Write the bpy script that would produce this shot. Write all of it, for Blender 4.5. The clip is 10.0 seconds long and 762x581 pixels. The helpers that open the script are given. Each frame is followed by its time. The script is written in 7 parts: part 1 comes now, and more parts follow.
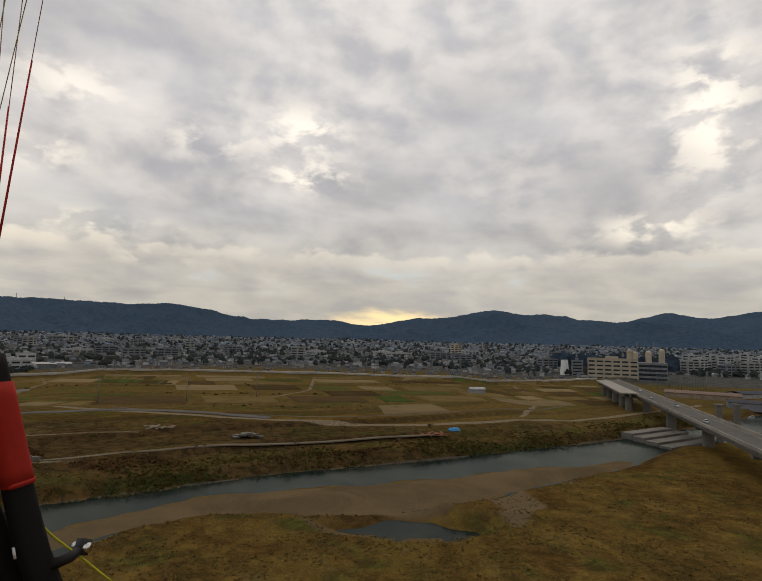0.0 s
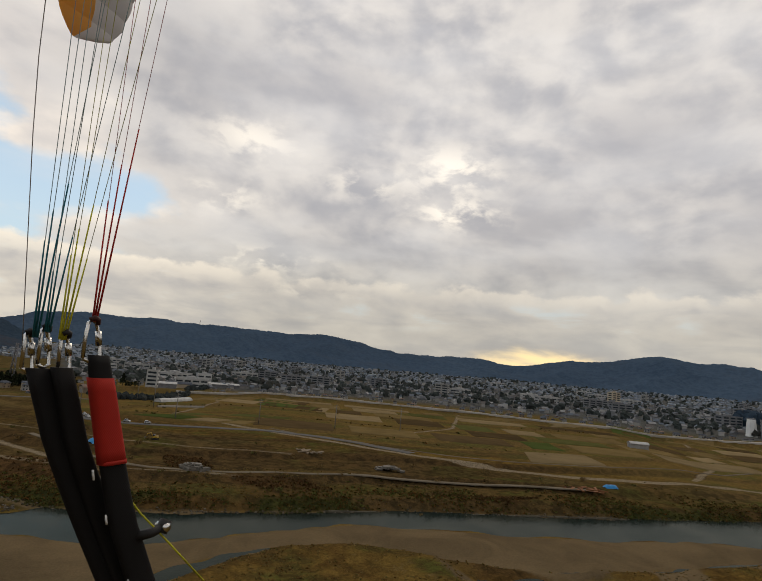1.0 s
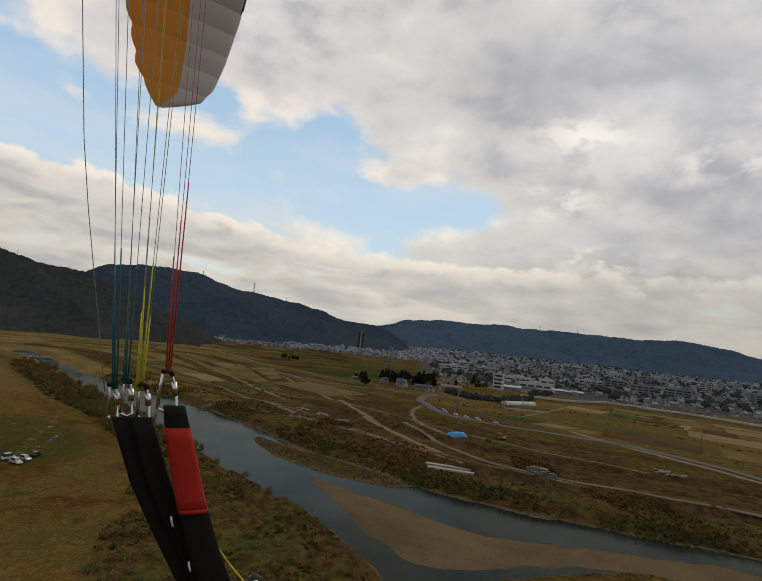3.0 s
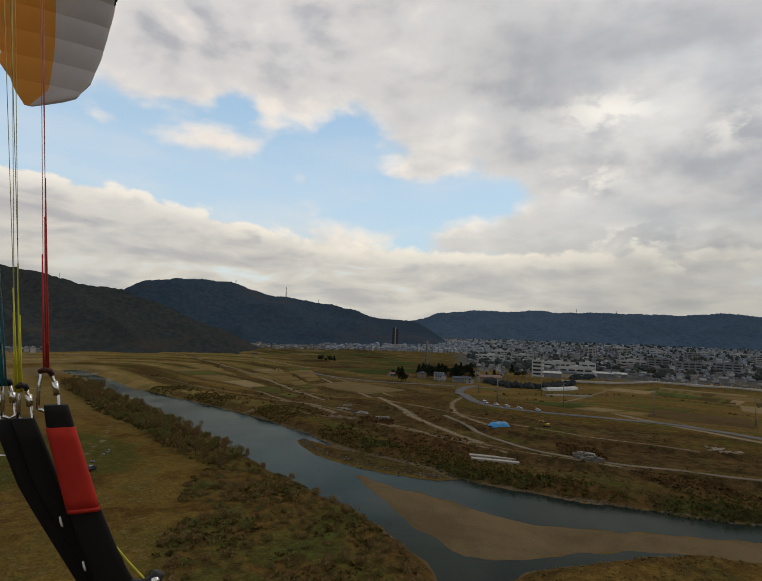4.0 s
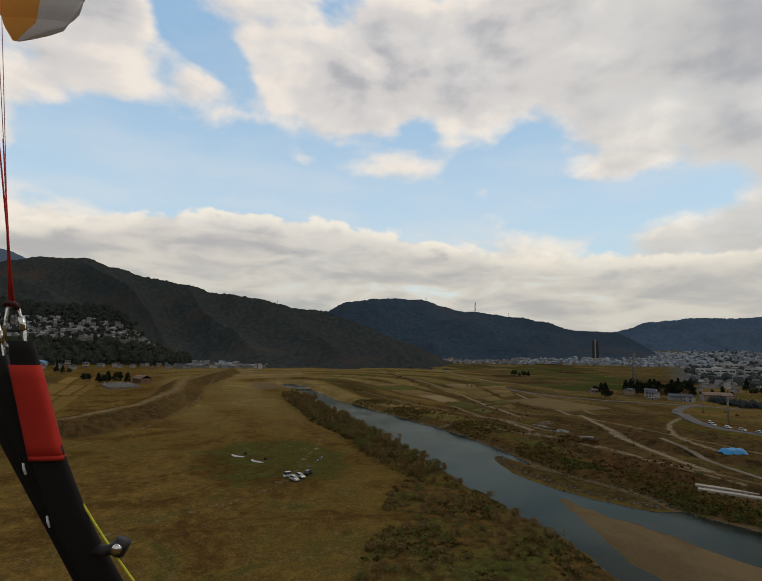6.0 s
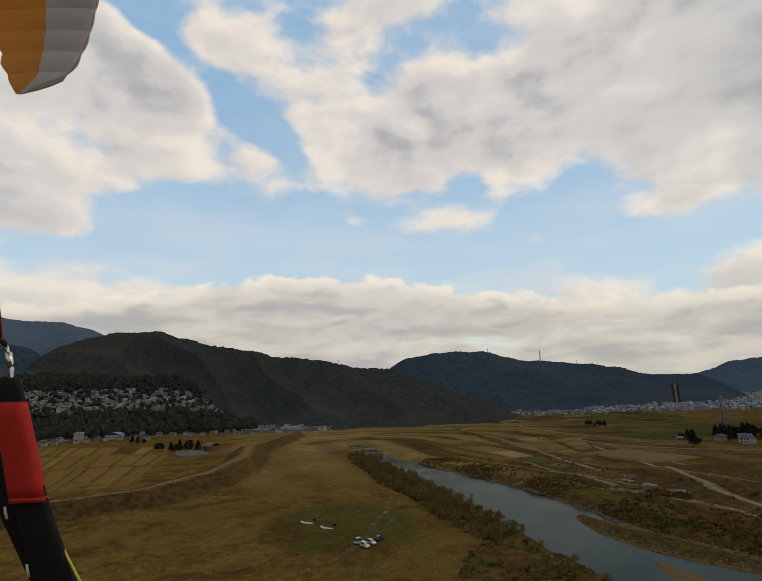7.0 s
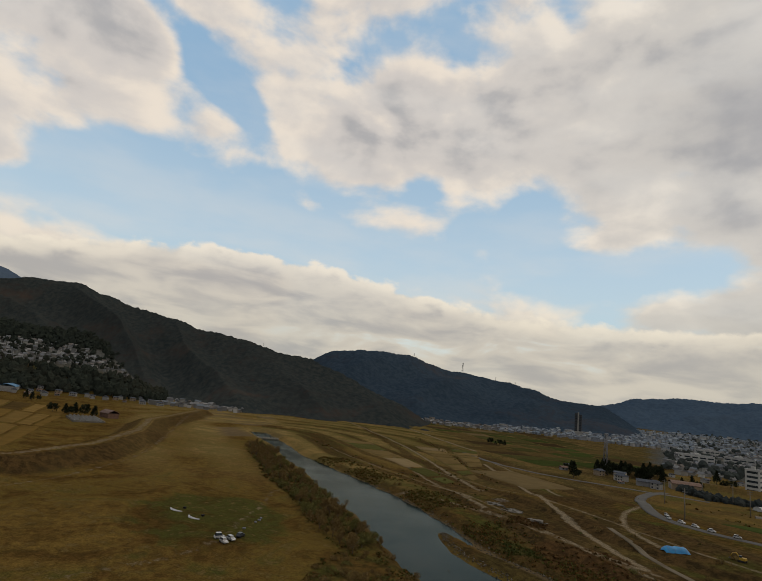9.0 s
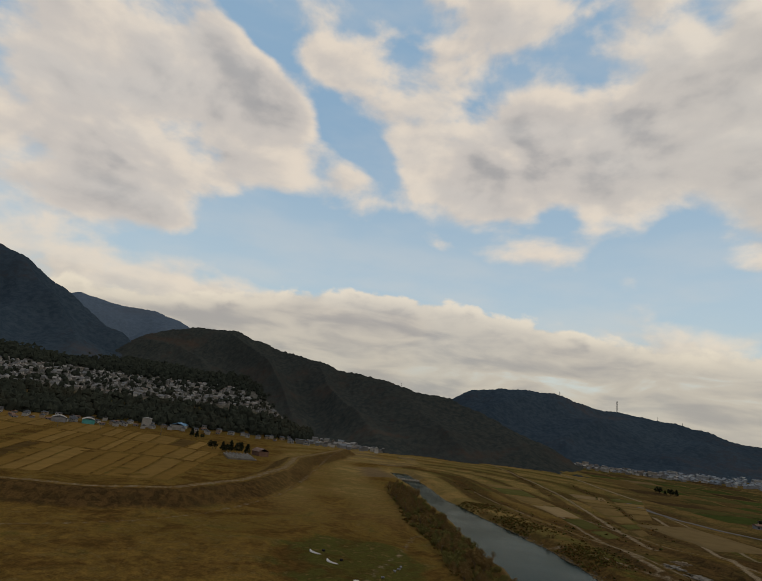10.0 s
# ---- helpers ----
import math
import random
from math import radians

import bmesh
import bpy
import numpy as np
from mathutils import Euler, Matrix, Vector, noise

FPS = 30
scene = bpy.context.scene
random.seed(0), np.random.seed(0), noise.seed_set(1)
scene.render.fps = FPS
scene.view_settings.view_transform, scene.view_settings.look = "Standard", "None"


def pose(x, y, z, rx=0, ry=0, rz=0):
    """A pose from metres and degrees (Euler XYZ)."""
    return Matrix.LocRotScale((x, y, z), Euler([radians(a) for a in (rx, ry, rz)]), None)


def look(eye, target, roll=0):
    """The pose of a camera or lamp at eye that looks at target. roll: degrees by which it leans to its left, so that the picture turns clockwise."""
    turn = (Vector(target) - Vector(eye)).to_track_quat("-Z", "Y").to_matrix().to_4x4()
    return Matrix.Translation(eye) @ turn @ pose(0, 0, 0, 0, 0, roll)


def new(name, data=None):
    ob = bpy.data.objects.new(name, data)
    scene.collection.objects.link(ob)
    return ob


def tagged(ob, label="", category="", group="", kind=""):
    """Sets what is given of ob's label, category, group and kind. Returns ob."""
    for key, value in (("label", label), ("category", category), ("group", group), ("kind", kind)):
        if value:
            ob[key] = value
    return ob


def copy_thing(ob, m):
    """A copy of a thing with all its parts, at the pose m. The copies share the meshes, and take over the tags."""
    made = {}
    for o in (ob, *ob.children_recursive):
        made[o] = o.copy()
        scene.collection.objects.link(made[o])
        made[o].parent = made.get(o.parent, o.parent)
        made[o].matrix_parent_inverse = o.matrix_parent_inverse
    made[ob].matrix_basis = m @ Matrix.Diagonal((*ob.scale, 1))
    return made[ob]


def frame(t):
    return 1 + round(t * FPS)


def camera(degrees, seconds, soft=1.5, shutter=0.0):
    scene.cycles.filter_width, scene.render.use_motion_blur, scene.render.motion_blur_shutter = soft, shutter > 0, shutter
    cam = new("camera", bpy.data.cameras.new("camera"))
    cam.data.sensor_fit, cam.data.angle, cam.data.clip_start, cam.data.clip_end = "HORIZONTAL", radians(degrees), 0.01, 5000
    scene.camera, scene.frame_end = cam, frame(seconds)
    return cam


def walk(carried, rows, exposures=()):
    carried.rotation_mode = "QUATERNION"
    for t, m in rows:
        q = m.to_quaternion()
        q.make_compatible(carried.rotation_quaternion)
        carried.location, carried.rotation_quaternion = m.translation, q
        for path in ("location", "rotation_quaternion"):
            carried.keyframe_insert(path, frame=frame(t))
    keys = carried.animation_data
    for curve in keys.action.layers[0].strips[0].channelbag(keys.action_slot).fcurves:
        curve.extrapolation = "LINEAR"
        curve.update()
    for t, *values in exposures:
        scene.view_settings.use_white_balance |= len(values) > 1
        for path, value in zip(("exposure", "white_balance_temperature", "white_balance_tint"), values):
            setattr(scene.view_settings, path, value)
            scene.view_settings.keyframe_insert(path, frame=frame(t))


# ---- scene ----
# ---- camera and its way ----
cam = camera(72.0, 10.0, soft=1.05)


def head(x, y, z, yaw, pitch, roll):
    """A pose from place, heading to the left of +y, tilt up and lean, in degrees."""
    return pose(x, y, z, 0, 0, yaw) @ pose(0, 0, 0, 90 + pitch) @ pose(0, 0, 0, 0, 0, roll)


PATH = [
    (0.0, 0.313, -0.410, 32.040, 0.27, 5.40, 1.47),
    (0.5, 0.390, -0.458, 32.041, 8.42, 6.34, 3.95),
    (1.0, 0.421, -0.429, 32.032, 16.44, 8.52, 4.93),
    (1.5, 0.422, -0.371, 32.062, 24.20, 7.71, 6.49),
    (2.0, 0.517, -0.284, 32.090, 40.42, 5.23, 4.08),
    (2.5, 0.556, -0.256, 32.110, 50.40, 7.05, 6.84),
    (2.7, 0.549, -0.230, 32.111, 51.54, 6.22, 7.75),
    (3.8, 0.649, -0.058, 32.110, 55.08, 4.47, 1.18),
    (4.0, 0.642, -0.038, 32.106, 55.67, 4.82, 2.27),
    (4.5, 0.638, 0.016, 32.090, 59.00, 5.64, 3.72),
    (5.0, 0.613, 0.097, 32.071, 66.74, 6.02, 3.23),
    (5.2, 0.605, 0.133, 32.063, 69.43, 5.55, 1.98),
    (6.3, 0.557, 0.229, 32.010, 77.13, 6.31, 1.03),
    (6.5, 0.549, 0.247, 32.000, 76.71, 7.13, -0.32),
    (7.0, 0.536, 0.277, 31.990, 82.46, 11.96, -1.83),
    (7.5, 0.463, 0.329, 32.009, 94.96, 13.05, -2.54),
    (8.0, 0.500, 0.411, 32.017, 94.40, 10.09, -2.36),
    (8.5, 3.920, 4.746, 34.856, 78.05, 6.25, 4.75),
    (9.0, 7.170, 8.536, 36.677, 75.94, 11.40, 6.44),
    (9.5, 4.158, 9.515, 36.394, 82.39, 14.85, 8.00),
    (10.0, -1.132, 11.025, 35.979, 91.31, 13.95, 6.80),
]
walk(cam, [(t, head(*row)) for t, *row in PATH], ((0.0, 0.20, 6650, 10), (1.0, 0.20, 6650, 10), (1.6, 0.10, 6600, 9), (2.1, 0.07, 6560, 9), (2.6, 0.12, 6500, 9), (5.0, 0.10, 6350, 8), (7.0, 0.05, 6500, 8), (8.0, -0.05, 6620, 8), (9.0, -0.02, 6680, 8), (9.5, -0.10, 6710, 8), (10.0, -0.17, 6740, 8)))

# ---- shader helpers ----
class Nodes:
    """A small writer of node trees."""

    def __init__(self, tree):
        self.tree = tree
        tree.nodes.clear()

    def add(self, kind, **values):
        n = self.tree.nodes.new(kind)
        for k, v in values.items():
            if k in ("operation", "blend_type", "data_type", "sky_type", "attribute_name", "noise_dimensions", "feature", "use_clamp", "sun_disc",
                     "sun_elevation", "sun_rotation", "air_density", "dust_density", "distance", "interpolation_type", "wave_type", "bands_direction"):
                setattr(n, k, v)
            else:
                self.put(n.inputs[int(k[1:]) if k[0] == "i" and k[1:].isdigit() else k.replace("_", " ")], v)
        return n

    def put(self, socket, v):
        if isinstance(v, bpy.types.Node):
            v = v.outputs[0]
        if isinstance(v, bpy.types.NodeSocket):
            self.tree.links.new(v, socket)
        else:
            socket.default_value = v

    def m(self, op, a, b=0.0, c=None):
        n = self.add("ShaderNodeMath", operation=op, i0=a, i1=b)
        if c is not None:
            self.put(n.inputs[2], c)
        return n.outputs[0]

    def step(self, v, lo, hi, a=0.0, b=1.0):
        n = self.add("ShaderNodeMapRange", interpolation_type="SMOOTHSTEP", i0=v, i1=lo, i2=hi, i3=a, i4=b)
        return n.outputs[0]

    def mix(self, f, a, b, kind="MIX"):
        n = self.add("ShaderNodeMix", data_type="RGBA", blend_type=kind)
        n.clamp_factor = True
        for s, v in ((n.inputs[0], f), (n.inputs[6], a), (n.inputs[7], b)):
            self.put(s, (*v, 1) if isinstance(v, tuple) and len(v) == 3 else v)
        return n.outputs[2]

    def noise(self, vec, scale, detail=4.0, rough=0.55, distortion=0.0):
        n = self.add("ShaderNodeTexNoise", Scale=scale, Detail=detail, Roughness=rough, Distortion=distortion)
        if vec is not None:
            self.put(n.inputs["Vector"], vec)
        return n.outputs[0]


# ---- sky: broken cloud over a low western sun ----
world = bpy.data.worlds.new("evening_sky")
scene.world = world
world.use_nodes = True
N = Nodes(world.node_tree)
way = N.add("ShaderNodeTexCoord").outputs["Generated"]
axes = N.add("ShaderNodeSeparateXYZ", i0=way)
X, Y, Z = axes.outputs
el = N.m("MULTIPLY", N.m("ARCSINE", Z), 57.2958)
az = N.m("MULTIPLY", N.m("ARCTAN2", N.m("MULTIPLY", X, -1.0), Y), 57.2958)
blue = N.add("ShaderNodeTexSky", sky_type="NISHITA", sun_disc=False, sun_elevation=radians(9), sun_rotation=radians(0), air_density=1.0, dust_density=0.6).outputs[0]
blue = N.mix(1.0, blue, (0.085, 0.085, 0.085), "MULTIPLY")
blue = N.mix(0.85, blue, N.mix(N.step(el, 8.0, 34.0), (0.55, 0.71, 0.84), (0.32, 0.51, 0.73)))


def blob(bearing_, height_, wide, tall, weight=1.0):
    """A soft oval of sky round a bearing and a height, in degrees."""
    q = N.m("ADD", N.m("POWER", N.m("ABSOLUTE", N.m("DIVIDE", N.m("SUBTRACT", az, bearing_), wide)), 2.0), N.m("POWER", N.m("ABSOLUTE", N.m("DIVIDE", N.m("SUBTRACT", el, height_), tall)), 2.0))
    return N.m("MULTIPLY", N.m("EXPONENT", N.m("MULTIPLY", q, -1.0)), weight)


def summed(terms):
    total = None
    for term in terms:
        total = term if total is None else N.m("ADD", total, term)
    return total


def field(shift=(0.0, 0.0), seed=0.0, wide=11.0, tall=6.5, detail=6.0, rough=0.50, distortion=0.15):
    """Cloud stuff over bearing and height, drawn out sideways."""
    v = N.add("ShaderNodeCombineXYZ", i0=N.m("ADD", N.m("DIVIDE", az, wide), shift[0]), i1=N.m("ADD", N.m("DIVIDE", el, tall), shift[1]), i2=seed).outputs[0]
    return N.noise(v, 1.0, detail, rough, distortion)


# broken cumulus in the north, closing to an overcast in the west
slant = N.m("SUBTRACT", N.m("SUBTRACT", el, 27.4), N.m("MULTIPLY", N.m("SUBTRACT", az, 93.0), 0.60))
lane = N.m("MULTIPLY", N.m("EXPONENT", N.m("MULTIPLY", N.m("POWER", N.m("ABSOLUTE", N.m("DIVIDE", slant, 2.3)), 2.0), -1.0)), N.m("MULTIPLY", N.step(az, 88.0, 95.0), N.step(az, 116.0, 124.0, 1.0, 0.0)))
clearings = summed([blob(98, 17.8, 13.5, 4.6, -0.46), blob(86, 15.6, 8, 2.8, -0.2), blob(76, 15.0, 13, 2.6, -0.34), blob(53, 14.4, 10, 2.9, -0.30), blob(38, 13.8, 6, 2.2, -0.22), blob(64, 20.0, 6, 2.4, -0.22), blob(72, 22.5, 2.6, 2.6, -0.16), blob(90.5, 21.0, 3.4, 3.0, -0.20), N.m("MULTIPLY", lane, -0.34), blob(66, 33, 5, 2.4, -0.05)])
masses = summed([blob(113, 31, 12, 5.4, 0.34), blob(121, 21.5, 5, 4.5, 0.26), blob(79, 26.5, 10, 5.4, 0.26), blob(85.6, 19.3, 2.4, 1.5, 0.26), blob(124, 17.0, 8, 2.4, 0.20), blob(57, 29, 13, 6, 0.24), blob(114, 17.4, 3.6, 1.3, 0.20), blob(56.5, 14.2, 2.2, 0.7, 0.22), blob(74, 31, 8, 3.6, 0.18), blob(66, 24.5, 5, 2.4, 0.14)])
shut = N.step(az, 60.0, 28.0, 0.0, 0.30)
stuff_, lit_stuff = field(), field((-0.14, 0.16))
over = N.m("ADD", N.m("SUBTRACT", stuff_, 0.455), N.m("ADD", N.m("ADD", clearings, masses), shut))
cover = N.step(over, -0.065, 0.12)
depth = N.step(over, 0.0, 0.36)
relief = N.m("MULTIPLY", N.m("SUBTRACT", stuff_, lit_stuff), N.step(az, 30.0, 70.0, 1.3, 1.9))
tone = N.m("ADD", N.m("SUBTRACT", N.step(az, 30.0, 60.0, 0.71, 0.80), N.m("MULTIPLY", depth, 0.34)), relief)
warm = N.step(az, 30.0, 80.0)
shade, body, lit_side = N.mix(warm, (0.365, 0.365, 0.380), (0.42, 0.415, 0.425)), N.mix(warm, (0.60, 0.575, 0.54), (0.64, 0.60, 0.57)), N.mix(warm, (0.86, 0.80, 0.71), (0.85, 0.76, 0.66))
cloud = N.mix(N.step(tone, 0.20, 0.58), shade, body)
cloud = N.mix(N.step(tone, 0.55, 0.92), cloud, lit_side)
# darker folds of the overcast, and the thin places where the low sun comes through
folds = summed([blob(0, 16.6, 6, 3.2), blob(-6.5, 12, 6, 1.6, 0.8), blob(-23, 16, 5, 3.2), blob(22, 28, 8, 4, 0.7), blob(-11, 24, 9, 4.5, 0.8), blob(37, 28, 8, 5, 0.8), blob(22, 12.2, 8, 1.3, 0.8), blob(44, 8, 7, 1.4, 0.6)])
cloud = N.mix(N.m("MULTIPLY", folds, N.step(stuff_, 0.30, 0.60, 0.30, 0.95)), cloud, (0.37, 0.365, 0.375))
thin = summed([blob(8.6, 17.2, 4.2, 1.6), blob(9.2, 21.8, 4.6, 2.2, 0.8), blob(28.8, 10.6, 6, 1.2, 0.8), blob(25, 7.6, 5, 0.8, 0.8), blob(-27.2, 11.4, 4.5, 1.5), blob(-32.6, 21, 4, 6.5, 0.9), blob(32.5, 22.6, 4.5, 2, 0.6), blob(34.5, 16.3, 3.6, 1.6, 0.7), blob(19, 19.8, 5, 1.6, 0.5)])
wisp = field((3.0, 1.0), 4.0, 4.2, 2.4, 5.0, 0.55, 0.2)
cloud = N.mix(N.m("MULTIPLY", thin, N.step(wisp, 0.42, 0.60)), cloud, (0.98, 0.91, 0.78))
sky = N.mix(N.m("MULTIPLY", cover, 0.97), blue, cloud)
# high thin veil over the blue
veil = N.m("MULTIPLY", N.step(field((7.0, 0.0), 9.0, 16.0, 5.0, 5.0, 0.5, 0.1), 0.40, 0.70), N.step(el, 9.0, 22.0, 0.45, 0.22))
sky = N.mix(veil, sky, (0.70, 0.70, 0.69))
# the long low bank of cloud along the ridges
brow = field((1.0, 5.0), 2.0, 4.6, 3.0, 6.0, 0.54, 0.15)
crown = N.m("ADD", 9.2, N.m("MULTIPLY", N.m("EXPONENT", N.m("MULTIPLY", N.m("POWER", N.m("ABSOLUTE", N.m("DIVIDE", N.m("SUBTRACT", az, 90.0), 21.0)), 2.0), -1.0)), 4.4))
edge = N.m("SUBTRACT", N.m("ADD", crown, N.m("MULTIPLY", N.m("SUBTRACT", brow, 0.5), 4.2)), el)
bank = N.m("MULTIPLY", N.step(edge, -0.25, 0.45), N.step(az, 20.0, 50.0, 0.55, 1.0))
rows_of_cloud = field((0.0, 0.0), 6.0, 8.0, 2.3, 5.0, 0.50, 0.35)
low = N.mix(N.step(rows_of_cloud, 0.34, 0.64), (0.42, 0.41, 0.42), (0.62, 0.58, 0.535))
low = N.mix(N.m("MULTIPLY", N.step(edge, 2.4, 0.2), N.step(brow, 0.34, 0.60, 0.45, 1.0)), low, (0.86, 0.79, 0.685))
low = N.mix(N.m("MULTIPLY", N.m("MULTIPLY", N.step(rows_of_cloud, 0.56, 0.70), N.step(el, 8.5, 7.0)), N.m("MULTIPLY", N.step(el, 4.0, 6.0), N.step(az, 95.0, 70.0))), low, (0.63, 0.71, 0.75))
sky = N.mix(N.m("MULTIPLY", bank, 0.95), sky, low)
# the glow where the sun goes down behind the cloud
near = N.m("ADD", N.m("POWER", N.m("ABSOLUTE", N.m("DIVIDE", N.m("SUBTRACT", az, -0.8), 6.5)), 2.0), N.m("POWER", N.m("ABSOLUTE", N.m("DIVIDE", N.m("SUBTRACT", el, 2.2), 1.5)), 2.0))
glow = N.m("MULTIPLY", N.step(near, 0.0, 1.6, 1.0, 0.0), N.step(rows_of_cloud, 0.30, 0.56))
west = N.step(N.m("ABSOLUTE", az), 25.0, 48.0, 1.0, 0.0)
dim = N.m("ADD", 1.0, N.m("MULTIPLY", west, N.step(el, 4.0, 26.0, -0.14, 0.16)))
sky = N.mix(1.0, sky, N.add("ShaderNodeCombineColor", i0=dim, i1=N.m("MULTIPLY", dim, 0.99), i2=N.m("MULTIPLY", dim, N.step(el, 3.0, 16.0, 0.93, 1.0))).outputs[0], "MULTIPLY")
sky = N.mix(glow, sky, (1.0, 0.78, 0.42))
out = N.add("ShaderNodeOutputWorld")
N.put(out.inputs[0], N.add("ShaderNodeBackground", Color=sky, Strength=1.0))

sun = new("sun", bpy.data.lights.new("sun", "SUN"))
sun.data.energy, sun.data.angle, sun.data.color = 0.6, radians(30), (1.0, 0.86, 0.68)
sun.matrix_world = look((0, 200, 220), (0, 0, 20))


# ---- materials ----
def material(name, rough=0.8, metal=0.0, spec=0.3):
    mat = bpy.data.materials.new(name)
    mat.use_nodes = True
    n = Nodes(mat.node_tree)
    bsdf = n.add("ShaderNodeBsdfPrincipled", Roughness=rough, Metallic=metal)
    bsdf.inputs["Specular IOR Level"].default_value = spec
    n.put(n.add("ShaderNodeOutputMaterial").inputs[0], bsdf)
    return mat, n, bsdf


def worn(name, colour, second=None, scale=1.5, rough=0.8, metal=0.0, bump=0.02, fine=14.0, vary=0.12, spec=0.3):
    """A painted or natural surface with stains at one scale and grain at another."""
    mat, n, bsdf = material(name, rough, metal, spec)
    at = n.add("ShaderNodeTexCoord").outputs["Object"]
    second = second or tuple(c * 0.62 for c in colour)
    stain, grain = n.noise(at, scale, 5, 0.6), n.noise(at, scale * fine, 4, 0.6)
    c = n.mix(n.step(stain, 0.35, 0.72), colour, second)
    c = n.mix(n.m("MULTIPLY", grain, 0.35), c, tuple(x * 0.55 for x in colour))
    rnd = n.add("ShaderNodeObjectInfo").outputs["Random"]
    c = n.mix(1.0, c, n.add("ShaderNodeCombineColor", i0=n.m("ADD", 1 - vary, n.m("MULTIPLY", rnd, vary * 2)), i1=n.m("ADD", 1 - vary, n.m("MULTIPLY", rnd, vary * 2)),
                            i2=n.m("ADD", 1 - vary, n.m("MULTIPLY", rnd, vary * 2))).outputs[0], "MULTIPLY")
    n.put(bsdf.inputs["Base Color"], c)
    n.put(bsdf.inputs["Roughness"], n.step(grain, 0.2, 0.8, rough * 0.88, min(1, rough * 1.1)))
    n.put(bsdf.inputs["Normal"], n.add("ShaderNodeBump", Strength=0.4, Distance=bump, Height=grain))
    return mat


def ground_material():
    mat, n, bsdf = material("river_plain", 1.0, spec=0.0)
    at = n.add("ShaderNodeTexCoord").outputs["Object"]
    kind = n.add("ShaderNodeSeparateColor", i0=n.add("ShaderNodeAttribute", attribute_name="cover").outputs["Color"])
    kind2 = n.add("ShaderNodeSeparateColor", i0=n.add("ShaderNodeAttribute", attribute_name="growth").outputs["Color"])
    sand, gravel, lush = kind.outputs
    brush, slope, dull = kind2.outputs
    broad, patch, tuft, grain = n.noise(at, 0.014, 5, 0.55, 0.8), n.noise(at, 0.055, 7, 0.64, 0.9), n.noise(at, 0.40, 7, 0.68, 0.4), n.noise(at, 2.6, 5, 0.72)
    clump = n.noise(at, 0.15, 6, 0.66, 0.7)
    dry = n.mix(n.step(n.m("ADD", n.m("MULTIPLY", tuft, 0.6), n.m("MULTIPLY", clump, 0.4)), 0.36, 0.62), (0.158, 0.100, 0.027), (0.070, 0.044, 0.013))
    dry = n.mix(n.step(broad, 0.42, 0.62), dry, n.mix(n.step(tuft, 0.34, 0.66), (0.124, 0.083, 0.022), (0.080, 0.053, 0.015)))
    green = n.mix(n.step(tuft, 0.36, 0.66), (0.054, 0.060, 0.016), (0.030, 0.034, 0.010))
    c = n.mix(n.m("MULTIPLY", n.step(n.m("ADD", patch, n.m("MULTIPLY", lush, 0.34)), 0.56, 0.76), 0.85), dry, green)
    c = n.mix(n.m("MULTIPLY", n.step(patch, 0.55, 0.38), 0.75), c, n.mix(n.step(tuft, 0.4, 0.62), (0.076, 0.042, 0.014), (0.040, 0.023, 0.008)))
    c = n.mix(n.m("MULTIPLY", n.step(n.m("ADD", tuft, n.m("MULTIPLY", patch, 0.4)), 0.74, 0.86), 0.55), c, (0.155, 0.108, 0.042))
    c = n.mix(n.m("MULTIPLY", dull, 0.85), c, n.mix(n.step(n.m("ADD", tuft, n.m("MULTIPLY", n.m("SUBTRACT", patch, 0.5), 0.9)), 0.40, 0.62), (0.090, 0.063, 0.027), (0.038, 0.027, 0.013)))
    c = n.mix(n.m("MULTIPLY", n.step(clump, 0.58, 0.72), 0.6), c, (0.045, 0.034, 0.012))
    thicket = n.mix(n.step(tuft, 0.38, 0.64), n.mix(n.step(patch, 0.42, 0.60), (0.104, 0.062, 0.020), (0.062, 0.070, 0.018)), (0.042, 0.031, 0.011))
    c = n.mix(n.m("MULTIPLY", brush, n.step(n.m("ADD", patch, tuft), 0.8, 1.05, 0.5, 1.0)), c, thicket)
    bank = n.mix(n.step(tuft, 0.40, 0.62), (0.072, 0.044, 0.019), (0.028, 0.020, 0.010))
    c = n.mix(n.m("MULTIPLY", slope, 0.85), c, bank)
    plots = n.add("ShaderNodeSeparateColor", i0=n.add("ShaderNodeAttribute", attribute_name="plots").outputs["Color"])
    c = n.mix(n.m("MULTIPLY", plots.outputs[0], 0.85), c, n.mix(n.step(tuft, 0.36, 0.62), (0.052, 0.058, 0.017), (0.028, 0.031, 0.011)))
    c = n.mix(n.m("MULTIPLY", plots.outputs[1], 0.85), c, n.mix(n.step(tuft, 0.36, 0.62), (0.084, 0.047, 0.020), (0.044, 0.026, 0.012)))
    shore = n.mix(n.step(patch, 0.34, 0.68), (0.118, 0.086, 0.048), (0.082, 0.060, 0.034))
    c = n.mix(n.step(n.m("ADD", sand, n.m("MULTIPLY", n.m("SUBTRACT", tuft, 0.5), 0.5)), 0.35, 0.65), c, shore)
    track = n.mix(n.step(grain, 0.35, 0.7), (0.215, 0.172, 0.115), (0.125, 0.100, 0.065))
    c = n.mix(n.step(n.m("ADD", gravel, n.m("MULTIPLY", n.m("SUBTRACT", tuft, 0.5), 1.1)), 0.40, 0.78), c, track)
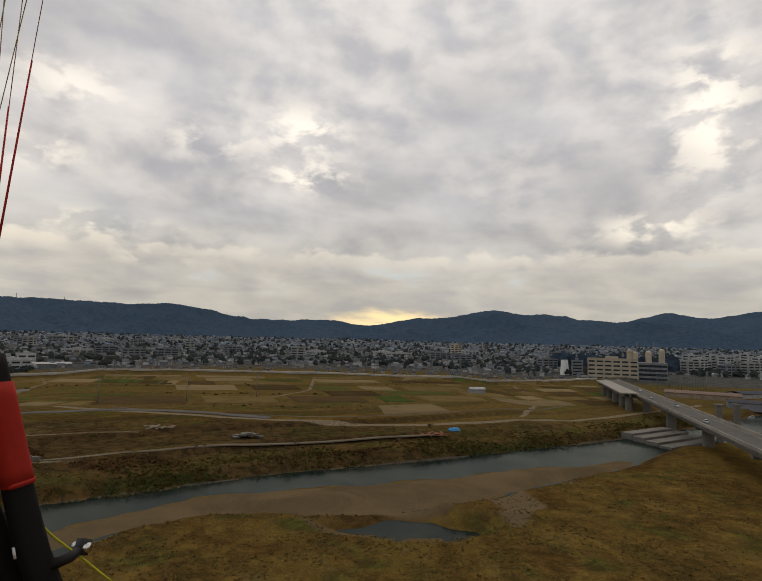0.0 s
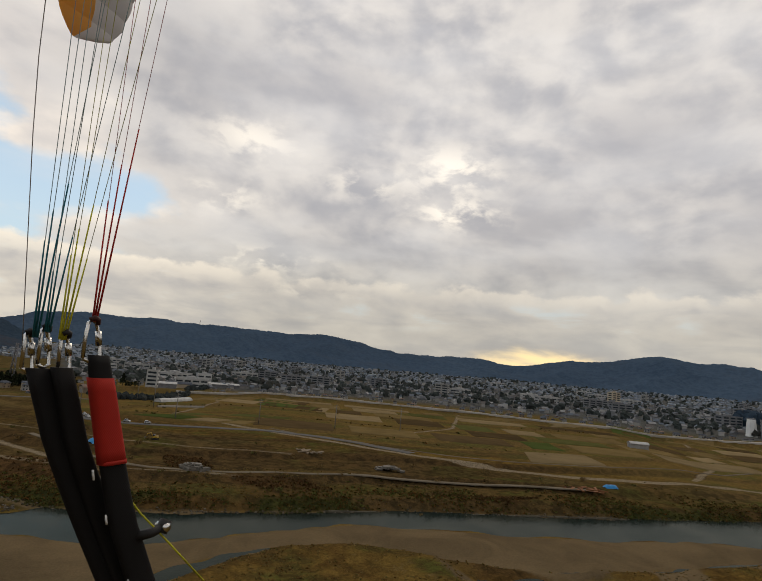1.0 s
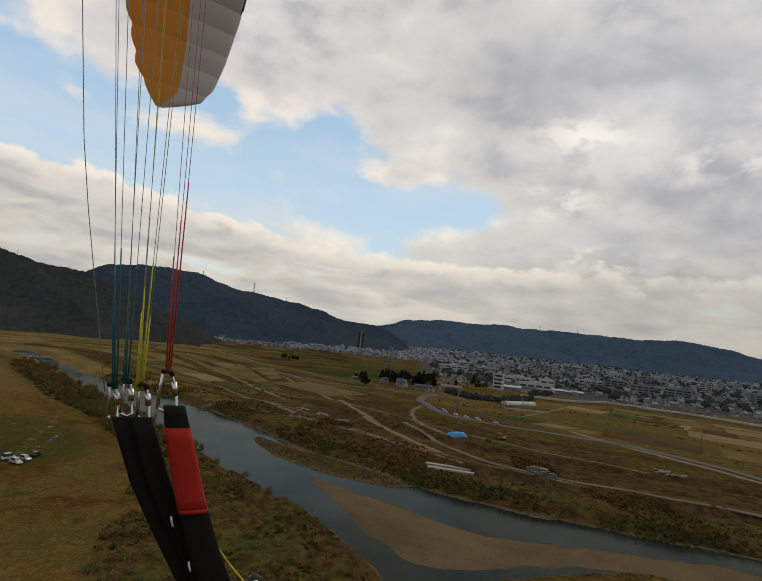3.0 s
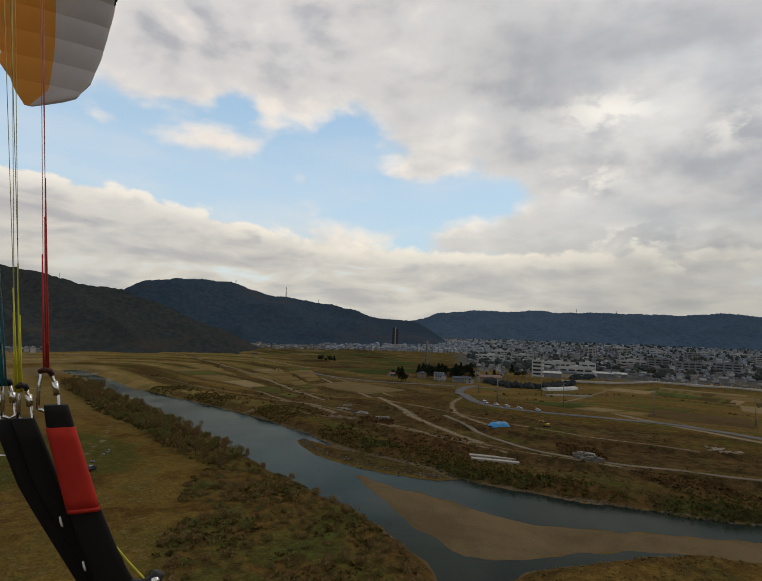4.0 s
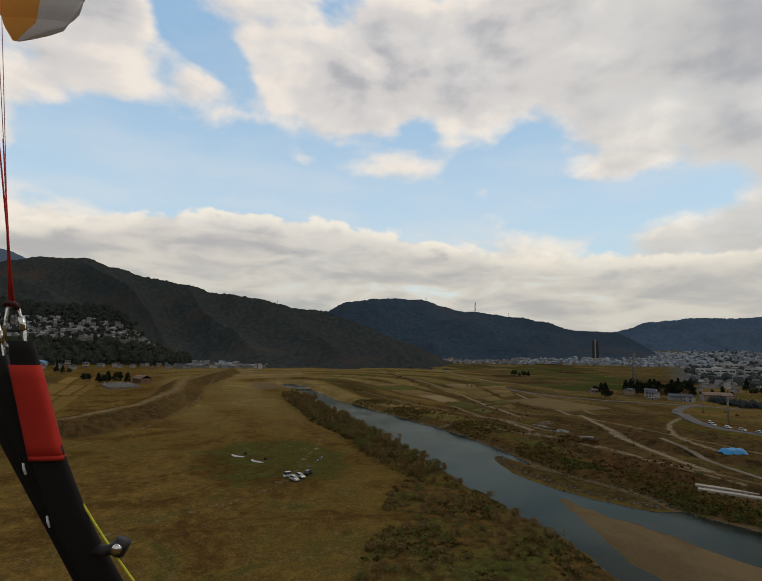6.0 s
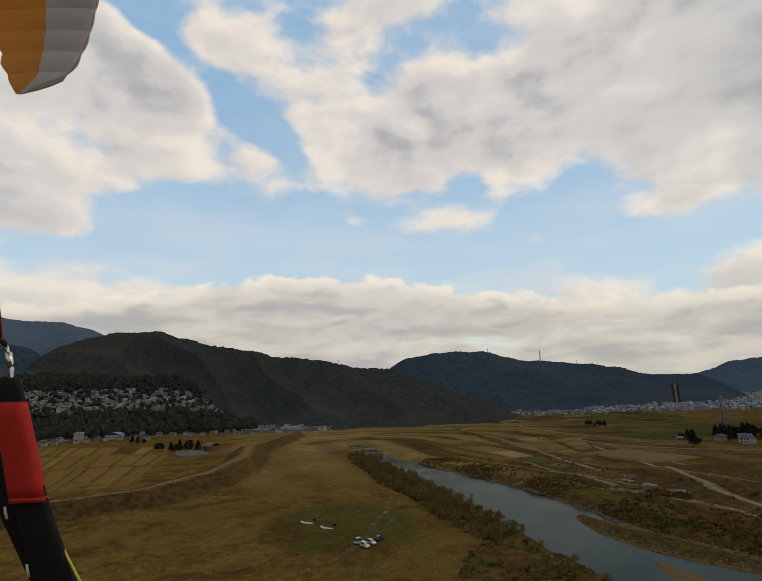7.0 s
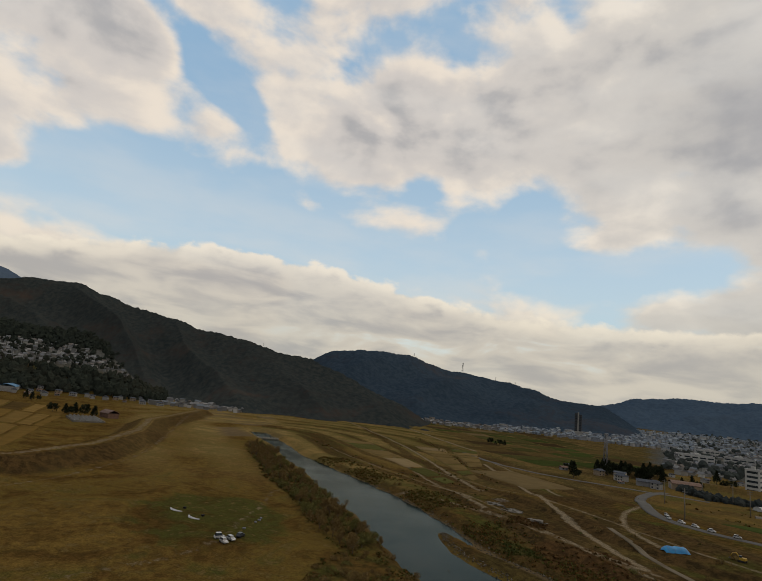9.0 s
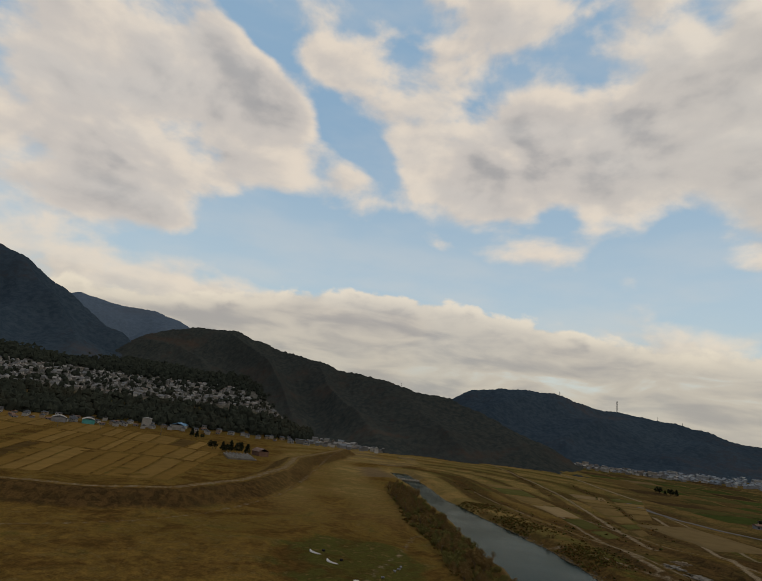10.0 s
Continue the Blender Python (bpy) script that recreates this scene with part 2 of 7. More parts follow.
    straw = n.mix(n.step(n.m("ADD", n.m("MULTIPLY", patch, 0.7), n.m("MULTIPLY", tuft, 0.4)), 0.42, 0.62), (0.215, 0.146, 0.056), (0.125, 0.096, 0.035))
    built = n.add("ShaderNodeSeparateColor", i0=n.add("ShaderNodeAttribute", attribute_name="built").outputs["Color"])
    c = n.mix(n.m("MULTIPLY", built.outputs[1], n.step(gravel, 0.2, 0.5, 0.8, 0.1)), c, straw)
    streets = n.mix(n.step(clump, 0.40, 0.60), (0.092, 0.092, 0.088), (0.056, 0.058, 0.052))
    c = n.mix(built.outputs[0], c, streets)
    c = n.mix(n.m("MULTIPLY", n.step(grain, 0.36, 0.66, 0.0, 0.62), n.step(sand, 0.0, 1.0, 1.0, 0.45)), n.mix(1.0, c, (1.16, 1.15, 1.12), "MULTIPLY"), n.mix(1.0, c, (0.40, 0.40, 0.42), "MULTIPLY"))
    n.put(bsdf.inputs["Base Color"], c)
    n.put(bsdf.inputs["Normal"], n.add("ShaderNodeBump", Strength=0.6, Distance=0.5, Height=n.m("ADD", tuft, n.m("MULTIPLY", grain, 0.4))))
    return mat


def forest_material(name, a, b, rust, scale=0.05):
    mat, n, bsdf = material(name, 1.0, spec=0.0)
    at = n.add("ShaderNodeTexCoord").outputs["Object"]
    stand, crown, leaf = n.noise(at, scale * 0.12, 4, 0.6, 0.5), n.noise(at, scale * 2.2, 4, 0.7), n.noise(at, scale * 9, 3, 0.7)
    c = n.mix(n.step(crown, 0.36, 0.66), a, b)
    c = n.mix(n.m("MULTIPLY", n.step(n.m("ADD", stand, n.m("MULTIPLY", crown, 0.5)), 0.76, 0.98), 0.5), c, rust)
    c = n.mix(n.m("MULTIPLY", leaf, 0.45), c, n.mix(1.0, c, (0.5, 0.52, 0.55), "MULTIPLY"))
    c = n.mix(n.step(n.noise(at, scale * 0.05, 5, 0.6, 0.4), 0.38, 0.64, 0.0, 0.45), c, n.mix(1.0, c, (0.62, 0.66, 0.72), "MULTIPLY"))
    n.put(bsdf.inputs["Base Color"], c)
    n.put(bsdf.inputs["Normal"], n.add("ShaderNodeBump", Strength=0.32, Distance=4.0, Height=n.m("ADD", crown, n.m("MULTIPLY", leaf, 0.3))))
    return mat


def water_material():
    mat, n, bsdf = material("river_water", 0.10, spec=0.08)
    at = n.add("ShaderNodeTexCoord").outputs["Object"]
    silt, ripple = n.noise(at, 0.05, 4, 0.6, 0.5), n.noise(at, 1.6, 5, 0.6, 0.3)
    wave = n.add("ShaderNodeBump", Strength=0.4, Distance=0.07, Height=ripple).outputs[0]
    body = n.add("ShaderNodeBsdfDiffuse", Color=n.mix(n.step(silt, 0.35, 0.7), (0.009, 0.015, 0.013), (0.016, 0.019, 0.014)))
    gloss = n.add("ShaderNodeBsdfGlossy", Color=(0.95, 1.0, 0.94, 1.0), Roughness=n.step(silt, 0.3, 0.7, 0.08, 0.20), Normal=wave)
    share = n.m("MULTIPLY", n.m("POWER", n.add("ShaderNodeFresnel", IOR=1.33, Normal=wave), 1.25), n.step(silt, 0.3, 0.7, 0.42, 0.56))
    both = n.add("ShaderNodeMixShader", i0=share, i1=body, i2=gloss)
    n.put(n.tree.nodes["Material Output"].inputs[0], both)
    return mat


def town_material(name, colours, rough=0.75):
    """Many small buildings in one mesh: a colour for each of its pieces."""
    mat, n, bsdf = material(name, 1.0, spec=0.0)
    rnd = n.add("ShaderNodeNewGeometry").outputs["Random Per Island"]
    ramp = n.add("ShaderNodeValToRGB", i0=rnd)
    ramp.color_ramp.interpolation = "CONSTANT"
    while len(ramp.color_ramp.elements) < len(colours):
        ramp.color_ramp.elements.new(0.5)
    for i, (e, c) in enumerate(zip(ramp.color_ramp.elements, colours)):
        e.position, e.color = i / len(colours), (*c, 1)
    at = n.add("ShaderNodeTexCoord").outputs["Object"]
    c = n.mix(n.m("MULTIPLY", n.noise(at, 0.6, 4, 0.6), 0.4), ramp.outputs[0], n.mix(1.0, ramp.outputs[0], (0.55, 0.52, 0.5), "MULTIPLY"))
    n.put(bsdf.inputs["Base Color"], c)
    return mat


GROUND = ground_material()
WATER = water_material()
FOREST_NEAR = forest_material("autumn_forest", (0.047, 0.051, 0.047), (0.027, 0.034, 0.035), (0.092, 0.058, 0.042), 0.05)
FOREST_BELT = forest_material("dark_hillside_wood", (0.036, 0.042, 0.033), (0.020, 0.025, 0.021), (0.048, 0.042, 0.028), 0.05)
# the next three forests have the blue of distance haze mixed into their colour
FOREST_MID = forest_material("haze_tinted_cedar_forest", (0.042, 0.061, 0.083), (0.027, 0.044, 0.064), (0.074, 0.062, 0.060), 0.035)
FOREST_BLUE = forest_material("haze_tinted_mountain_forest", (0.088, 0.122, 0.172), (0.072, 0.103, 0.148), (0.090, 0.110, 0.145), 0.025)
FOREST_FAR = forest_material("haze_tinted_far_forest", (0.062, 0.092, 0.132), (0.045, 0.071, 0.106), (0.066, 0.082, 0.106), 0.025)

# ---- mesh helpers ----
def mesh_from(name, verts, faces, mat, smooth=False):
    me = bpy.data.meshes.new(name)
    me.from_pydata([tuple(v) for v in verts], [], [tuple(int(i) for i in f) for f in faces])
    for m in mat if isinstance(mat, (list, tuple)) else [mat]:
        me.materials.append(m)
    if smooth:
        me.shade_smooth()
    return me


def grid_mesh(name, X3, mat, smooth=True):
    """A sheet from an array of rows x columns x 3."""
    r, c = X3.shape[:2]
    i = np.arange(r * c).reshape(r, c)
    q = np.stack([i[:-1, :-1], i[:-1, 1:], i[1:, 1:], i[1:, :-1]], -1).reshape(-1, 4)
    me = bpy.data.meshes.new(name)
    me.vertices.add(r * c)
    me.vertices.foreach_set("co", X3.reshape(-1).astype(np.float32))
    me.loops.add(q.size)
    me.loops.foreach_set("vertex_index", q.reshape(-1).astype(np.int32))
    me.polygons.add(len(q))
    me.polygons.foreach_set("loop_start", np.arange(0, q.size, 4, dtype=np.int32))
    me.update(calc_edges=True)
    me.materials.append(mat)
    if smooth:
        me.shade_smooth()
    return me


def link_part(name, me, parent, label=""):
    ob = new(name, me)
    ob.parent = parent
    return tagged(ob, label) if label else ob


def part(name, bm, mat, parent, label=""):
    me = bpy.data.meshes.new(name)
    bm.to_mesh(me)
    bm.free()
    for m in mat if isinstance(mat, (list, tuple)) else [mat]:
        me.materials.append(m)
    return link_part(name, me, parent, label)


def smooth01(v, a, b):
    t = np.clip((v - a) / (b - a), 0, 1)
    return t * t * (3 - 2 * t)


def line_distance(pts, x, y):
    """Distance from places to a broken line, and how far along it (0 to 1) the nearest point lies."""
    best, along = np.full(np.shape(x), 1e9), np.zeros(np.shape(x))
    for k, ((ax, ay), (bx, by)) in enumerate(zip(pts, pts[1:])):
        dx, dy = bx - ax, by - ay
        t = np.clip(((x - ax) * dx + (y - ay) * dy) / (dx * dx + dy * dy), 0, 1)
        d = np.hypot(x - ax - t * dx, y - ay - t * dy)
        near = d < best
        best, along = np.where(near, d, best), np.where(near, (k + t) / (len(pts) - 1), along)
    return best, along


def inside(poly, x, y):
    n, odd = len(poly), np.zeros(np.shape(x), bool)
    for k in range(n):
        (ax, ay), (bx, by) = poly[k], poly[(k + 1) % n]
        cross = (ay > y) != (by > y)
        odd ^= cross & (x < (bx - ax) * (y - ay) / ((by - ay) if by != ay else 1e-9) + ax)
    return odd


def signed(poly, x, y):
    """Distance to a closed outline, negative inside."""
    d, _ = line_distance([*poly, poly[0]], x, y)
    return np.where(inside(poly, x, y), -d, d)


def ripple(x, y, size, seed=0.0):
    """Cheap smooth noise, about -1 to 1."""
    a, b = x / size + seed * 1.7, y / size - seed * 2.3
    return (np.sin(a * 1.9 + 1.3 * np.sin(b * 1.1 + seed)) + np.sin(b * 2.3 + 1.7 * np.sin(a * 0.7 + 2 * seed)) + np.sin((a + b) * 1.37 + seed)) / 3


# ---- plan of the valley ----
def rounded(pts, times=2, closed=False):
    """Corners cut off a broken line."""
    for _ in range(times):
        ring = list(zip(pts, pts[1:] + (pts[:1] if closed else [])))
        new_ = [q for (ax, ay), (bx, by) in ring for q in ((ax * .75 + bx * .25, ay * .75 + by * .25), (ax * .25 + bx * .75, ay * .25 + by * .75))]
        pts = new_ if closed else [pts[0], *new_, pts[-1]]
    return pts


FAR_BANK = [(-452, 37), (-355, 50), (-318, 52), (-239, 72), (-199, 80), (-162, 83), (-138, 82), (-114, 86), (-93, 92), (-73, 102), (-52, 116), (-27, 134), (-9, 143), (13, 154), (41, 169), (77, 190), (116, 216), (183, 267), (322, 376)]
NEAR_BANK = [(-456, 24), (-355, 39), (-312, 42), (-232, 49), (-180, 53), (-150, 54), (-126, 55), (-107, 56), (-90, 58), (-73, 57), (-60, 54)]
BAR = [(-109, 71), (-84, 77), (-66, 83), (-56, 93), (-46, 106), (-34, 117), (-13, 124), (4, 130), (24, 139), (38, 148), (57, 153), (78, 163), (72, 155), (44, 135), (25, 121), (10, 111), (-8, 105), (-22, 104), (-35, 101.5), (-44.5, 95), (-51, 86), (-55, 77), (-57, 68), (-62, 61), (-76, 62.5), (-100, 68)]
SOUTH = [(-54, 50), (-54, 66), (-50, 80), (-44, 94), (-34, 102), (-20, 105), (-8, 106), (10, 111), (25, 119), (42, 132), (72, 154), (95, 178), (183, 228), (333, 329)]
RIVER = FAR_BANK + SOUTH[::-1] + NEAR_BANK[::-1]
POND = [(-10, 100), (-3, 102), (3, 105), (11, 104), (14, 101), (20, 99), (17, 95), (12, 92), (5, 92), (-2, 94), (-7, 96)]
ISLE = [(-153, 77), (-146, 75), (-134, 73.5), (-122, 75), (-110, 79.5), (-99, 87), (-98, 96), (-112, 93), (-126, 85.5), (-138, 79.5), (-148, 78.5)]
LEVEE_WEST = [(-150, -220), (-182, -108), (-186, -82), (-204, -59), (-242, -45), (-310, -38), (-389, -44), (-465, -33), (-560, -20)]
LEVEE_EAST = [(-330, 300), (-262, 360), (-184, 400), (-61, 416), (27, 402), (123, 426), (192, 474), (330, 560)]
TRACKS = [  # line, half width, strength
    (rounded([(-138, -105), (-146, -74), (-163, -57), (-200, -37), (-270, -24), (-421, -29), (-540, -20)]), 1.0, 0.50),
    (rounded([(-330, 178), (-234, 153), (-190, 136), (-142, 121), (-112, 115)]), 1.0, 0.8),
    (rounded([(-420, 200), (-337, 192), (-237, 168), (-215, 160)]), 0.9, 0.7),
    (rounded([(-128, 211), (-79, 198), (-42, 189), (-4, 191), (39, 204), (104, 239), (180, 300)]), 1.5, 0.9),
    (rounded([(-196, 186), (-176, 160), (-150, 140), (-128, 134)]), 1.0, 0.7),
    (rounded([(-205, 33), (-185, 25), (-168, 23), (-152, 17), (-130, 12), (-113, 0), (-104, -16), (-84, -34)]), 1.1, 0.47),
    ([(-60, 240), (-40, 300), (-50, 400)], 0.9, 0.8), ([(60, 225), (90, 300), (100, 400)], 0.9, 0.8), ([(-160, 215), (-190, 300), (-230, 360)], 0.9, 0.8),
    (rounded([(-235, 58), (-190, 100), (-150, 107), (-100, 112)]), 0.9, 0.6), (rounded([(-420, 120), (-300, 110), (-230, 104), (-180, 104)]), 1.0, 0.65),
    (rounded([(-700, 160), (-420, 150), (-300, 132), (-220, 122)]), 1.2, 0.7), (rounded([(-900, 260), (-600, 230), (-420, 215)]), 1.4, 0.8),
]
for rise_, half_ in ((27, 0.7), (60, 0.8)):  # paths along the terraces
    TRACKS.append((rounded([(x, y + rise_) for x, y in FAR_BANK[1:10]]), half_, 0.62))
WASTE = [(-250, 100), (-160, 98), (-100, 92), (-60, 122), (0, 140), (60, 172), (150, 240), (140, 250), (30, 195), (-60, 185), (-150, 165)]
THICKET = [(-124, 52), (-122, 38), (-112, 31), (-101, 27), (-97, 30), (-86, 21), (-72, 16), (-56, 12), (-40, 22), (-48, 40), (-62, 51), (-84, 54), (-104, 53)]
TREES = [(-335, 31), (-290, 35), (-218, 42), (-165, 47), (-128, 51), (-121, 40), (-150, 35), (-190, 33), (-221, 26), (-306, 21), (-340, 22)]
STRIPS = [  # bare brown embankments: line, half width
    (rounded([(-191, 212), (-191, 255), (-172, 296), (-120, 304), (-58, 326), (20, 362), (90, 392)]), 5.0), (rounded([(-172, 206), (-162, 230), (-146, 262), (-100, 270), (-30, 280)]), 2.6),
    (rounded([(-240, 214), (-214, 232), (-206, 262), (-210, 300)]), 3.0), (rounded([(-150, 232), (-90, 226), (-40, 224), (20, 240)]), 2.2),
    (rounded([(-620, 160), (-480, 146), (-400, 136), (-281, 124), (-244, 124), (-221, 128)]), 4.0), (rounded([(-400, 72), (-335, 79), (-284, 88), (-250, 103), (-222, 124)]), 2.6), (rounded([(-520, 196), (-400, 176), (-310, 158), (-250, 146)]), 2.4),
]
# plots of bare, dark or growing ground between the tracks of the works
PLOTS = [  # corners, cover
    ([(-207, 137), (-226, 185), (-212, 188), (-190, 166), (-192, 141)], "dark"), ([(-184, 127), (-172, 138), (-147, 134), (-138, 126), (-142, 118)], "dark"), ([(-196, 90), (-190, 100), (-180, 103), (-182, 92)], "dark"), ([(-114, 140), (-98, 146), (-84, 140), (-94, 130)], "dark"),
    ([(-138, 98), (-132, 111), (-118, 116), (-106, 104), (-108, 92), (-120, 90)], "rust"), ([(-104, 138), (-92, 142), (-82, 132), (-92, 126)], "rust"), ([(-74, 128), (-58, 140), (-48, 136), (-60, 124)], "rust"), ([(-26, 146), (-8, 154), (4, 160), (-4, 150)], "rust"), ([(-168, 108), (-158, 116), (-150, 110), (-160, 102)], "rust"),
    ([(-112, 88), (-100, 97), (-88, 100), (-82, 108), (-78, 104), (-92, 93), (-106, 87)], "green"), ([(-62, 114), (-44, 128), (-38, 128), (-54, 113)], "green"), ([(12, 158), (34, 171), (60, 184), (62, 180), (36, 166)], "green"), ([(-140, 90), (-128, 95), (-122, 92), (-132, 86)], "green"),
]
WATER_Z = -2.4


def bearing(x, y):
    return np.degrees(np.arctan2(-x, y))


def land(x, y):
    """Height of the ground."""
    x, y = np.asarray(x, float), np.asarray(y, float)
    r, a = np.hypot(x, y), bearing(x, y)
    z = 0.35 * ripple(x, y, 26) + 0.16 * ripple(x, y, 7, 2.0)
    z = z * smooth01(r, 2, 60)
    # valley floor rises to the city and the hillside town
    z = z + 15 * smooth01(r, 520, 2100) * smooth01(a, -60, -30) * (1 - smooth01(a, 52, 66))
    z = z + 94 * smooth01(r, 600, 1190) * smooth01(a, 93, 104) * (1 - smooth01(a, 200, 230))
    z = z + 20 * smooth01(r, 900, 2600)
    west, _ = line_distance(LEVEE_WEST, x, y)
    z = z + 4.6 * smooth01(west, 15, 3.2)
    east, _ = line_distance(LEVEE_EAST, x, y)
    z = z + 3.4 * smooth01(east, 13, 3.0)
    wobble = 1.1 * ripple(x, y, 6.5, 3.0) + 0.7 * ripple(x, y, 2.6, 5.0)
    water = signed(RIVER, x, y) + wobble * 0.7
    bed = np.where(water < 0, -2.6 - 1.6 * smooth01(-water, 0, 8), 0)
    shore = -2.55 * smooth01(water, 6.5, 0.0)
    z = np.where(water < 0, bed, z + shore * np.where(z > -2.4, 1, 0))
    off, _ = line_distance(FAR_BANK, x, y)
    off = off + 3.0 * ripple(x, y, 60, 6.0)
    behind = (water > 0) & (y > np.interp(x, [p[0] for p in FAR_BANK], [p[1] for p in FAR_BANK]))
    z = np.where(behind, z + (1.5 * smooth01(off, 19, 23) + 1.3 * smooth01(off, 45, 48)) * smooth01(x, -230, -200) * (1 - smooth01(x, 55, 85)), z)
    bar = signed(BAR, x, y) + wobble
    z = np.where(bar < 6, np.maximum(z, -2.35 + np.clip(-bar, -6, 9) * 0.085 + 0.05 * ripple(x, y, 6)), z)
    isle = signed(ISLE, x, y) + wobble * 1.2
    z = np.where(isle < 4, np.maximum(z, -2.0 - 0.25 * np.maximum(isle, -3.0) + 0.2 * wobble), z)
    pond = signed(POND, x, y) + wobble * 1.3
    z = np.where(pond < 4, np.minimum(z, -2.15 + 0.30 * pond), z)
    return z


def land_at(x, y):
    return float(land(np.array([x]), np.array([y]))[0])


def on_land(spots):
    """Places (x, y, height over the ground) set upon the ground."""
    p = np.array(spots, float)
    return np.column_stack([p[:, 0], p[:, 1], land(p[:, 0], p[:, 1]) + p[:, 2]]).tolist()


def spaced(lo, hi, core_lo, core_hi, fine, grow):
    """Coordinates that are close together in the middle and spread outwards."""
    v = list(np.arange(core_lo, core_hi + fine, fine))
    s = fine
    while v[-1] < hi:
        s *= grow
        v.append(v[-1] + s)
    s = fine
    while v[0] > lo:
        s *= grow
        v.insert(0, v[0] - s)
    return np.array(v)


def build_ground():
    gx, gy = spaced(-4700, 4700, -320, 150, 1.35, 1.045), spaced(-4700, 4700, -110, 262, 1.35, 1.045)
    x, y = np.meshgrid(gx, gy)
    z = land(x, y)
    me = grid_mesh("ground", np.stack([x, y, z], -1), GROUND)
    water, bar = signed(RIVER, x, y), signed(BAR, x, y)
    sand = np.maximum(smooth01(bar, 2.5, -1.5), 0)
    pond = signed(POND, x, y)
    sand = np.maximum(sand, 0.75 * smooth01(pond, 9, 2) * smooth01(ripple(x, y, 9, 4.0), -0.4, 0.3))
    sand = np.maximum(sand, 0.62 * smooth01(np.abs(water), 4, 0))
    for sx, sy, size in ((28, 113, 9), (27, 101, 5), (14, 112, 6), (44, 128, 5), (-74, 58, 4)):
        sand = np.maximum(sand, 0.9 * smooth01(np.hypot(x - sx, (y - sy) * 0.8) + 2.4 * ripple(x, y, 4.5, 2.0), size, size * 0.5))
    upstream = smooth01(-x, 330, 400) * smooth01(np.abs(y - 22), 46, 24)
    sand = np.maximum(sand, upstream * smooth01(ripple(x, y, 30, 1.0), -0.5, 0.1))
    track = np.zeros_like(x)
    for pts, half, strength in TRACKS:
        d, _ = line_distance(pts, x, y)
        track = np.maximum(track, strength * smooth01(d, half * 1.25 + 1.4, half * 1.25 - 0.6))
    for levee in (LEVEE_WEST, LEVEE_EAST):
        d, _ = line_distance(levee, x, y)
        track = np.maximum(track, 0.58 * smooth01(d, 3.6, 1.6))
    lush = 1.2 * smooth01(np.hypot(x + 150, (y - 8) * 1.4), 38, 14) + 0.25 * smooth01(np.hypot(x + 95, y + 2), 40, 10)
    lush = np.maximum(lush, 0.35 * smooth01(y, 205, 300) * smooth01(x, -120, 60))
    brush = np.maximum(smooth01(signed(THICKET, x, y), 3, -3), smooth01(signed(TREES, x, y), 3, -2))
    far_out, lie = np.hypot(x, y), bearing(x, y)
    brush = np.maximum(brush, 0.9 * smooth01(far_out, 600, 720) * smooth01(lie, 92, 97))
    built = smooth01(far_out, 470, 560) * (lie < 47) * (lie > -60) * smooth01(y, 420, 450)
    built = np.maximum(built, smooth01(far_out, 780, 840) * smooth01(lie, 96, 99))
    southern = smooth01(water, 2, 8) * (lie < 48) * (lie > -60) * smooth01(far_out, 200, 150) * (y < np.interp(x, [p[0] for p in FAR_BANK], [p[1] for p in FAR_BANK]))
    brush = np.maximum(brush, 0.85 * southern * smooth01(ripple(x, y, 8, 2.6) + 0.7 * ripple(x, y, 3.4, 1.2), 0.05, 0.6))
    brush = np.maximum(brush, smooth01(signed(ISLE, x, y), 2, -2))
    brush = np.maximum(brush, 0.75 * smooth01(signed(WASTE, x, y), 8, -8) * smooth01(ripple(x, y, 17, 3.0), -0.3, 0.4))
    west, _ = line_distance(LEVEE_WEST, x, y)
    east, _ = line_distance(LEVEE_EAST, x, y)
    slope = np.maximum(smooth01(west, 16, 12) * smooth01(west, 2, 4), 0.8 * smooth01(east, 14, 11) * smooth01(east, 2, 4))
    slope = np.maximum(slope, 0.8 * smooth01(water, 9, 4) * smooth01(water, 0, 1.5) * (y > 40 - 0.2 * (x + 150)))
    for line, half in STRIPS:
        d, _ = line_distance(line, x, y)
        slope = np.maximum(slope, smooth01(d + 1.6 * ripple(x, y, 8, 1.0), half + 1.5, half - 1.5))
    slope = np.maximum(slope, 0.8 * smooth01(signed(ISLE, x, y), 2, -2))
    green_plots = np.zeros_like(x)
    rusty = np.zeros_like(x)
    for corners, kind in PLOTS:
        d = smooth01(signed(corners, x, y) + 1.5 * ripple(x, y, 5, 2.0) + 1.0 * ripple(x, y, 2.2, 1.0), 1.4, -1.4)
        if kind == "dark":
            slope = np.maximum(slope, d)
        elif kind == "green":
            green_plots = np.maximum(green_plots, d)
        else:
            rusty = np.maximum(rusty, d)
    dull = smooth01(signed(WASTE, x, y), 6, -6)
    off, _ = line_distance(FAR_BANK, x, y)
    north = smooth01(water, 2, 8) * (y > np.interp(x, [p[0] for p in FAR_BANK], [p[1] for p in FAR_BANK])) * (np.hypot(x, y) < 900)
    terrace = np.sin(off / 6.5 + 1.2 * ripple(x, y, 60, 6.0)) + 0.7 * np.sin(off / 15.0 + 2.0 + ripple(x, y, 90, 7.0)) + 0.6 * ripple(x, y, 22, 8.0)
    brush = np.maximum(brush, north * smooth01(terrace, 0.5, 1.1) * 0.9 * smooth01(off, 260, 120))
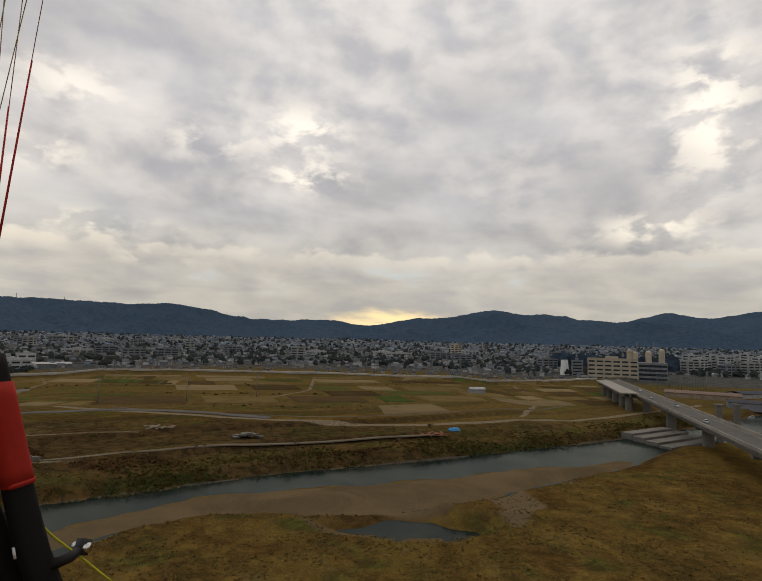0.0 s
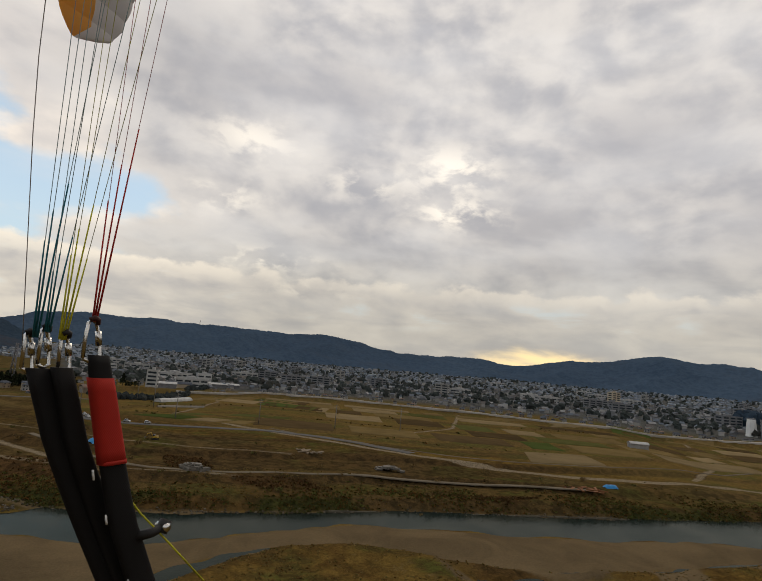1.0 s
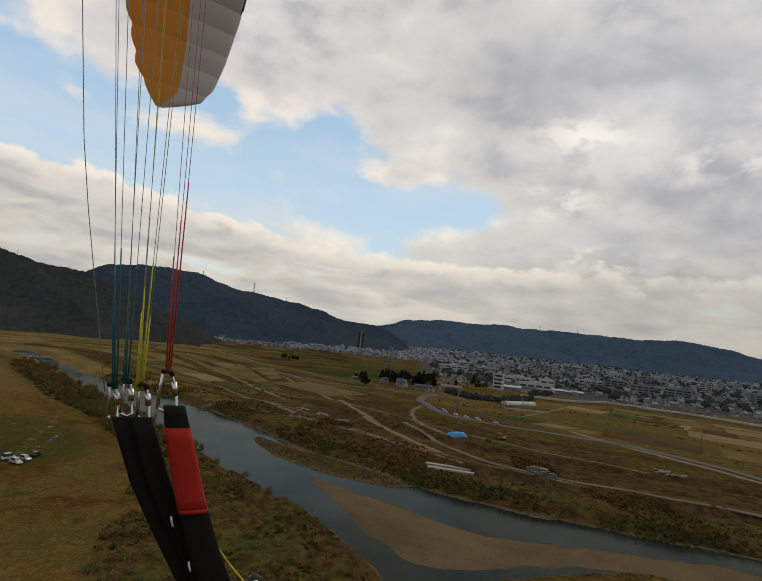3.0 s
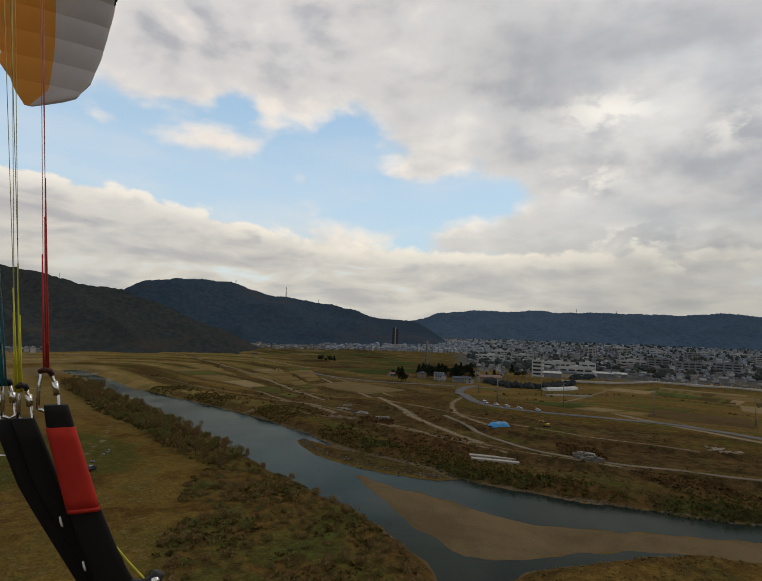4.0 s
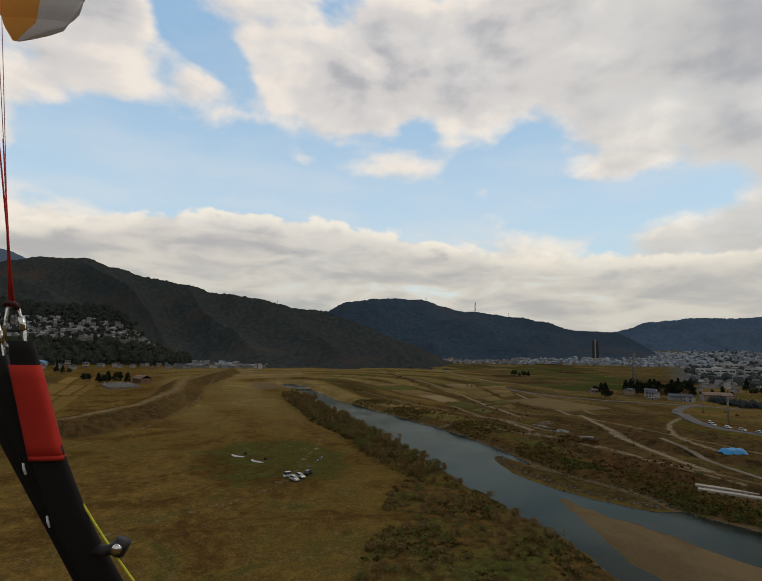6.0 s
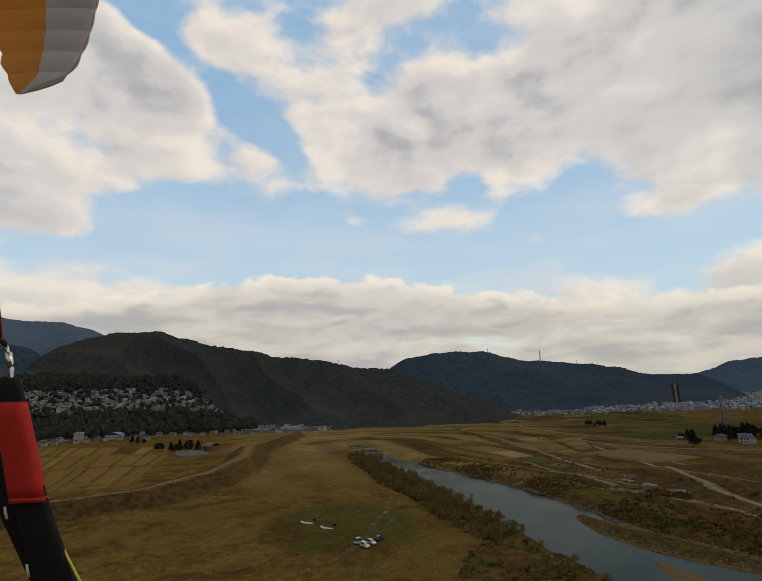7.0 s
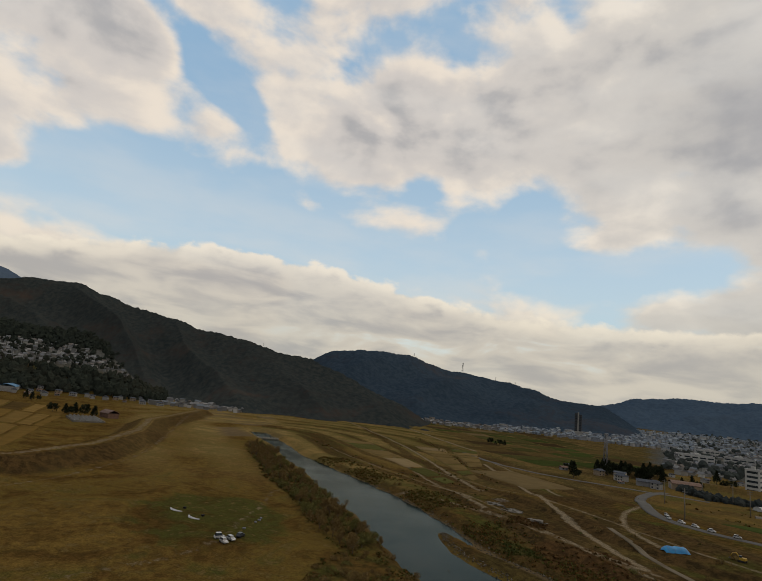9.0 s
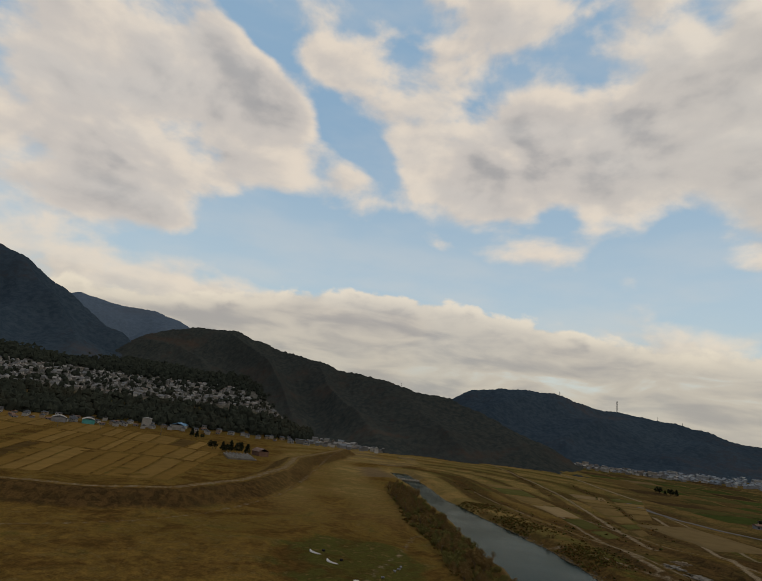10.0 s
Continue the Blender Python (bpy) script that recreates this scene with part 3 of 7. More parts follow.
    slope = np.maximum(slope, 0.75 * north * smooth01(ripple(x, y, 14, 4.4) + 0.5 * ripple(x, y, 5.5, 2.2), 0.1, 0.5) * smooth01(off, 110, 80) * smooth01(x, -215, -190) * (1 - smooth01(x, -20, 10)))
    slope = np.maximum(slope, north * smooth01(terrace, -0.7, -1.3) * 0.7 * smooth01(off, 260, 120))
    lush = np.maximum(lush, smooth01(far_out, 330, 430) * smooth01(lie, 44, 50) * (1 - smooth01(lie, 78, 84)) * smooth01(ripple(x, y, 90, 4.0), -0.8, 0.0))
    dull = np.maximum(dull, 0.95 * smooth01(far_out, 200, 300) * smooth01(lie, 44, 50) * (1 - smooth01(lie, 62, 70)))
    edge_of = off + 3.0 * ripple(x, y, 60, 6.0)
    for at_ in (21, 46.5, 74, 104):
        slope = np.maximum(slope, 0.95 * north * smooth01(np.abs(edge_of - at_), 4.6, 2.0) * smooth01(ripple(x, y, 45, at_), -0.75, -0.35))
    lush = np.maximum(lush, north * smooth01(np.sin(off / 9.0 + 2.5 * ripple(x, y, 50, 9.0)), 0.3, 0.9))
    pale = smooth01(far_out, 170, 300) * smooth01(lie, 40, 54) * (1 - smooth01(lie, 96, 101)) * (1 - 0.75 * smooth01(slope, 0.3, 0.8)) * smooth01(terrace, -1.6, 1.0)
    pale = pale * (1 - 0.85 * smooth01(lie, 66, 58) * (1 - smooth01(far_out, 270, 330)))
    pale = pale * (0.4 + 0.75 * smooth01(lie, 62, 72))
    pale = np.maximum(pale, 0.4 * north * smooth01(far_out, 190, 240) * (lie < 47) * smooth01(y, 175, 215) * (1 - built))
    for name, channels in (("cover", (sand, track, np.clip(lush, 0, 1))), ("growth", (brush, slope, dull)), ("built", (built, pale, built)), ("plots", (green_plots, rusty, rusty))):
        layer = me.attributes.new(name, "FLOAT_COLOR", "POINT")
        layer.data.foreach_set("color", np.stack([*channels, np.ones_like(x)], -1).reshape(-1).astype(np.float32))
    return tagged(new("ground", me), "river plain of dry brown grass, gravel tracks and sandbars", "ground", kind="structure")


build_ground()


def build_water():
    bm = bmesh.new()
    for x0, y0, x1, y1 in ((-445, -10, 330, 360),):
        vs = [bm.verts.new(p) for p in ((x0, y0, WATER_Z), (x1, y0, WATER_Z), (x1, y1, WATER_Z), (x0, y1, WATER_Z))]
        bm.faces.new(vs)
    me = bpy.data.meshes.new("water")
    bm.to_mesh(me)
    bm.free()
    me.materials.append(WATER)
    tagged(new("water", me), "slow grey-blue river water between brown banks", "water", kind="structure")


build_water()


# ---- hills ----
def hill(name, crest, foot, back, mat, label, rough=1.0, step=0.12, rows=46, seed=1):
    """A wooded ridge: crest is a list of bearing, elevation seen from the air, and distance; foot: distance of its near edge."""
    b, e, d = np.array(crest, float).T
    az = np.arange(b.min(), b.max() + step, step)
    el, dist = np.interp(az, b, e), np.interp(az, b, d)
    k = max(2, int(0.35 / step))
    pad = lambda v: np.convolve(np.pad(v, k, mode="edge"), np.ones(2 * k + 1) / (2 * k + 1), "same")[k:-k]
    el, dist = pad(el), pad(dist)
    top = 32 + dist * np.tan(np.radians(el))
    u = np.concatenate([np.linspace(0, 1, rows), 1 + np.linspace(0, 1, 12)[1:] * back])
    A, U = np.meshgrid(np.radians(az), u)
    D, T = np.meshgrid(dist, u)[0], np.meshgrid(top, u)[0]
    near_edge = np.interp(az, *zip(*foot)) if isinstance(foot, list) else np.full(len(az), float(foot))
    F = np.minimum(np.meshgrid(near_edge, u)[0], D * 0.9)
    R = F + (D - F) * U
    x, y = -np.sin(A) * R, np.cos(A) * R
    rise = np.where(U <= 1, np.clip(U, 0, 1) ** 1.18, 1 - 0.55 * (U - 1) / back)
    spur = 1 - np.abs(np.sin(A * 57.3 * 0.32 * 900 / 900 + 1.4 * np.sin(U * 3 + seed) + seed))
    spur2 = ripple(x, y, 85, seed)
    mid = np.clip(4 * U * (1 - U), 0, 1) * (U < 1)
    base = land(x, y) - 4
    z = base + (T - base) * rise + mid * ((spur - 0.5) * 0.20 * (T - 10) + spur2 * 0.08 * (T - 10))
    z = z + rough * (1.5 * ripple(x, y, 9, seed + 1) + 1.4 * ripple(x, y, 4.3, seed + 2) + 4.0 * ripple(x, y, 31, seed + 3) + 6.0 * ripple(x, y, 74, seed + 5)) * np.clip(U * 6, 0, 1)
    tagged(new(name, grid_mesh(name, np.stack([x, y, z], -1), mat)), label, "hill", kind="structure")


hill("hill_1", [(108, -3.00, 1300), (112, 2.60, 1350), (114.5, 4.20, 1400), (117, 5.60, 1450), (119.5, 7.00, 1480), (121, 8.10, 1500), (122, 8.71, 1520), (123, 9.29, 1530), (124, 9.84, 1530), (125, 10.50, 1540), (126, 11.25, 1540), (127, 11.32, 1550), (128, 11.61, 1550), (129, 11.46, 1550), (131, 10.60, 1550), (138, 9.20, 1550), (150, 10.50, 1500), (165, 9.00, 1500), (180, 8.00, 1500), (200, 6.00, 1600), (216, 4.00, 1700)],
     1020, 0.5, FOREST_MID, "steep dark wooded mountain above the hillside town", 0.9, 0.16)
hill("hill_2", [(66, -4.00, 900), (69, -1.80, 900), (72, -0.20, 900), (79, 2.30, 940), (82, 3.53, 970), (83, 3.55, 980), (84, 3.74, 980), (87, 3.99, 1000), (88, 4.15, 1010), (89, 4.46, 1030), (90, 4.53, 1040), (92, 4.90, 1070), (94, 5.15, 1120), (101, 6.35, 1290), (106, 7.41, 1380), (107, 7.49, 1380), (110, 7.45, 1390), (113, 6.30, 1390), (115, 5.40, 1380), (117, 4.20, 1360), (119, 2.80, 1345), (121, 1.50, 1340), (123, 0.50, 1330)],
     [(66, 650), (88, 650), (94, 700), (100, 880), (106, 1040), (112, 1100), (123, 1120)], 0.4, FOREST_NEAR, "dark wooded hill with rust-coloured autumn patches", 0.8, 0.09, 90, 2)
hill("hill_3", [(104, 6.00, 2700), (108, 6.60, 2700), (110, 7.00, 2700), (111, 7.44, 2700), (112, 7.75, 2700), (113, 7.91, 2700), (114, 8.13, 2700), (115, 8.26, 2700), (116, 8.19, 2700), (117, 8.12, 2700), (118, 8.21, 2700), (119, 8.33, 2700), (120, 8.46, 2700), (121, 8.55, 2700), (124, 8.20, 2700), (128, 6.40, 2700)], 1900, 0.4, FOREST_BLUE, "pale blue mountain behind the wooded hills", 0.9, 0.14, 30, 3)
hill("hill_4", [(44, -2.50, 1700), (47, -1.20, 1700), (50, 0.60, 1750), (52, 1.65, 1770), (53, 1.61, 1780), (55, 1.73, 1790), (58, 2.41, 1800), (61, 2.97, 1780), (67, 3.75, 1680), (69, 4.13, 1640), (72, 4.83, 1610), (76, 5.03, 1600), (77, 4.97, 1590), (80, 4.31, 1570), (81, 3.91, 1570), (84, 2.40, 1550), (90, 1.60, 1500)],
     1120, 0.5, FOREST_MID, "dark wooded hill carrying steel masts on its ridge", 0.8, 0.10, 60, 4)
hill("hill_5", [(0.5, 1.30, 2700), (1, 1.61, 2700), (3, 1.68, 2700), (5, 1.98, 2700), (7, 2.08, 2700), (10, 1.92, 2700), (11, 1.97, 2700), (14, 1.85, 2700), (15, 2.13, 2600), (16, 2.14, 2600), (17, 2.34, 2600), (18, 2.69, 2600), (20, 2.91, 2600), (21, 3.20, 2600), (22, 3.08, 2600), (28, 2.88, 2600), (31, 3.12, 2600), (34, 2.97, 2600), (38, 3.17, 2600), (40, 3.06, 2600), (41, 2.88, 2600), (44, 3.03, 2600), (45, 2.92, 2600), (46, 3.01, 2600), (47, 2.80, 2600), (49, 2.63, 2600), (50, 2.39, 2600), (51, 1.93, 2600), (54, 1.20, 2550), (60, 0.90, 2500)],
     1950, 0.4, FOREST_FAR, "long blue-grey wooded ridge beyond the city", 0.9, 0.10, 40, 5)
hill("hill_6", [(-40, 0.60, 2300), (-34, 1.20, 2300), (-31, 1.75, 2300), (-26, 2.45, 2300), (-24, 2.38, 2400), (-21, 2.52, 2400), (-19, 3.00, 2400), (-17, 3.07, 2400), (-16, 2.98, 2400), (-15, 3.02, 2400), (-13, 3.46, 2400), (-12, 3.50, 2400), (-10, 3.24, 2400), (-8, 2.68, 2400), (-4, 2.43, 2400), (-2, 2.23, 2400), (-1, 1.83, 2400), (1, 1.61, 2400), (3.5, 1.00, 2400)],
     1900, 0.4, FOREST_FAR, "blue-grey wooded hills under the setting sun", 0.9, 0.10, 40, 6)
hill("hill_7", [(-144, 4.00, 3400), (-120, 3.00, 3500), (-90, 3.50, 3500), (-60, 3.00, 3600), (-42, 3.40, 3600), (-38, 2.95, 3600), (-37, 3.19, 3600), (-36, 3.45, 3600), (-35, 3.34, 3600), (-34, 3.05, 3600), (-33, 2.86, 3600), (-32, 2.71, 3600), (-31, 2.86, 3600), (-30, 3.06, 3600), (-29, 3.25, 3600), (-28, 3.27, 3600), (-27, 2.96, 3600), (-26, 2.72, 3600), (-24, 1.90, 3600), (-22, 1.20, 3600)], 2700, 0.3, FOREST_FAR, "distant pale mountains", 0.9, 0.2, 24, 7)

# ---- paraglider hanging in the air beside the eye ----
def tube(path, radius, sides=6, taper=None):
    """A bmesh tube along places; radius one number or one for each place."""
    bm = bmesh.new()
    pts = [Vector(p) for p in path]
    rad = [radius] * len(pts) if isinstance(radius, (int, float)) else radius
    rings = []
    for i, p in enumerate(pts):
        d = (pts[min(i + 1, len(pts) - 1)] - pts[max(i - 1, 0)]).normalized()
        side = d.cross(Vector((0.31, 0.17, 0.93)) if abs(d.z) < 0.9 else Vector((1, 0.1, 0))).normalized()
        up_ = d.cross(side)
        rings.append([bm.verts.new(p + (side * math.cos(2 * math.pi * k / sides) + up_ * math.sin(2 * math.pi * k / sides)) * rad[i]) for k in range(sides)])
    for a, b in zip(rings, rings[1:]):
        for k in range(sides):
            bm.faces.new((a[k], a[(k + 1) % sides], b[(k + 1) % sides], b[k]))
    bm.faces.new(rings[0][::-1]), bm.faces.new(rings[-1])
    for f in bm.faces:
        f.smooth = True
    return bm


def joined(*bms):
    bm = bms[0]
    for other in bms[1:]:
        me = bpy.data.meshes.new("tmp")
        other.to_mesh(me)
        other.free()
        bm.from_mesh(me)
        bpy.data.meshes.remove(me)
    return bm


def box(x0, y0, z0, x1, y1, z1, bevel=0.0):
    bm = bmesh.new()
    bmesh.ops.create_cube(bm, size=1, matrix=Matrix.LocRotScale(((x0 + x1) / 2, (y0 + y1) / 2, (z0 + z1) / 2), None, (abs(x1 - x0), abs(y1 - y0), abs(z1 - z0))))
    if bevel:
        bmesh.ops.bevel(bm, geom=bm.edges[:], offset=bevel, segments=2, affect="EDGES", profile=0.6)
    return bm


def cloth(name, colour, through_light=0.35):
    mat, n, bsdf = material(name, 0.65, spec=0.25)
    at = n.add("ShaderNodeTexCoord").outputs["Object"]
    crease = n.noise(at, 2.2, 5, 0.6, 0.6)
    c = n.mix(n.step(crease, 0.3, 0.7), colour, tuple(v * 0.78 for v in colour))
    n.put(bsdf.inputs["Base Color"], c)
    n.put(bsdf.inputs["Normal"], n.add("ShaderNodeBump", Strength=0.5, Distance=0.03, Height=crease))
    glow_through = n.add("ShaderNodeBsdfTranslucent", Color=c)
    both = n.add("ShaderNodeMixShader", i0=through_light)
    n.put(both.inputs[1], bsdf), n.put(both.inputs[2], glow_through)
    for node in mat.node_tree.nodes:
        if node.bl_idname == "ShaderNodeOutputMaterial":
            n.put(node.inputs[0], both)
    return mat


def webbing(name, colour, rough=0.8):
    mat, n, bsdf = material(name, rough, spec=0.2)
    at = n.add("ShaderNodeTexCoord").outputs["Object"]
    weave = n.add("ShaderNodeTexWave", Scale=260.0, Distortion=1.5, wave_type="BANDS", bands_direction="DIAGONAL")
    n.put(weave.inputs["Vector"], at)
    fuzz = n.noise(at, 60.0, 4, 0.6)
    n.put(bsdf.inputs["Base Color"], n.mix(n.m("MULTIPLY", fuzz, 0.7), colour, tuple(v * 0.5 for v in colour)))
    n.put(bsdf.inputs["Normal"], n.add("ShaderNodeBump", Strength=0.2, Distance=0.0004, Height=n.m("ADD", weave.outputs["Fac"], fuzz)))
    return mat


ORANGE, WHITE_CLOTH, BLACK_CLOTH = cloth("orange_sailcloth", (0.85, 0.44, 0.09), 0.48), cloth("white_sailcloth", (0.66, 0.65, 0.66), 0.30), cloth("black_sailcloth", (0.02, 0.02, 0.025), 0.05)
BLACK_WEB, RED_WEB = webbing("black_webbing", (0.009, 0.0085, 0.0085)), webbing("red_webbing", (0.40, 0.022, 0.012))
STEEL = worn("bright_steel", (0.72, 0.71, 0.68), (0.5, 0.49, 0.46), 40, 0.25, 1.0, 0.0005)
RUBBER = worn("black_rubber", (0.02, 0.018, 0.018), None, 60, 0.6, 0, 0.0005)
RUBBER_RED = worn("red_rubber", (0.07, 0.018, 0.016), None, 60, 0.6, 0, 0.0005)
LINE_RED, LINE_YELLOW = worn("red_cord", (0.48, 0.035, 0.03), None, 50, 0.7, 0, 0.0003), worn("yellow_cord", (0.62, 0.60, 0.04), None, 50, 0.7, 0, 0.0003)
LINE_TEAL, LINE_BARE = worn("teal_cord", (0.015, 0.14, 0.18), None, 50, 0.7, 0, 0.0003), worn("unsheathed_cord", (0.50, 0.46, 0.42), None, 50, 0.7, 0, 0.0003)
BARE_RED, BARE_YELLOW, BARE_TEAL = worn("thin_red_cord", (0.55, 0.20, 0.20), None, 50, 0.7, 0, 0.0003), worn("thin_yellow_cord", (0.58, 0.58, 0.20), None, 50, 0.7, 0, 0.0003), worn("thin_teal_cord", (0.34, 0.48, 0.50), None, 50, 0.7, 0, 0.0003)
WHITE_THREAD = worn("white_stitching", (0.8, 0.8, 0.78), None, 50, 0.7, 0, 0.0003)

SIDE = radians(84)  # bearing at which the risers are seen face on
HUNG = Vector((0, 0, 32.0))
ACROSS, AWAY, UP = Vector((math.cos(SIDE), math.sin(SIDE), 0)), Vector((-math.sin(SIDE), math.cos(SIDE), 0)), Vector((0, 0, 1))


def local(r, u, a=0.0):
    return ACROSS * r + UP * u + AWAY * a


def strap(centres, widths, thick):
    """A flat strap through places (right, up, away) with a width at each, rounded at its edges."""
    bm = bmesh.new()
    rings = []
    for (r, u, a), w in zip(centres, widths):
        h, t = w / 2, thick / 2
        ring = [(h * math.copysign(abs(math.cos(q)) ** 0.38, math.cos(q)), t * math.copysign(abs(math.sin(q)) ** 0.75, math.sin(q))) for q in (np.arange(16) + 0.5) * math.pi / 8]
        rings.append([bm.verts.new(local(r + x, u, a + y)) for x, y in ring])
    for a, b in zip(rings, rings[1:]):
        for k in range(16):
            bm.faces.new((a[k], a[(k + 1) % 16], b[(k + 1) % 16], b[k])).smooth = True
    bm.faces.new(rings[0][::-1]), bm.faces.new(rings[-1])
    bmesh.ops.recalc_face_normals(bm, faces=bm.faces[:])
    return bm


def eased(pts, n=14):
    """More places along a broken line, gently rounded."""
    t = np.linspace(0, 1, len(pts))
    q = np.linspace(0, 1, n)
    p = np.array(pts, float)
    return [tuple(np.interp(q, t, p[:, k])[i] for k in range(p.shape[1])) for i in range(n)]


def build_paraglider():
    g = new("paraglider")
    g.location = HUNG
    tagged(g, "orange and white paraglider with black and red risers, in flight", "paraglider")
    # risers, rear pair first
    part("rear_riser", strap(eased([(-0.043, 0.006, 0.012), (-0.012, -0.065, 0.010), (0.033, -0.14, 0.012), (0.10, -0.25, 0.010), (0.17, -0.40, -0.02)]),
                             np.linspace(0.024, 0.040, 14), 0.011), BLACK_WEB, g, "black webbing riser")
    part("middle_riser", strap(eased([(-0.028, 0.008, 0.002), (0.001, -0.065, 0.002), (0.045, -0.14, 0.006), (0.11, -0.25, 0.004), (0.18, -0.40, -0.025)]),
                               np.linspace(0.020, 0.034, 14), 0.011), BLACK_WEB, g, "black webbing riser with white stitches")
    front = part("front_riser", strap(eased([(0.000, 0.022, -0.010), (0.006, -0.001, -0.011), (0.0325, -0.082, -0.0135), (0.058, -0.145, -0.012), (0.118, -0.25, -0.008), (0.19, -0.40, -0.035)]),
                                      np.linspace(0.0215, 0.040, 14), 0.010), BLACK_WEB, g, "black webbing front riser")
    sleeve = part("red_sleeve", strap(eased([(0.0055, 0.000, -0.011), (0.0190, -0.042, -0.0125), (0.0325, -0.084, -0.014)], 8), np.linspace(0.0262, 0.0302, 8), 0.0150), RED_WEB, front, "red fabric sleeve")
    part("hem", strap([(0.0322, -0.0815, -0.0139), (0.0330, -0.0855, -0.0141)], [0.0304, 0.0304], 0.0156), RED_WEB, front, "dark red hem")
    for r, u in ((0.012, -0.094), (0.036, -0.141), (0.078, -0.215)):
        part("bar_tack", strap([(r, u + 0.005, -0.0130), (r + 0.0012, u, -0.0132), (r + 0.0030, u - 0.005, -0.0130)], [0.0018, 0.0022, 0.0018], 0.0016), WHITE_THREAD, g, "white stitch mark")
    # screw links that join risers and lines
    for r, u, w, h, a, ring in ((-0.053, 0.006, 0.010, 0.032, 0.014, RUBBER), (-0.041, 0.010, 0.011, 0.034, 0.010, RUBBER), (-0.026, 0.008, 0.012, 0.032, 0.002, RUBBER), (-0.006, 0.018, 0.019, 0.038, -0.008, RUBBER_RED)):
        bits = [(-w / 2, 0.0), (-w / 2 + 0.001, h * 0.5), (-w * 0.30, h * 0.92), (0.0 - w * 0.1, h), (w * 0.16, h * 0.92), (w * 0.42, h * 0.5), (w / 2, 0.0), (0.0, -0.004), (-w / 2, 0.0)]
        link = part("screw_link", tube([local(r + x - 0.004 * y / h, u + y, a) for x, y in bits], 0.0018, 8), STEEL, g, "polished steel screw link")
        part("nut", tube([local(r + w * 0.42 - 0.002, u + h * 0.36, a), local(r + w * 0.30 - 0.003, u + h * 0.72, a)], 0.0031, 6), STEEL, link)
        part("rubber_ring", tube([local(r - w * 0.25 - 0.006, u + h * 0.98, a - 0.003), local(r - w * 0.12 - 0.005, u + h * 1.05, a - 0.005), local(r + w * 0.05 - 0.003, u + h * 1.02, a - 0.003), local(r + w * 0.16 - 0.003, u + h * 0.9, a - 0.001)], 0.0027, 8), ring, link, "rubber ring holding the lines")
    # brake pulley and its line
    arm = part("brake_keeper", joined(tube([local(0.078, -0.168, -0.010), local(0.092, -0.164, -0.024), local(0.104, -0.160, -0.026)], [0.006, 0.005, 0.0055]), tube([local(0.102, -0.166, -0.026), local(0.108, -0.154, -0.026)], 0.007, 8)), RUBBER, g, "black plastic brake keeper")
    part("pulley", tube([local(0.104, -0.160, -0.034), local(0.104, -0.160, -0.018)], 0.0045, 10), STEEL, arm)
    part("brake_line", tube([local(0.032, -0.070, -0.004), local(0.050, -0.108, -0.006), local(0.078, -0.142, -0.016), local(0.106, -0.172, -0.028), local(0.17, -0.24, -0.05)], 0.0011, 5), LINE_YELLOW, g, "pale yellow brake line")
    # canopy: cells along an arch that springs up over the lines
    rise = (0.0, 0.010, 0.019, 0.040, 0.073, 0.126, 0.176, 0.26, 0.42, 0.66)
    tail_at = (-0.006, -0.012, -0.017, -0.029, -0.038, -0.056, -0.073, -0.100, -0.135, -0.150)
    nose_at = (0.002, 0.022, 0.041, 0.054, 0.063, 0.072, 0.076, 0.080, 0.086, 0.088)
    low, high = radians(-12), radians(192)

    def spot(along, u, lower):
        """A place on the sail: along the arch from tip to tip (0 to 1), back along the chord (0 to 1)."""
        phi = low + (high - low) * along
        far = 1.40 * min(along, 1 - along)
        tail, nose = np.interp(far, rise, tail_at), np.interp(far, rise, nose_at)
        c = nose - tail
        thick = c * 0.12 * (2.6 * math.sqrt(max(u, 0)) * (1 - u) ** 0.9)
        grow = 1 + (-0.30 if lower else 0.85) * thick / 0.40
        return local(-0.051 + nose - c * u, 0.428 + 0.42 * grow * math.sin(phi), -0.357 + 0.40 * grow * math.cos(phi))

    wing = part("canopy", tube([spot(q, 0.0, False) for q in np.linspace(0.10, 0.90, 40)], 0.0012, 5), BLACK_CLOTH, g, "orange and white ram-air canopy")
    us = [0.0, 0.012, 0.04, 0.09, 0.2, 0.34, 0.46, 0.60, 0.76, 0.9, 1.0]
    ribs = np.linspace(0, 1, 53)
    for k in range(52):
        bm = bmesh.new()
        for lower in (True, False):
            rows_ = []
            for f in np.linspace(0, 1, 5):
                puff = (-1 if lower else 1) * 0.0022 * math.sin(math.pi * f) ** 0.8
                along = ribs[k] * (1 - f) + ribs[k + 1] * f
                phi = low + (high - low) * along
                bulge = UP * math.sin(phi) + AWAY * math.cos(phi)
                row = []
                for i, u in enumerate(us):
                    back = 1.0 + 0.035 * math.sin(math.pi * f) if i == len(us) - 1 else u
                    row.append(bm.verts.new(spot(along, back, lower) + bulge * puff * (1 - 0.6 * u)))
                rows_.append(row)
            for a, b in zip(rows_, rows_[1:]):
                for i in range(len(us) - 1):
                    face = bm.faces.new((a[i], a[i + 1], b[i + 1], b[i]))
                    face.material_index = 2 if us[i] < (0.004 if lower else 0.10) and 0.08 < ribs[k] < 0.92 else (1 if us[i] < 0.46 else 0)
                    face.smooth = True
        bmesh.ops.recalc_face_normals(bm, faces=bm.faces[:])
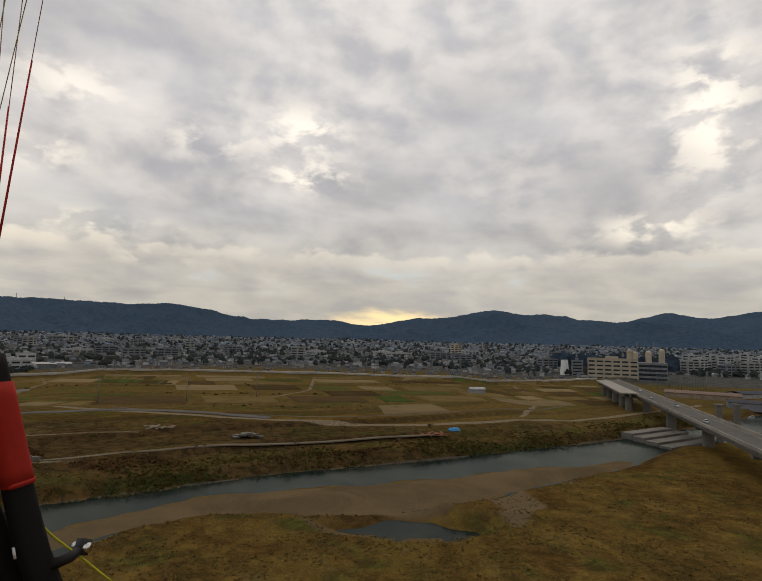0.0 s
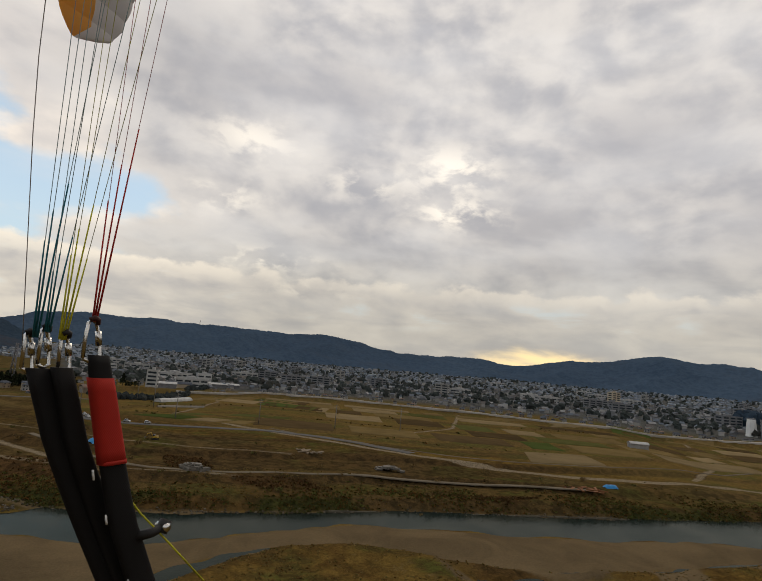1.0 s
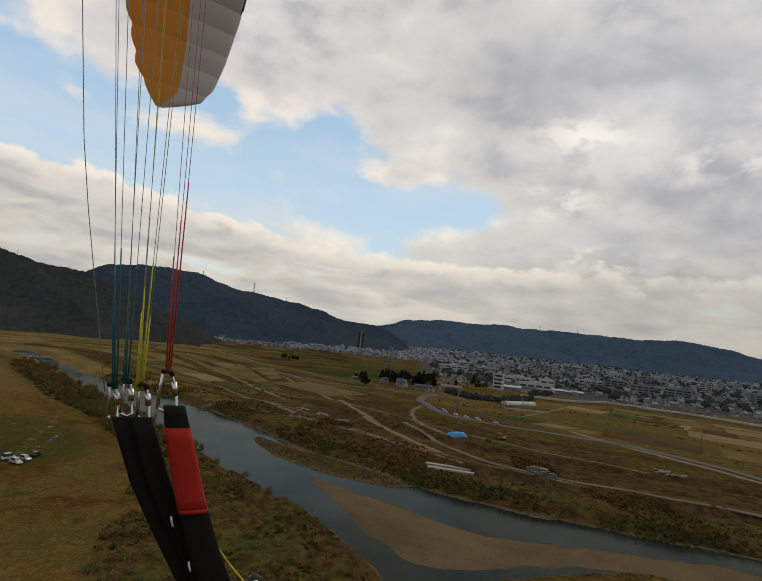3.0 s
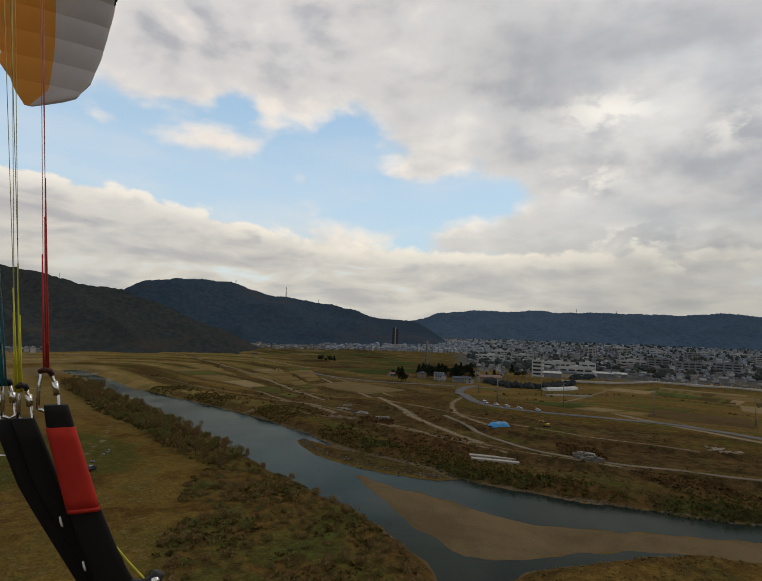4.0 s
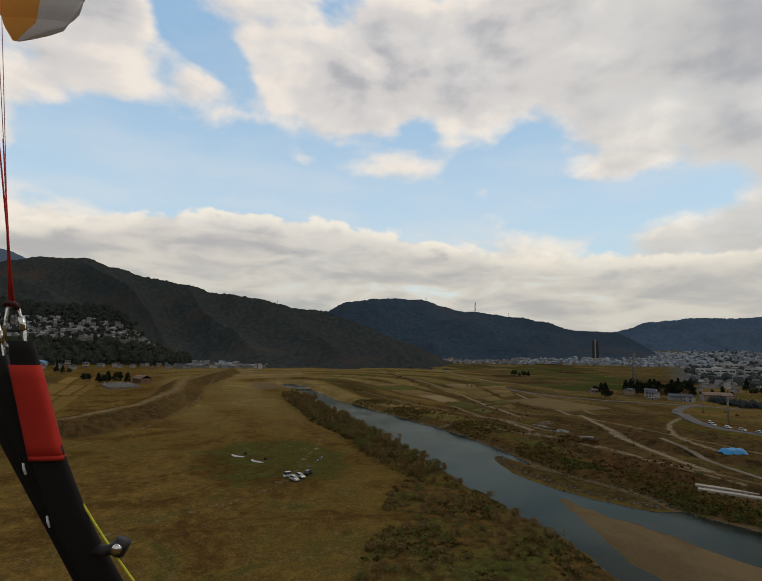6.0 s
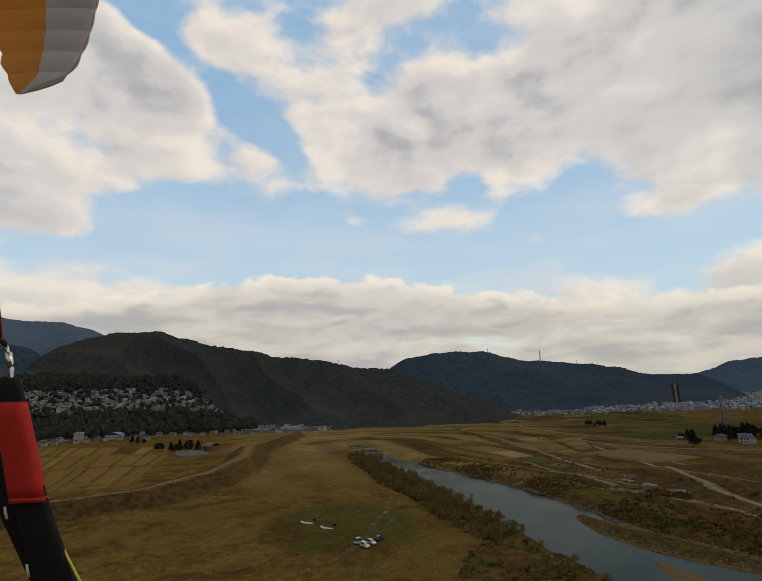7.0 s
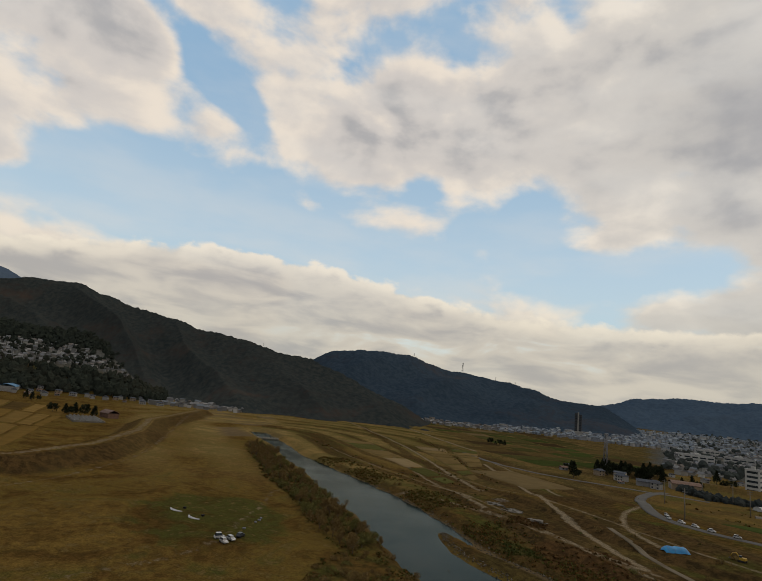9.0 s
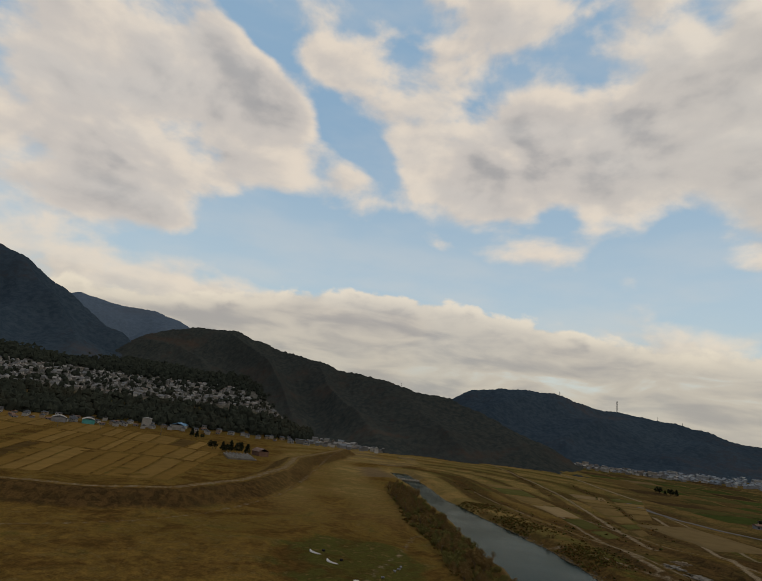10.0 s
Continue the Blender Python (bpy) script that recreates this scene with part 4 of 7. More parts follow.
        part("cell", bm, (ORANGE, WHITE_CLOTH, BLACK_CLOTH), wing)
    # suspension lines: sheathed near the links, bare above
    fan = [  # foot (right, up, away), colour, attachment (along the arch, back along the chord), stretch that is sheathed
        ((-0.010, 0.054, -0.010), LINE_RED, ((0.24, 0.48), (0.28, 0.45), (0.33, 0.46)), 0.15),
        ((-0.033, 0.034, 0.000), LINE_YELLOW, ((0.24, 0.60), (0.28, 0.63), (0.32, 0.54), (0.37, 0.56)), 0.10),
        ((-0.046, 0.040, 0.004), LINE_TEAL, ((0.25, 0.72), (0.30, 0.75), (0.36, 0.68)), 0.07),
        ((-0.055, 0.034, 0.006), LINE_TEAL, ((0.28, 0.88), (0.32, 0.92), (0.36, 0.86)), 0.11),
    ]
    for (r, u, a), mat, ends, sheath in fan:
        foot = local(r, u, a)
        for j, (along, chord) in enumerate(ends):
            top = spot(along, chord, True)
            d = (top - foot).normalized()
            start = foot + ACROSS * (0.0020 * (j - len(ends) / 2))
            reach = sheath * (0.8 + 0.25 * (j % 3))
            cord = part("suspension_line", tube([start, start + (top - start) * 0.5, top], 0.00033, 5), {"red_cord": BARE_RED, "yellow_cord": BARE_YELLOW, "teal_cord": BARE_TEAL}[mat.name], g, "thin bare suspension line")
            part("sheath", tube([start, start + d * reach * 0.5, start + d * reach], [0.0010, 0.0008, 0.0006], 6), mat, cord, {"red_cord": "red line sheath", "yellow_cord": "yellow line sheath", "teal_cord": "teal line sheath"}[mat.name])
    tail = spot(0.30, 1.0, True)
    keeper = local(-0.064, 0.03, 0.010)
    for along in (0.24, 0.30, 0.36):
        part("brake_fan_line", tube(eased([tuple(keeper), tuple(keeper + (tail - keeper) * 0.3 - ACROSS * 0.014), tuple(keeper + (tail - keeper) * 0.65 - ACROSS * 0.012), tuple(spot(along, 1.0, True))], 12), 0.0004, 5), LINE_BARE, g)
    return g


build_paraglider()

# ---- buildings ----
def polar(bearing_deg, r):
    a = radians(bearing_deg)
    return -math.sin(a) * r, math.cos(a) * r


def at_bearing(bearing_deg, r, turn=0.0, sink=0.1):
    x, y = polar(bearing_deg, r)
    return pose(x, y, land_at(x, y) - sink, 0, 0, turn)


WALL_WHITE, WALL_CREAM = worn("white_render", (0.30, 0.295, 0.28), (0.21, 0.205, 0.195), 0.5, 0.85), worn("cream_render", (0.44, 0.375, 0.28), (0.34, 0.29, 0.215), 0.2, 0.85)
WALL_GREY, WALL_TAN = worn("grey_render", (0.20, 0.205, 0.215), None, 0.4, 0.85), worn("tan_render", (0.27, 0.21, 0.145), None, 0.4, 0.85)
TILE_DARK, TILE_BLUE = worn("dark_roof_tile", (0.070, 0.072, 0.080), None, 0.8, 0.9, spec=0.05), worn("blue_grey_roof_tile", (0.080, 0.090, 0.108), None, 0.8, 0.9, spec=0.05)
TILE_BROWN, SHEET_BLUE = worn("brown_roof_tile", (0.15, 0.085, 0.06), None, 0.8, 0.7), worn("blue_sheet_roof", (0.07, 0.20, 0.36), None, 0.8, 0.45)
SHEET_WHITE, TEAL_PAINT = worn("white_sheet_roof", (0.40, 0.40, 0.39), None, 0.4, 0.7), worn("teal_paint", (0.06, 0.28, 0.28), None, 0.6, 0.6)
PANE = worn("dark_window_glass", (0.03, 0.04, 0.05), None, 2.0, 0.12, 0, 0.001, spec=0.5)
CONCRETE, CONCRETE_OLD = worn("pale_concrete", (0.30, 0.275, 0.235), (0.21, 0.19, 0.155), 0.12, 0.9, 0, 0.03), worn("weathered_concrete", (0.17, 0.155, 0.13), (0.10, 0.09, 0.075), 0.2, 0.9, 0, 0.03)
ASPHALT = worn("grey_asphalt", (0.085, 0.080, 0.072), (0.06, 0.057, 0.052), 0.15, 0.95, 0, 0.02)
LATTICE = worn("galvanised_steel", (0.17, 0.17, 0.18), None, 1.5, 0.55, 0.6, 0.002)
TARP_BLUE = worn("blue_tarpaulin", (0.02, 0.24, 0.52), (0.015, 0.18, 0.42), 0.8, 0.5, 0, 0.05)
TIMBER = worn("weathered_timber", (0.23, 0.18, 0.12), None, 0.9, 0.9)
YELLOW_PAINT = worn("yellow_machine_paint", (0.45, 0.28, 0.03), None, 1.0, 0.5)


def house(w, d, h, rise, walls, roof, storeys=2, hip=0.0, label="two-storey house with white walls and a dark tiled roof", at=None):
    """A dwelling with eaves, ridge and windows; its origin is at the middle of its base."""
    g = at or new("house")
    tagged(g, label, "house")
    part("wall_body", box(-w / 2, -d / 2, -1.5, w / 2, d / 2, h), walls, g)
    o, bm = 0.55, bmesh.new()
    lo = [bm.verts.new((sx * (w / 2 + o), sy * (d / 2 + o), h - 0.1)) for sx, sy in ((-1, -1), (1, -1), (1, 1), (-1, 1))]
    eaves = [bm.verts.new((v.co.x, v.co.y, h + 0.08)) for v in lo]
    ridge = [bm.verts.new((sx * (w / 2 + o - hip), 0, h + rise)) for sx in (-1, 1)]
    for k in range(4):
        bm.faces.new((lo[k], lo[(k + 1) % 4], eaves[(k + 1) % 4], eaves[k]))
    bm.faces.new(lo[::-1])
    bm.faces.new((eaves[0], eaves[1], ridge[1], ridge[0])), bm.faces.new((eaves[2], eaves[3], ridge[0], ridge[1]))
    bm.faces.new((eaves[1], eaves[2], ridge[1])), bm.faces.new((eaves[3], eaves[0], ridge[0]))
    part("roof", bm, roof, g)
    pane = None
    for s in range(storeys):
        for sy in (-1, 1):
            for x in np.linspace(-w * 0.28, w * 0.28, 2 if w < 11 else 3):
                z, y = 0.9 + s * 2.8, sy * d / 2
                if pane is None:
                    bm = box(-0.8, -0.05, 0, 0.8, 0.05, 1.25)
                    ob = part("window", bm, PANE, g)
                    pane = ob.data
                else:
                    ob = link_part("window", pane, g)
                ob.location = (x, y, z)
    return g


def block(w, d, storeys, walls, label, name="apartment_building", category="building", storey=3.1, cap=None):
    """A flat-roofed building with bands of windows on its four sides, a parapet and a roof hut."""
    g = new(name)
    tagged(g, label, category)
    h = storeys * storey
    part("wall_body", box(-w / 2, -d / 2, -3, w / 2, d / 2, h), walls, g)
    part("parapet", joined(box(-w / 2 - 0.15, -d / 2 - 0.15, h, w / 2 + 0.15, -d / 2 + 0.15, h + 0.8), box(-w / 2 - 0.15, d / 2 - 0.15, h, w / 2 + 0.15, d / 2 + 0.15, h + 0.8),
                           box(-w / 2 - 0.15, -d / 2 + 0.15, h, -w / 2 + 0.15, d / 2 - 0.15, h + 0.8), box(w / 2 - 0.15, -d / 2 + 0.15, h, w / 2 + 0.15, d / 2 - 0.15, h + 0.8)), walls, g)
    part("roof_hut", box(-w * 0.15, -d * 0.2, h, w * 0.12, d * 0.2, h + 2.6), cap or walls, g)
    long_, short_ = None, None
    for s in range(storeys):
        z = s * storey + 1.0
        for sy in (-1, 1):
            n = max(1, int(w / 7))
            for k in range(n):
                if long_ is None:
                    long_ = part("window", box(-w / n * 0.38, -0.06, 0, w / n * 0.38, 0.06, 1.5), PANE, g)
                    ob = long_
                else:
                    ob = link_part("window", long_.data, g)
                ob.location = (-w / 2 + (k + 0.5) * w / n, sy * d / 2, z)
        for sx in (-1, 1):
            if short_ is None:
                short_ = part("window", box(-0.06, -d * 0.3, 0, 0.06, d * 0.3, 1.4), PANE, g)
                ob = short_
            else:
                ob = link_part("window", short_.data, g)
            ob.location = (sx * w / 2, 0, z)
    return g


def shed(w, d, h, rise, walls, roof, label, name="shed"):
    g = new(name)
    tagged(g, label, "shed")
    part("wall_body", box(-w / 2, -d / 2, -1, w / 2, d / 2, h), walls, g)
    bm = bmesh.new()
    prof = [(-d / 2 - 0.4, h - 0.1), (-d / 4, h + rise * 0.7), (0, h + rise), (d / 4, h + rise * 0.7), (d / 2 + 0.4, h - 0.1)]
    ends = [[bm.verts.new((sx * (w / 2 + 0.3), y, z)) for y, z in prof] for sx in (-1, 1)]
    under = [[bm.verts.new((sx * (w / 2 + 0.3), y, z - 0.25)) for y, z in prof] for sx in (-1, 1)]
    for k in range(4):
        bm.faces.new((ends[0][k], ends[1][k], ends[1][k + 1], ends[0][k + 1]))
        bm.faces.new((under[0][k], under[0][k + 1], under[1][k + 1], under[1][k]))
    for s in (0, 1):
        bm.faces.new([*ends[s], *under[s][::-1]])
    bm.faces.new((ends[0][0], under[0][0], under[1][0], ends[1][0])), bm.faces.new((ends[0][4], ends[1][4], under[1][4], under[0][4]))
    part("roof", bm, roof, g)
    part("door", box(-w / 2 - 0.06, -d * 0.22, 0, -w / 2 + 0.02, d * 0.22, h * 0.7), WALL_GREY, g, "grey roller door")
    return g


def scatter_houses(name, places, walls, roofs, label, seed, size=1.0):
    """Far houses in one mesh: walls and gabled roofs, each a piece of its own."""
    rng = np.random.default_rng(seed)
    verts, faces, mats = [], [], []
    for x, y, z in places:
        w, d, h = rng.uniform(7, 14) * size, rng.uniform(6, 9) * size, rng.choice([3.2, 5.6, 5.6, 6.0, 8.5]) * size
        a = rng.choice([0.15, 1.72]) + rng.normal(0, 0.12)
        c, s, n = math.cos(a), math.sin(a), len(verts)
        flat = rng.random() < 0.18
        rise = 0.3 if flat else rng.uniform(1.4, 2.4)
        if flat and rng.random() < 0.4:
            w, d, h = w * 1.7, d * 1.5, h * rng.uniform(1, 2.0)
        o = 0.5
        pts = [(-w / 2, -d / 2, -3), (w / 2, -d / 2, -3), (w / 2, d / 2, -3), (-w / 2, d / 2, -3), (-w / 2, -d / 2, h), (w / 2, -d / 2, h), (w / 2, d / 2, h), (-w / 2, d / 2, h),
               (-w / 2 - o, -d / 2 - o, h), (w / 2 + o, -d / 2 - o, h), (w / 2 + o, d / 2 + o, h), (-w / 2 - o, d / 2 + o, h), (-w / 2 - o + (0 if not flat else 1), 0, h + rise), (w / 2 + o, 0, h + rise)]
        verts += [(x + px * c - py * s, y + px * s + py * c, z + pz) for px, py, pz in pts]
        faces += [tuple(n + i for i in f) for f in ((0, 1, 5, 4), (1, 2, 6, 5), (2, 3, 7, 6), (3, 0, 4, 7), (8, 9, 13, 12), (10, 11, 12, 13), (9, 10, 13), (11, 8, 12))]
        mats += [0] * 4 + [1] * 4
    me = mesh_from(name, verts, faces, (walls, roofs))
    me.polygons.foreach_set("material_index", mats)
    return tagged(new(name, me), label, "houses", kind="stuff")


TOWN_WALLS = town_material("town_walls", [(0.280, 0.278, 0.266), (0.180, 0.184, 0.184), (0.245, 0.232, 0.205), (0.170, 0.174, 0.178), (0.440, 0.436, 0.420), (0.185, 0.182, 0.175), (0.215, 0.224, 0.232), (0.340, 0.334, 0.316)])
TOWN_ROOFS = town_material("town_roofs", [(0.125, 0.130, 0.140), (0.155, 0.170, 0.190), (0.100, 0.100, 0.105), (0.190, 0.195, 0.202), (0.145, 0.130, 0.120), (0.145, 0.168, 0.195), (0.270, 0.270, 0.268), (0.118, 0.122, 0.128)], 0.6)

# copies for the far houses, with blue-grey air haze put into the colours
HAZY_WALLS = town_material("haze_tinted_town_walls", [(0.264, 0.286, 0.315), (0.197, 0.219, 0.248), (0.235, 0.248, 0.272), (0.360, 0.360, 0.360), (0.187, 0.205, 0.229)])
HAZY_ROOFS = town_material("haze_tinted_town_roofs", [(0.160, 0.187, 0.222), (0.189, 0.221, 0.260), (0.150, 0.172, 0.202), (0.257, 0.283, 0.300), (0.170, 0.206, 0.251)], 0.6)
SLOPE_WALLS = town_material("hillside_walls", [(0.28, 0.28, 0.265), (0.18, 0.182, 0.182), (0.225, 0.212, 0.19), (0.42, 0.415, 0.40), (0.16, 0.158, 0.152), (0.23, 0.235, 0.24)])
SLOPE_ROOFS = town_material("hillside_roofs", [(0.150, 0.155, 0.165), (0.210, 0.215, 0.225), (0.125, 0.125, 0.130), (0.270, 0.270, 0.272), (0.170, 0.155, 0.145), (0.180, 0.195, 0.215)], 0.6)
# kinds of dwelling, each built once
rng = np.random.default_rng(5)
KINDS = [
    house(8.5, 7, 5.2, 1.8, WALL_WHITE, TILE_DARK, 2, 0.0, "two-storey house with white walls and a dark tiled roof"),
    house(9.5, 7, 5.2, 1.9, WALL_TAN, TILE_BLUE, 2, 2.0, "two-storey tan house under a blue-grey hipped roof"),
    house(7.5, 6, 3.0, 1.5, WALL_GREY, TILE_BROWN, 1, 0.0, "small grey house with a brown tiled roof"),
    house(11, 7.5, 5.4, 2.0, WALL_WHITE, TILE_BLUE, 2, 2.5, "large white house under a blue-grey tiled roof"),
]


def place_houses(spots, first, size=0.66):
    """Stand copies of the dwellings at (x, y); the first of each kind is the original."""
    for x, y in spots:
        k = int(rng.integers(len(KINDS)))
        m = pose(x, y, land_at(x, y) - 0.1, 0, 0, float(rng.choice([10, 100]) + rng.normal(0, 8)))
        if k in first:
            first.remove(k)
            KINDS[k].matrix_basis = m @ Matrix.Diagonal((size, size, size, 1))
        else:
            copy_thing(KINDS[k], m @ Matrix.Diagonal((size, size, size, 1)))


def city_spots(n, b0, b1, r0, r1, gap, keep=None, power=1.0):
    got, tries = [], 0
    while len(got) < n and tries < n * 30:
        tries += 1
        b, r = rng.uniform(b0, b1), r0 + (r1 - r0) * rng.uniform(0, 1) ** power
        x, y = polar(b, r)
        if keep and not keep(x, y, b, r):
            continue
        if all((x - p) ** 2 + (y - q) ** 2 > gap * gap for p, q in got[-160:]):
            got.append((x, y))
    return got


def beyond_levee(x, y, b, r):
    lx = [p[0] for p in LEVEE_EAST]
    return y > np.interp(x, lx, [p[1] for p in LEVEE_EAST]) + 16


todo = list(range(len(KINDS)))
village = [(-336, 243), (-322, 262), (-300, 262), (-288, 252), (-276, 268), (-300, 288), (-318, 300), (-340, 322), (-352, 352), (-345, 380), (-332, 398), (-372, 300), (-360, 262), (-286, 300), (-300, 330)]
place_houses(village, todo)
place_houses(city_spots(120, -40, 36, 430, 545, 9, beyond_levee), todo)
place_houses(city_spots(46, 96, 112, 628, 690, 11) + city_spots(46, 112, 128, 612, 660, 11), todo, 0.92)


def rows_on_land(spots):
    return on_land([(x, y, 0.0) for x, y in spots])


scatter_houses("city_houses", rows_on_land(city_spots(2900, -44, 46, 530, 1150, 7.0, beyond_levee, 0.8)), TOWN_WALLS, TOWN_ROOFS, "dense low city of grey-roofed houses across the valley", 11, 0.44)
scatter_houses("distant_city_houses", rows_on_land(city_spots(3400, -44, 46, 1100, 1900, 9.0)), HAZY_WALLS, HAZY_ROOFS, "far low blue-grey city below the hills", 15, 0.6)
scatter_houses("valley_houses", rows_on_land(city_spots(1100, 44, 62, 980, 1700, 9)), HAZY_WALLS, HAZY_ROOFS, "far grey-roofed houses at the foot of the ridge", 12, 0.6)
scatter_houses("hillside_houses", rows_on_land(city_spots(1000, 99, 138, 825, 960, 6.0, lambda x, y, b, r: r < 830 + 260 * min(1, (b - 98) / 14))), SLOPE_WALLS, SLOPE_ROOFS, "hillside town of pale houses below the wooded mountain", 13, 0.42)
scatter_houses("riverside_houses", rows_on_land(city_spots(70, 88, 97, 640, 740, 8) + city_spots(160, 60, 74, 960, 1100, 9)), SLOPE_WALLS, TOWN_ROOFS, "cluster of small pale houses at the foot of the hill", 14, 0.55)

# flats and larger blocks in the city
flats = [block(18, 11, 5, WALL_WHITE, "white five-storey block of flats"), block(26, 12, 4, WALL_GREY, "grey four-storey block of flats"), block(14, 12, 8, WALL_CREAM, "cream eight-storey tower block"), block(34, 22, 2, SHEET_WHITE, "wide pale factory with a flat roof", "factory", "factory", 4.0)]
tall = [block(15, 12, 7, SHEET_WHITE, "white seven-storey block of flats"), block(12, 11, 8, SHEET_WHITE, "pale eight-storey block of flats"), block(16, 11, 6, SHEET_WHITE, "white six-storey block of flats")]
for b, r, k in ((-33.0, 770, 0), (-34.6, 800, 1), (-31.0, 740, 2)):
    tall[k].matrix_basis = at_bearing(b, r, 30)
for b, r, k in ((-30.3, 770, 0), (-32.0, 800, 0), (-35.6, 760, 0), (-33.8, 850, 0), (-36.6, 820, 2)):
    copy_thing(tall[k], at_bearing(b, r, 12 + 20 * k))
for b, r, k in ((-30.2, 720, 0), (-31.2, 760, 0), (-32.6, 780, 0), (-33.2, 720, 1), (-34.0, 800, 0), (-34.8, 740, 0), (-35.8, 790, 0), (-29.6, 800, 3), (-37.5, 760, 0), (-36.6, 700, 3)):
    copy_thing(flats[k], at_bearing(b, r, 20 + 9 * k))
for k, (b, r) in enumerate(((9, 720), (22, 760), (-8, 900), (30, 820))):
    flats[k].matrix_basis = at_bearing(b, r, 15 * k)
for i in range(34):
    b, r, k = rng.uniform(-20, 44), rng.uniform(640, 1500), int(rng.choice([0, 1, 3, 3, 1]))
    x, y = polar(b, r)
    if beyond_levee(x, y, b, r):
        copy_thing(flats[k], at_bearing(b, r, rng.uniform(0, 90)))


def hospital():
    g = block(44, 18, 5, WALL_CREAM, "long cream hospital with window bands and domed towers", "hospital", "building", 3.9)
    part("wing", box(22, -9, -3, 46, 12, 17.5), WALL_GREY, g, "grey-blue glazed wing")
    for s in range(4):
        part("window_band", box(22.5, -9.15, 1.5 + s * 4.0, 45.5, -8.9, 3.6 + s * 4.0), PANE, g)
    for x, h in ((15, 27), (19.5, 25), (31, 26), (42, 28)):
        bm = bmesh.new()
        bmesh.ops.create_cone(bm, cap_ends=True, segments=14, radius1=2.6, radius2=2.6, depth=h, matrix=Matrix.Translation((x, -2, h / 2)))
        dome = bmesh.new()
        bmesh.ops.create_uvsphere(dome, u_segments=14, v_segments=8, radius=2.7, matrix=Matrix.Translation((x, -2, h)))
        part("stair_tower", joined(bm, dome), WALL_CREAM, g, "cream round tower with a domed top")
    for x in (21.5, 36):
        part("flue", tube([(x, 4, 18), (x, 4, 37)], [0.5, 0.4], 8), LATTICE, g, "thin dark chimney")
    return g


hospital().matrix_basis = at_bearing(-23.6, 556, -24)


CHALK_WHITE = worn("chalk_white_paint", (0.72, 0.72, 0.70), (0.6, 0.6, 0.58), 0.2, 0.9)


def silo():
    g = new("silo")
    tagged(g, "tall tapered white silo beside a grey block", "silo")
    bm = bmesh.new()
    bmesh.ops.create_cone(bm, cap_ends=True, segments=8, radius1=5.0, radius2=3.6, depth=17, matrix=Matrix.Translation((0, 0, 7.0)))
    part("shaft", bm, CHALK_WHITE, g)
    part("cap", box(-2.6, -2.6, 15.5, 2.6, 2.6, 16.6, 0.2), WALL_GREY, g)
    return g


silo().matrix_basis = at_bearing(-19.1, 600, 10)
block(11, 12, 5, WALL_GREY, "dark grey office block").matrix_basis = at_bearing(-20.3, 590, -18)


def tower_pair():
    g = new("tower_block")
    tagged(g, "slender dark residential tower with a white central stripe", "tower")
    part("shaft", box(-6.5, -6, -3, -1.2, 6, 42), TILE_DARK, g, "dark grey shaft")
    part("shaft", box(1.2, -6, -3, 6.5, 6, 40), TILE_DARK, g, "dark grey shaft")
    part("stripe", box(-1.2, -6.4, -3, 1.2, 5, 44), WALL_WHITE, g, "white stair shaft")
    for s in range(12):
        for sx in (-1, 1):
            part("window", box(sx * 3.85 - 2.1, -6.12, 2 + s * 3.2, sx * 3.85 + 2.1, -5.9, 3.7 + s * 3.2), PANE, g)
    part("podium", box(-22, -12, -3, 20, 10, 7), WALL_WHITE, g, "white podium")
    return g


tower_pair().matrix_basis = at_bearing(53.9, 1150, 53)

# works and offices by the eastern fields
BRIGHT_RENDER = worn("bright_white_render", (0.44, 0.44, 0.43), (0.34, 0.34, 0.33), 0.3, 0.85)
block(8.5, 9, 5, BRIGHT_RENDER, "white five-storey office block").matrix_basis = at_bearing(38.8, 470, 30)
block(30, 16, 2, BRIGHT_RENDER, "long white factory behind a dark hedge", "factory", "factory", 3.6).matrix_basis = at_bearing(35.2, 545, 42)
block(14, 12, 3, BRIGHT_RENDER, "white plant tower on a factory", "factory", "factory", 3.8).matrix_basis = at_bearing(34.0, 575, 42)
shed(16, 10, 4.2, 1.4, WALL_GREY, SHEET_WHITE, "grey workshop with a pale roof", "workshop").matrix_basis = at_bearing(37.4, 500, 36)
shed(22, 10, 4.0, 1.6, WALL_CREAM, TILE_BLUE, "cream workshop with a blue-grey roof", "workshop").matrix_basis = at_bearing(36.3, 515, 40)
shed(34, 12, 3.6, 1.2, WALL_GREY, SHEET_WHITE, "long low grey store with a pale roof", "store").matrix_basis = at_bearing(32.2, 560, 44)
shed(28, 12, 3.6, 1.2, WALL_WHITE, TILE_DARK, "low white works with a dark roof", "works").matrix_basis = at_bearing(30.0, 575, 40)
shed(17, 10, 4.0, 1.6, WALL_TAN, TILE_BROWN, "broad tan hall under a brown roof", "hall").matrix_basis = at_bearing(43.7, 408, 60)
shed(13, 7, 3.2, 1.2, WALL_GREY, TILE_BLUE, "low grey shed with a blue-grey roof").matrix_basis = at_bearing(46.6, 392, 55)
shed(7, 6, 5.0, 0.8, WALL_CREAM, TILE_BLUE, "tall cream store by the lane").matrix_basis = at_bearing(49.0, 404, 40)
shed(19, 11, 4.2, 2.0, TEAL_PAINT, SHEET_WHITE, "teal-walled depot with a white curved roof", "depot").matrix_basis = at_bearing(117.0, 620, 30)
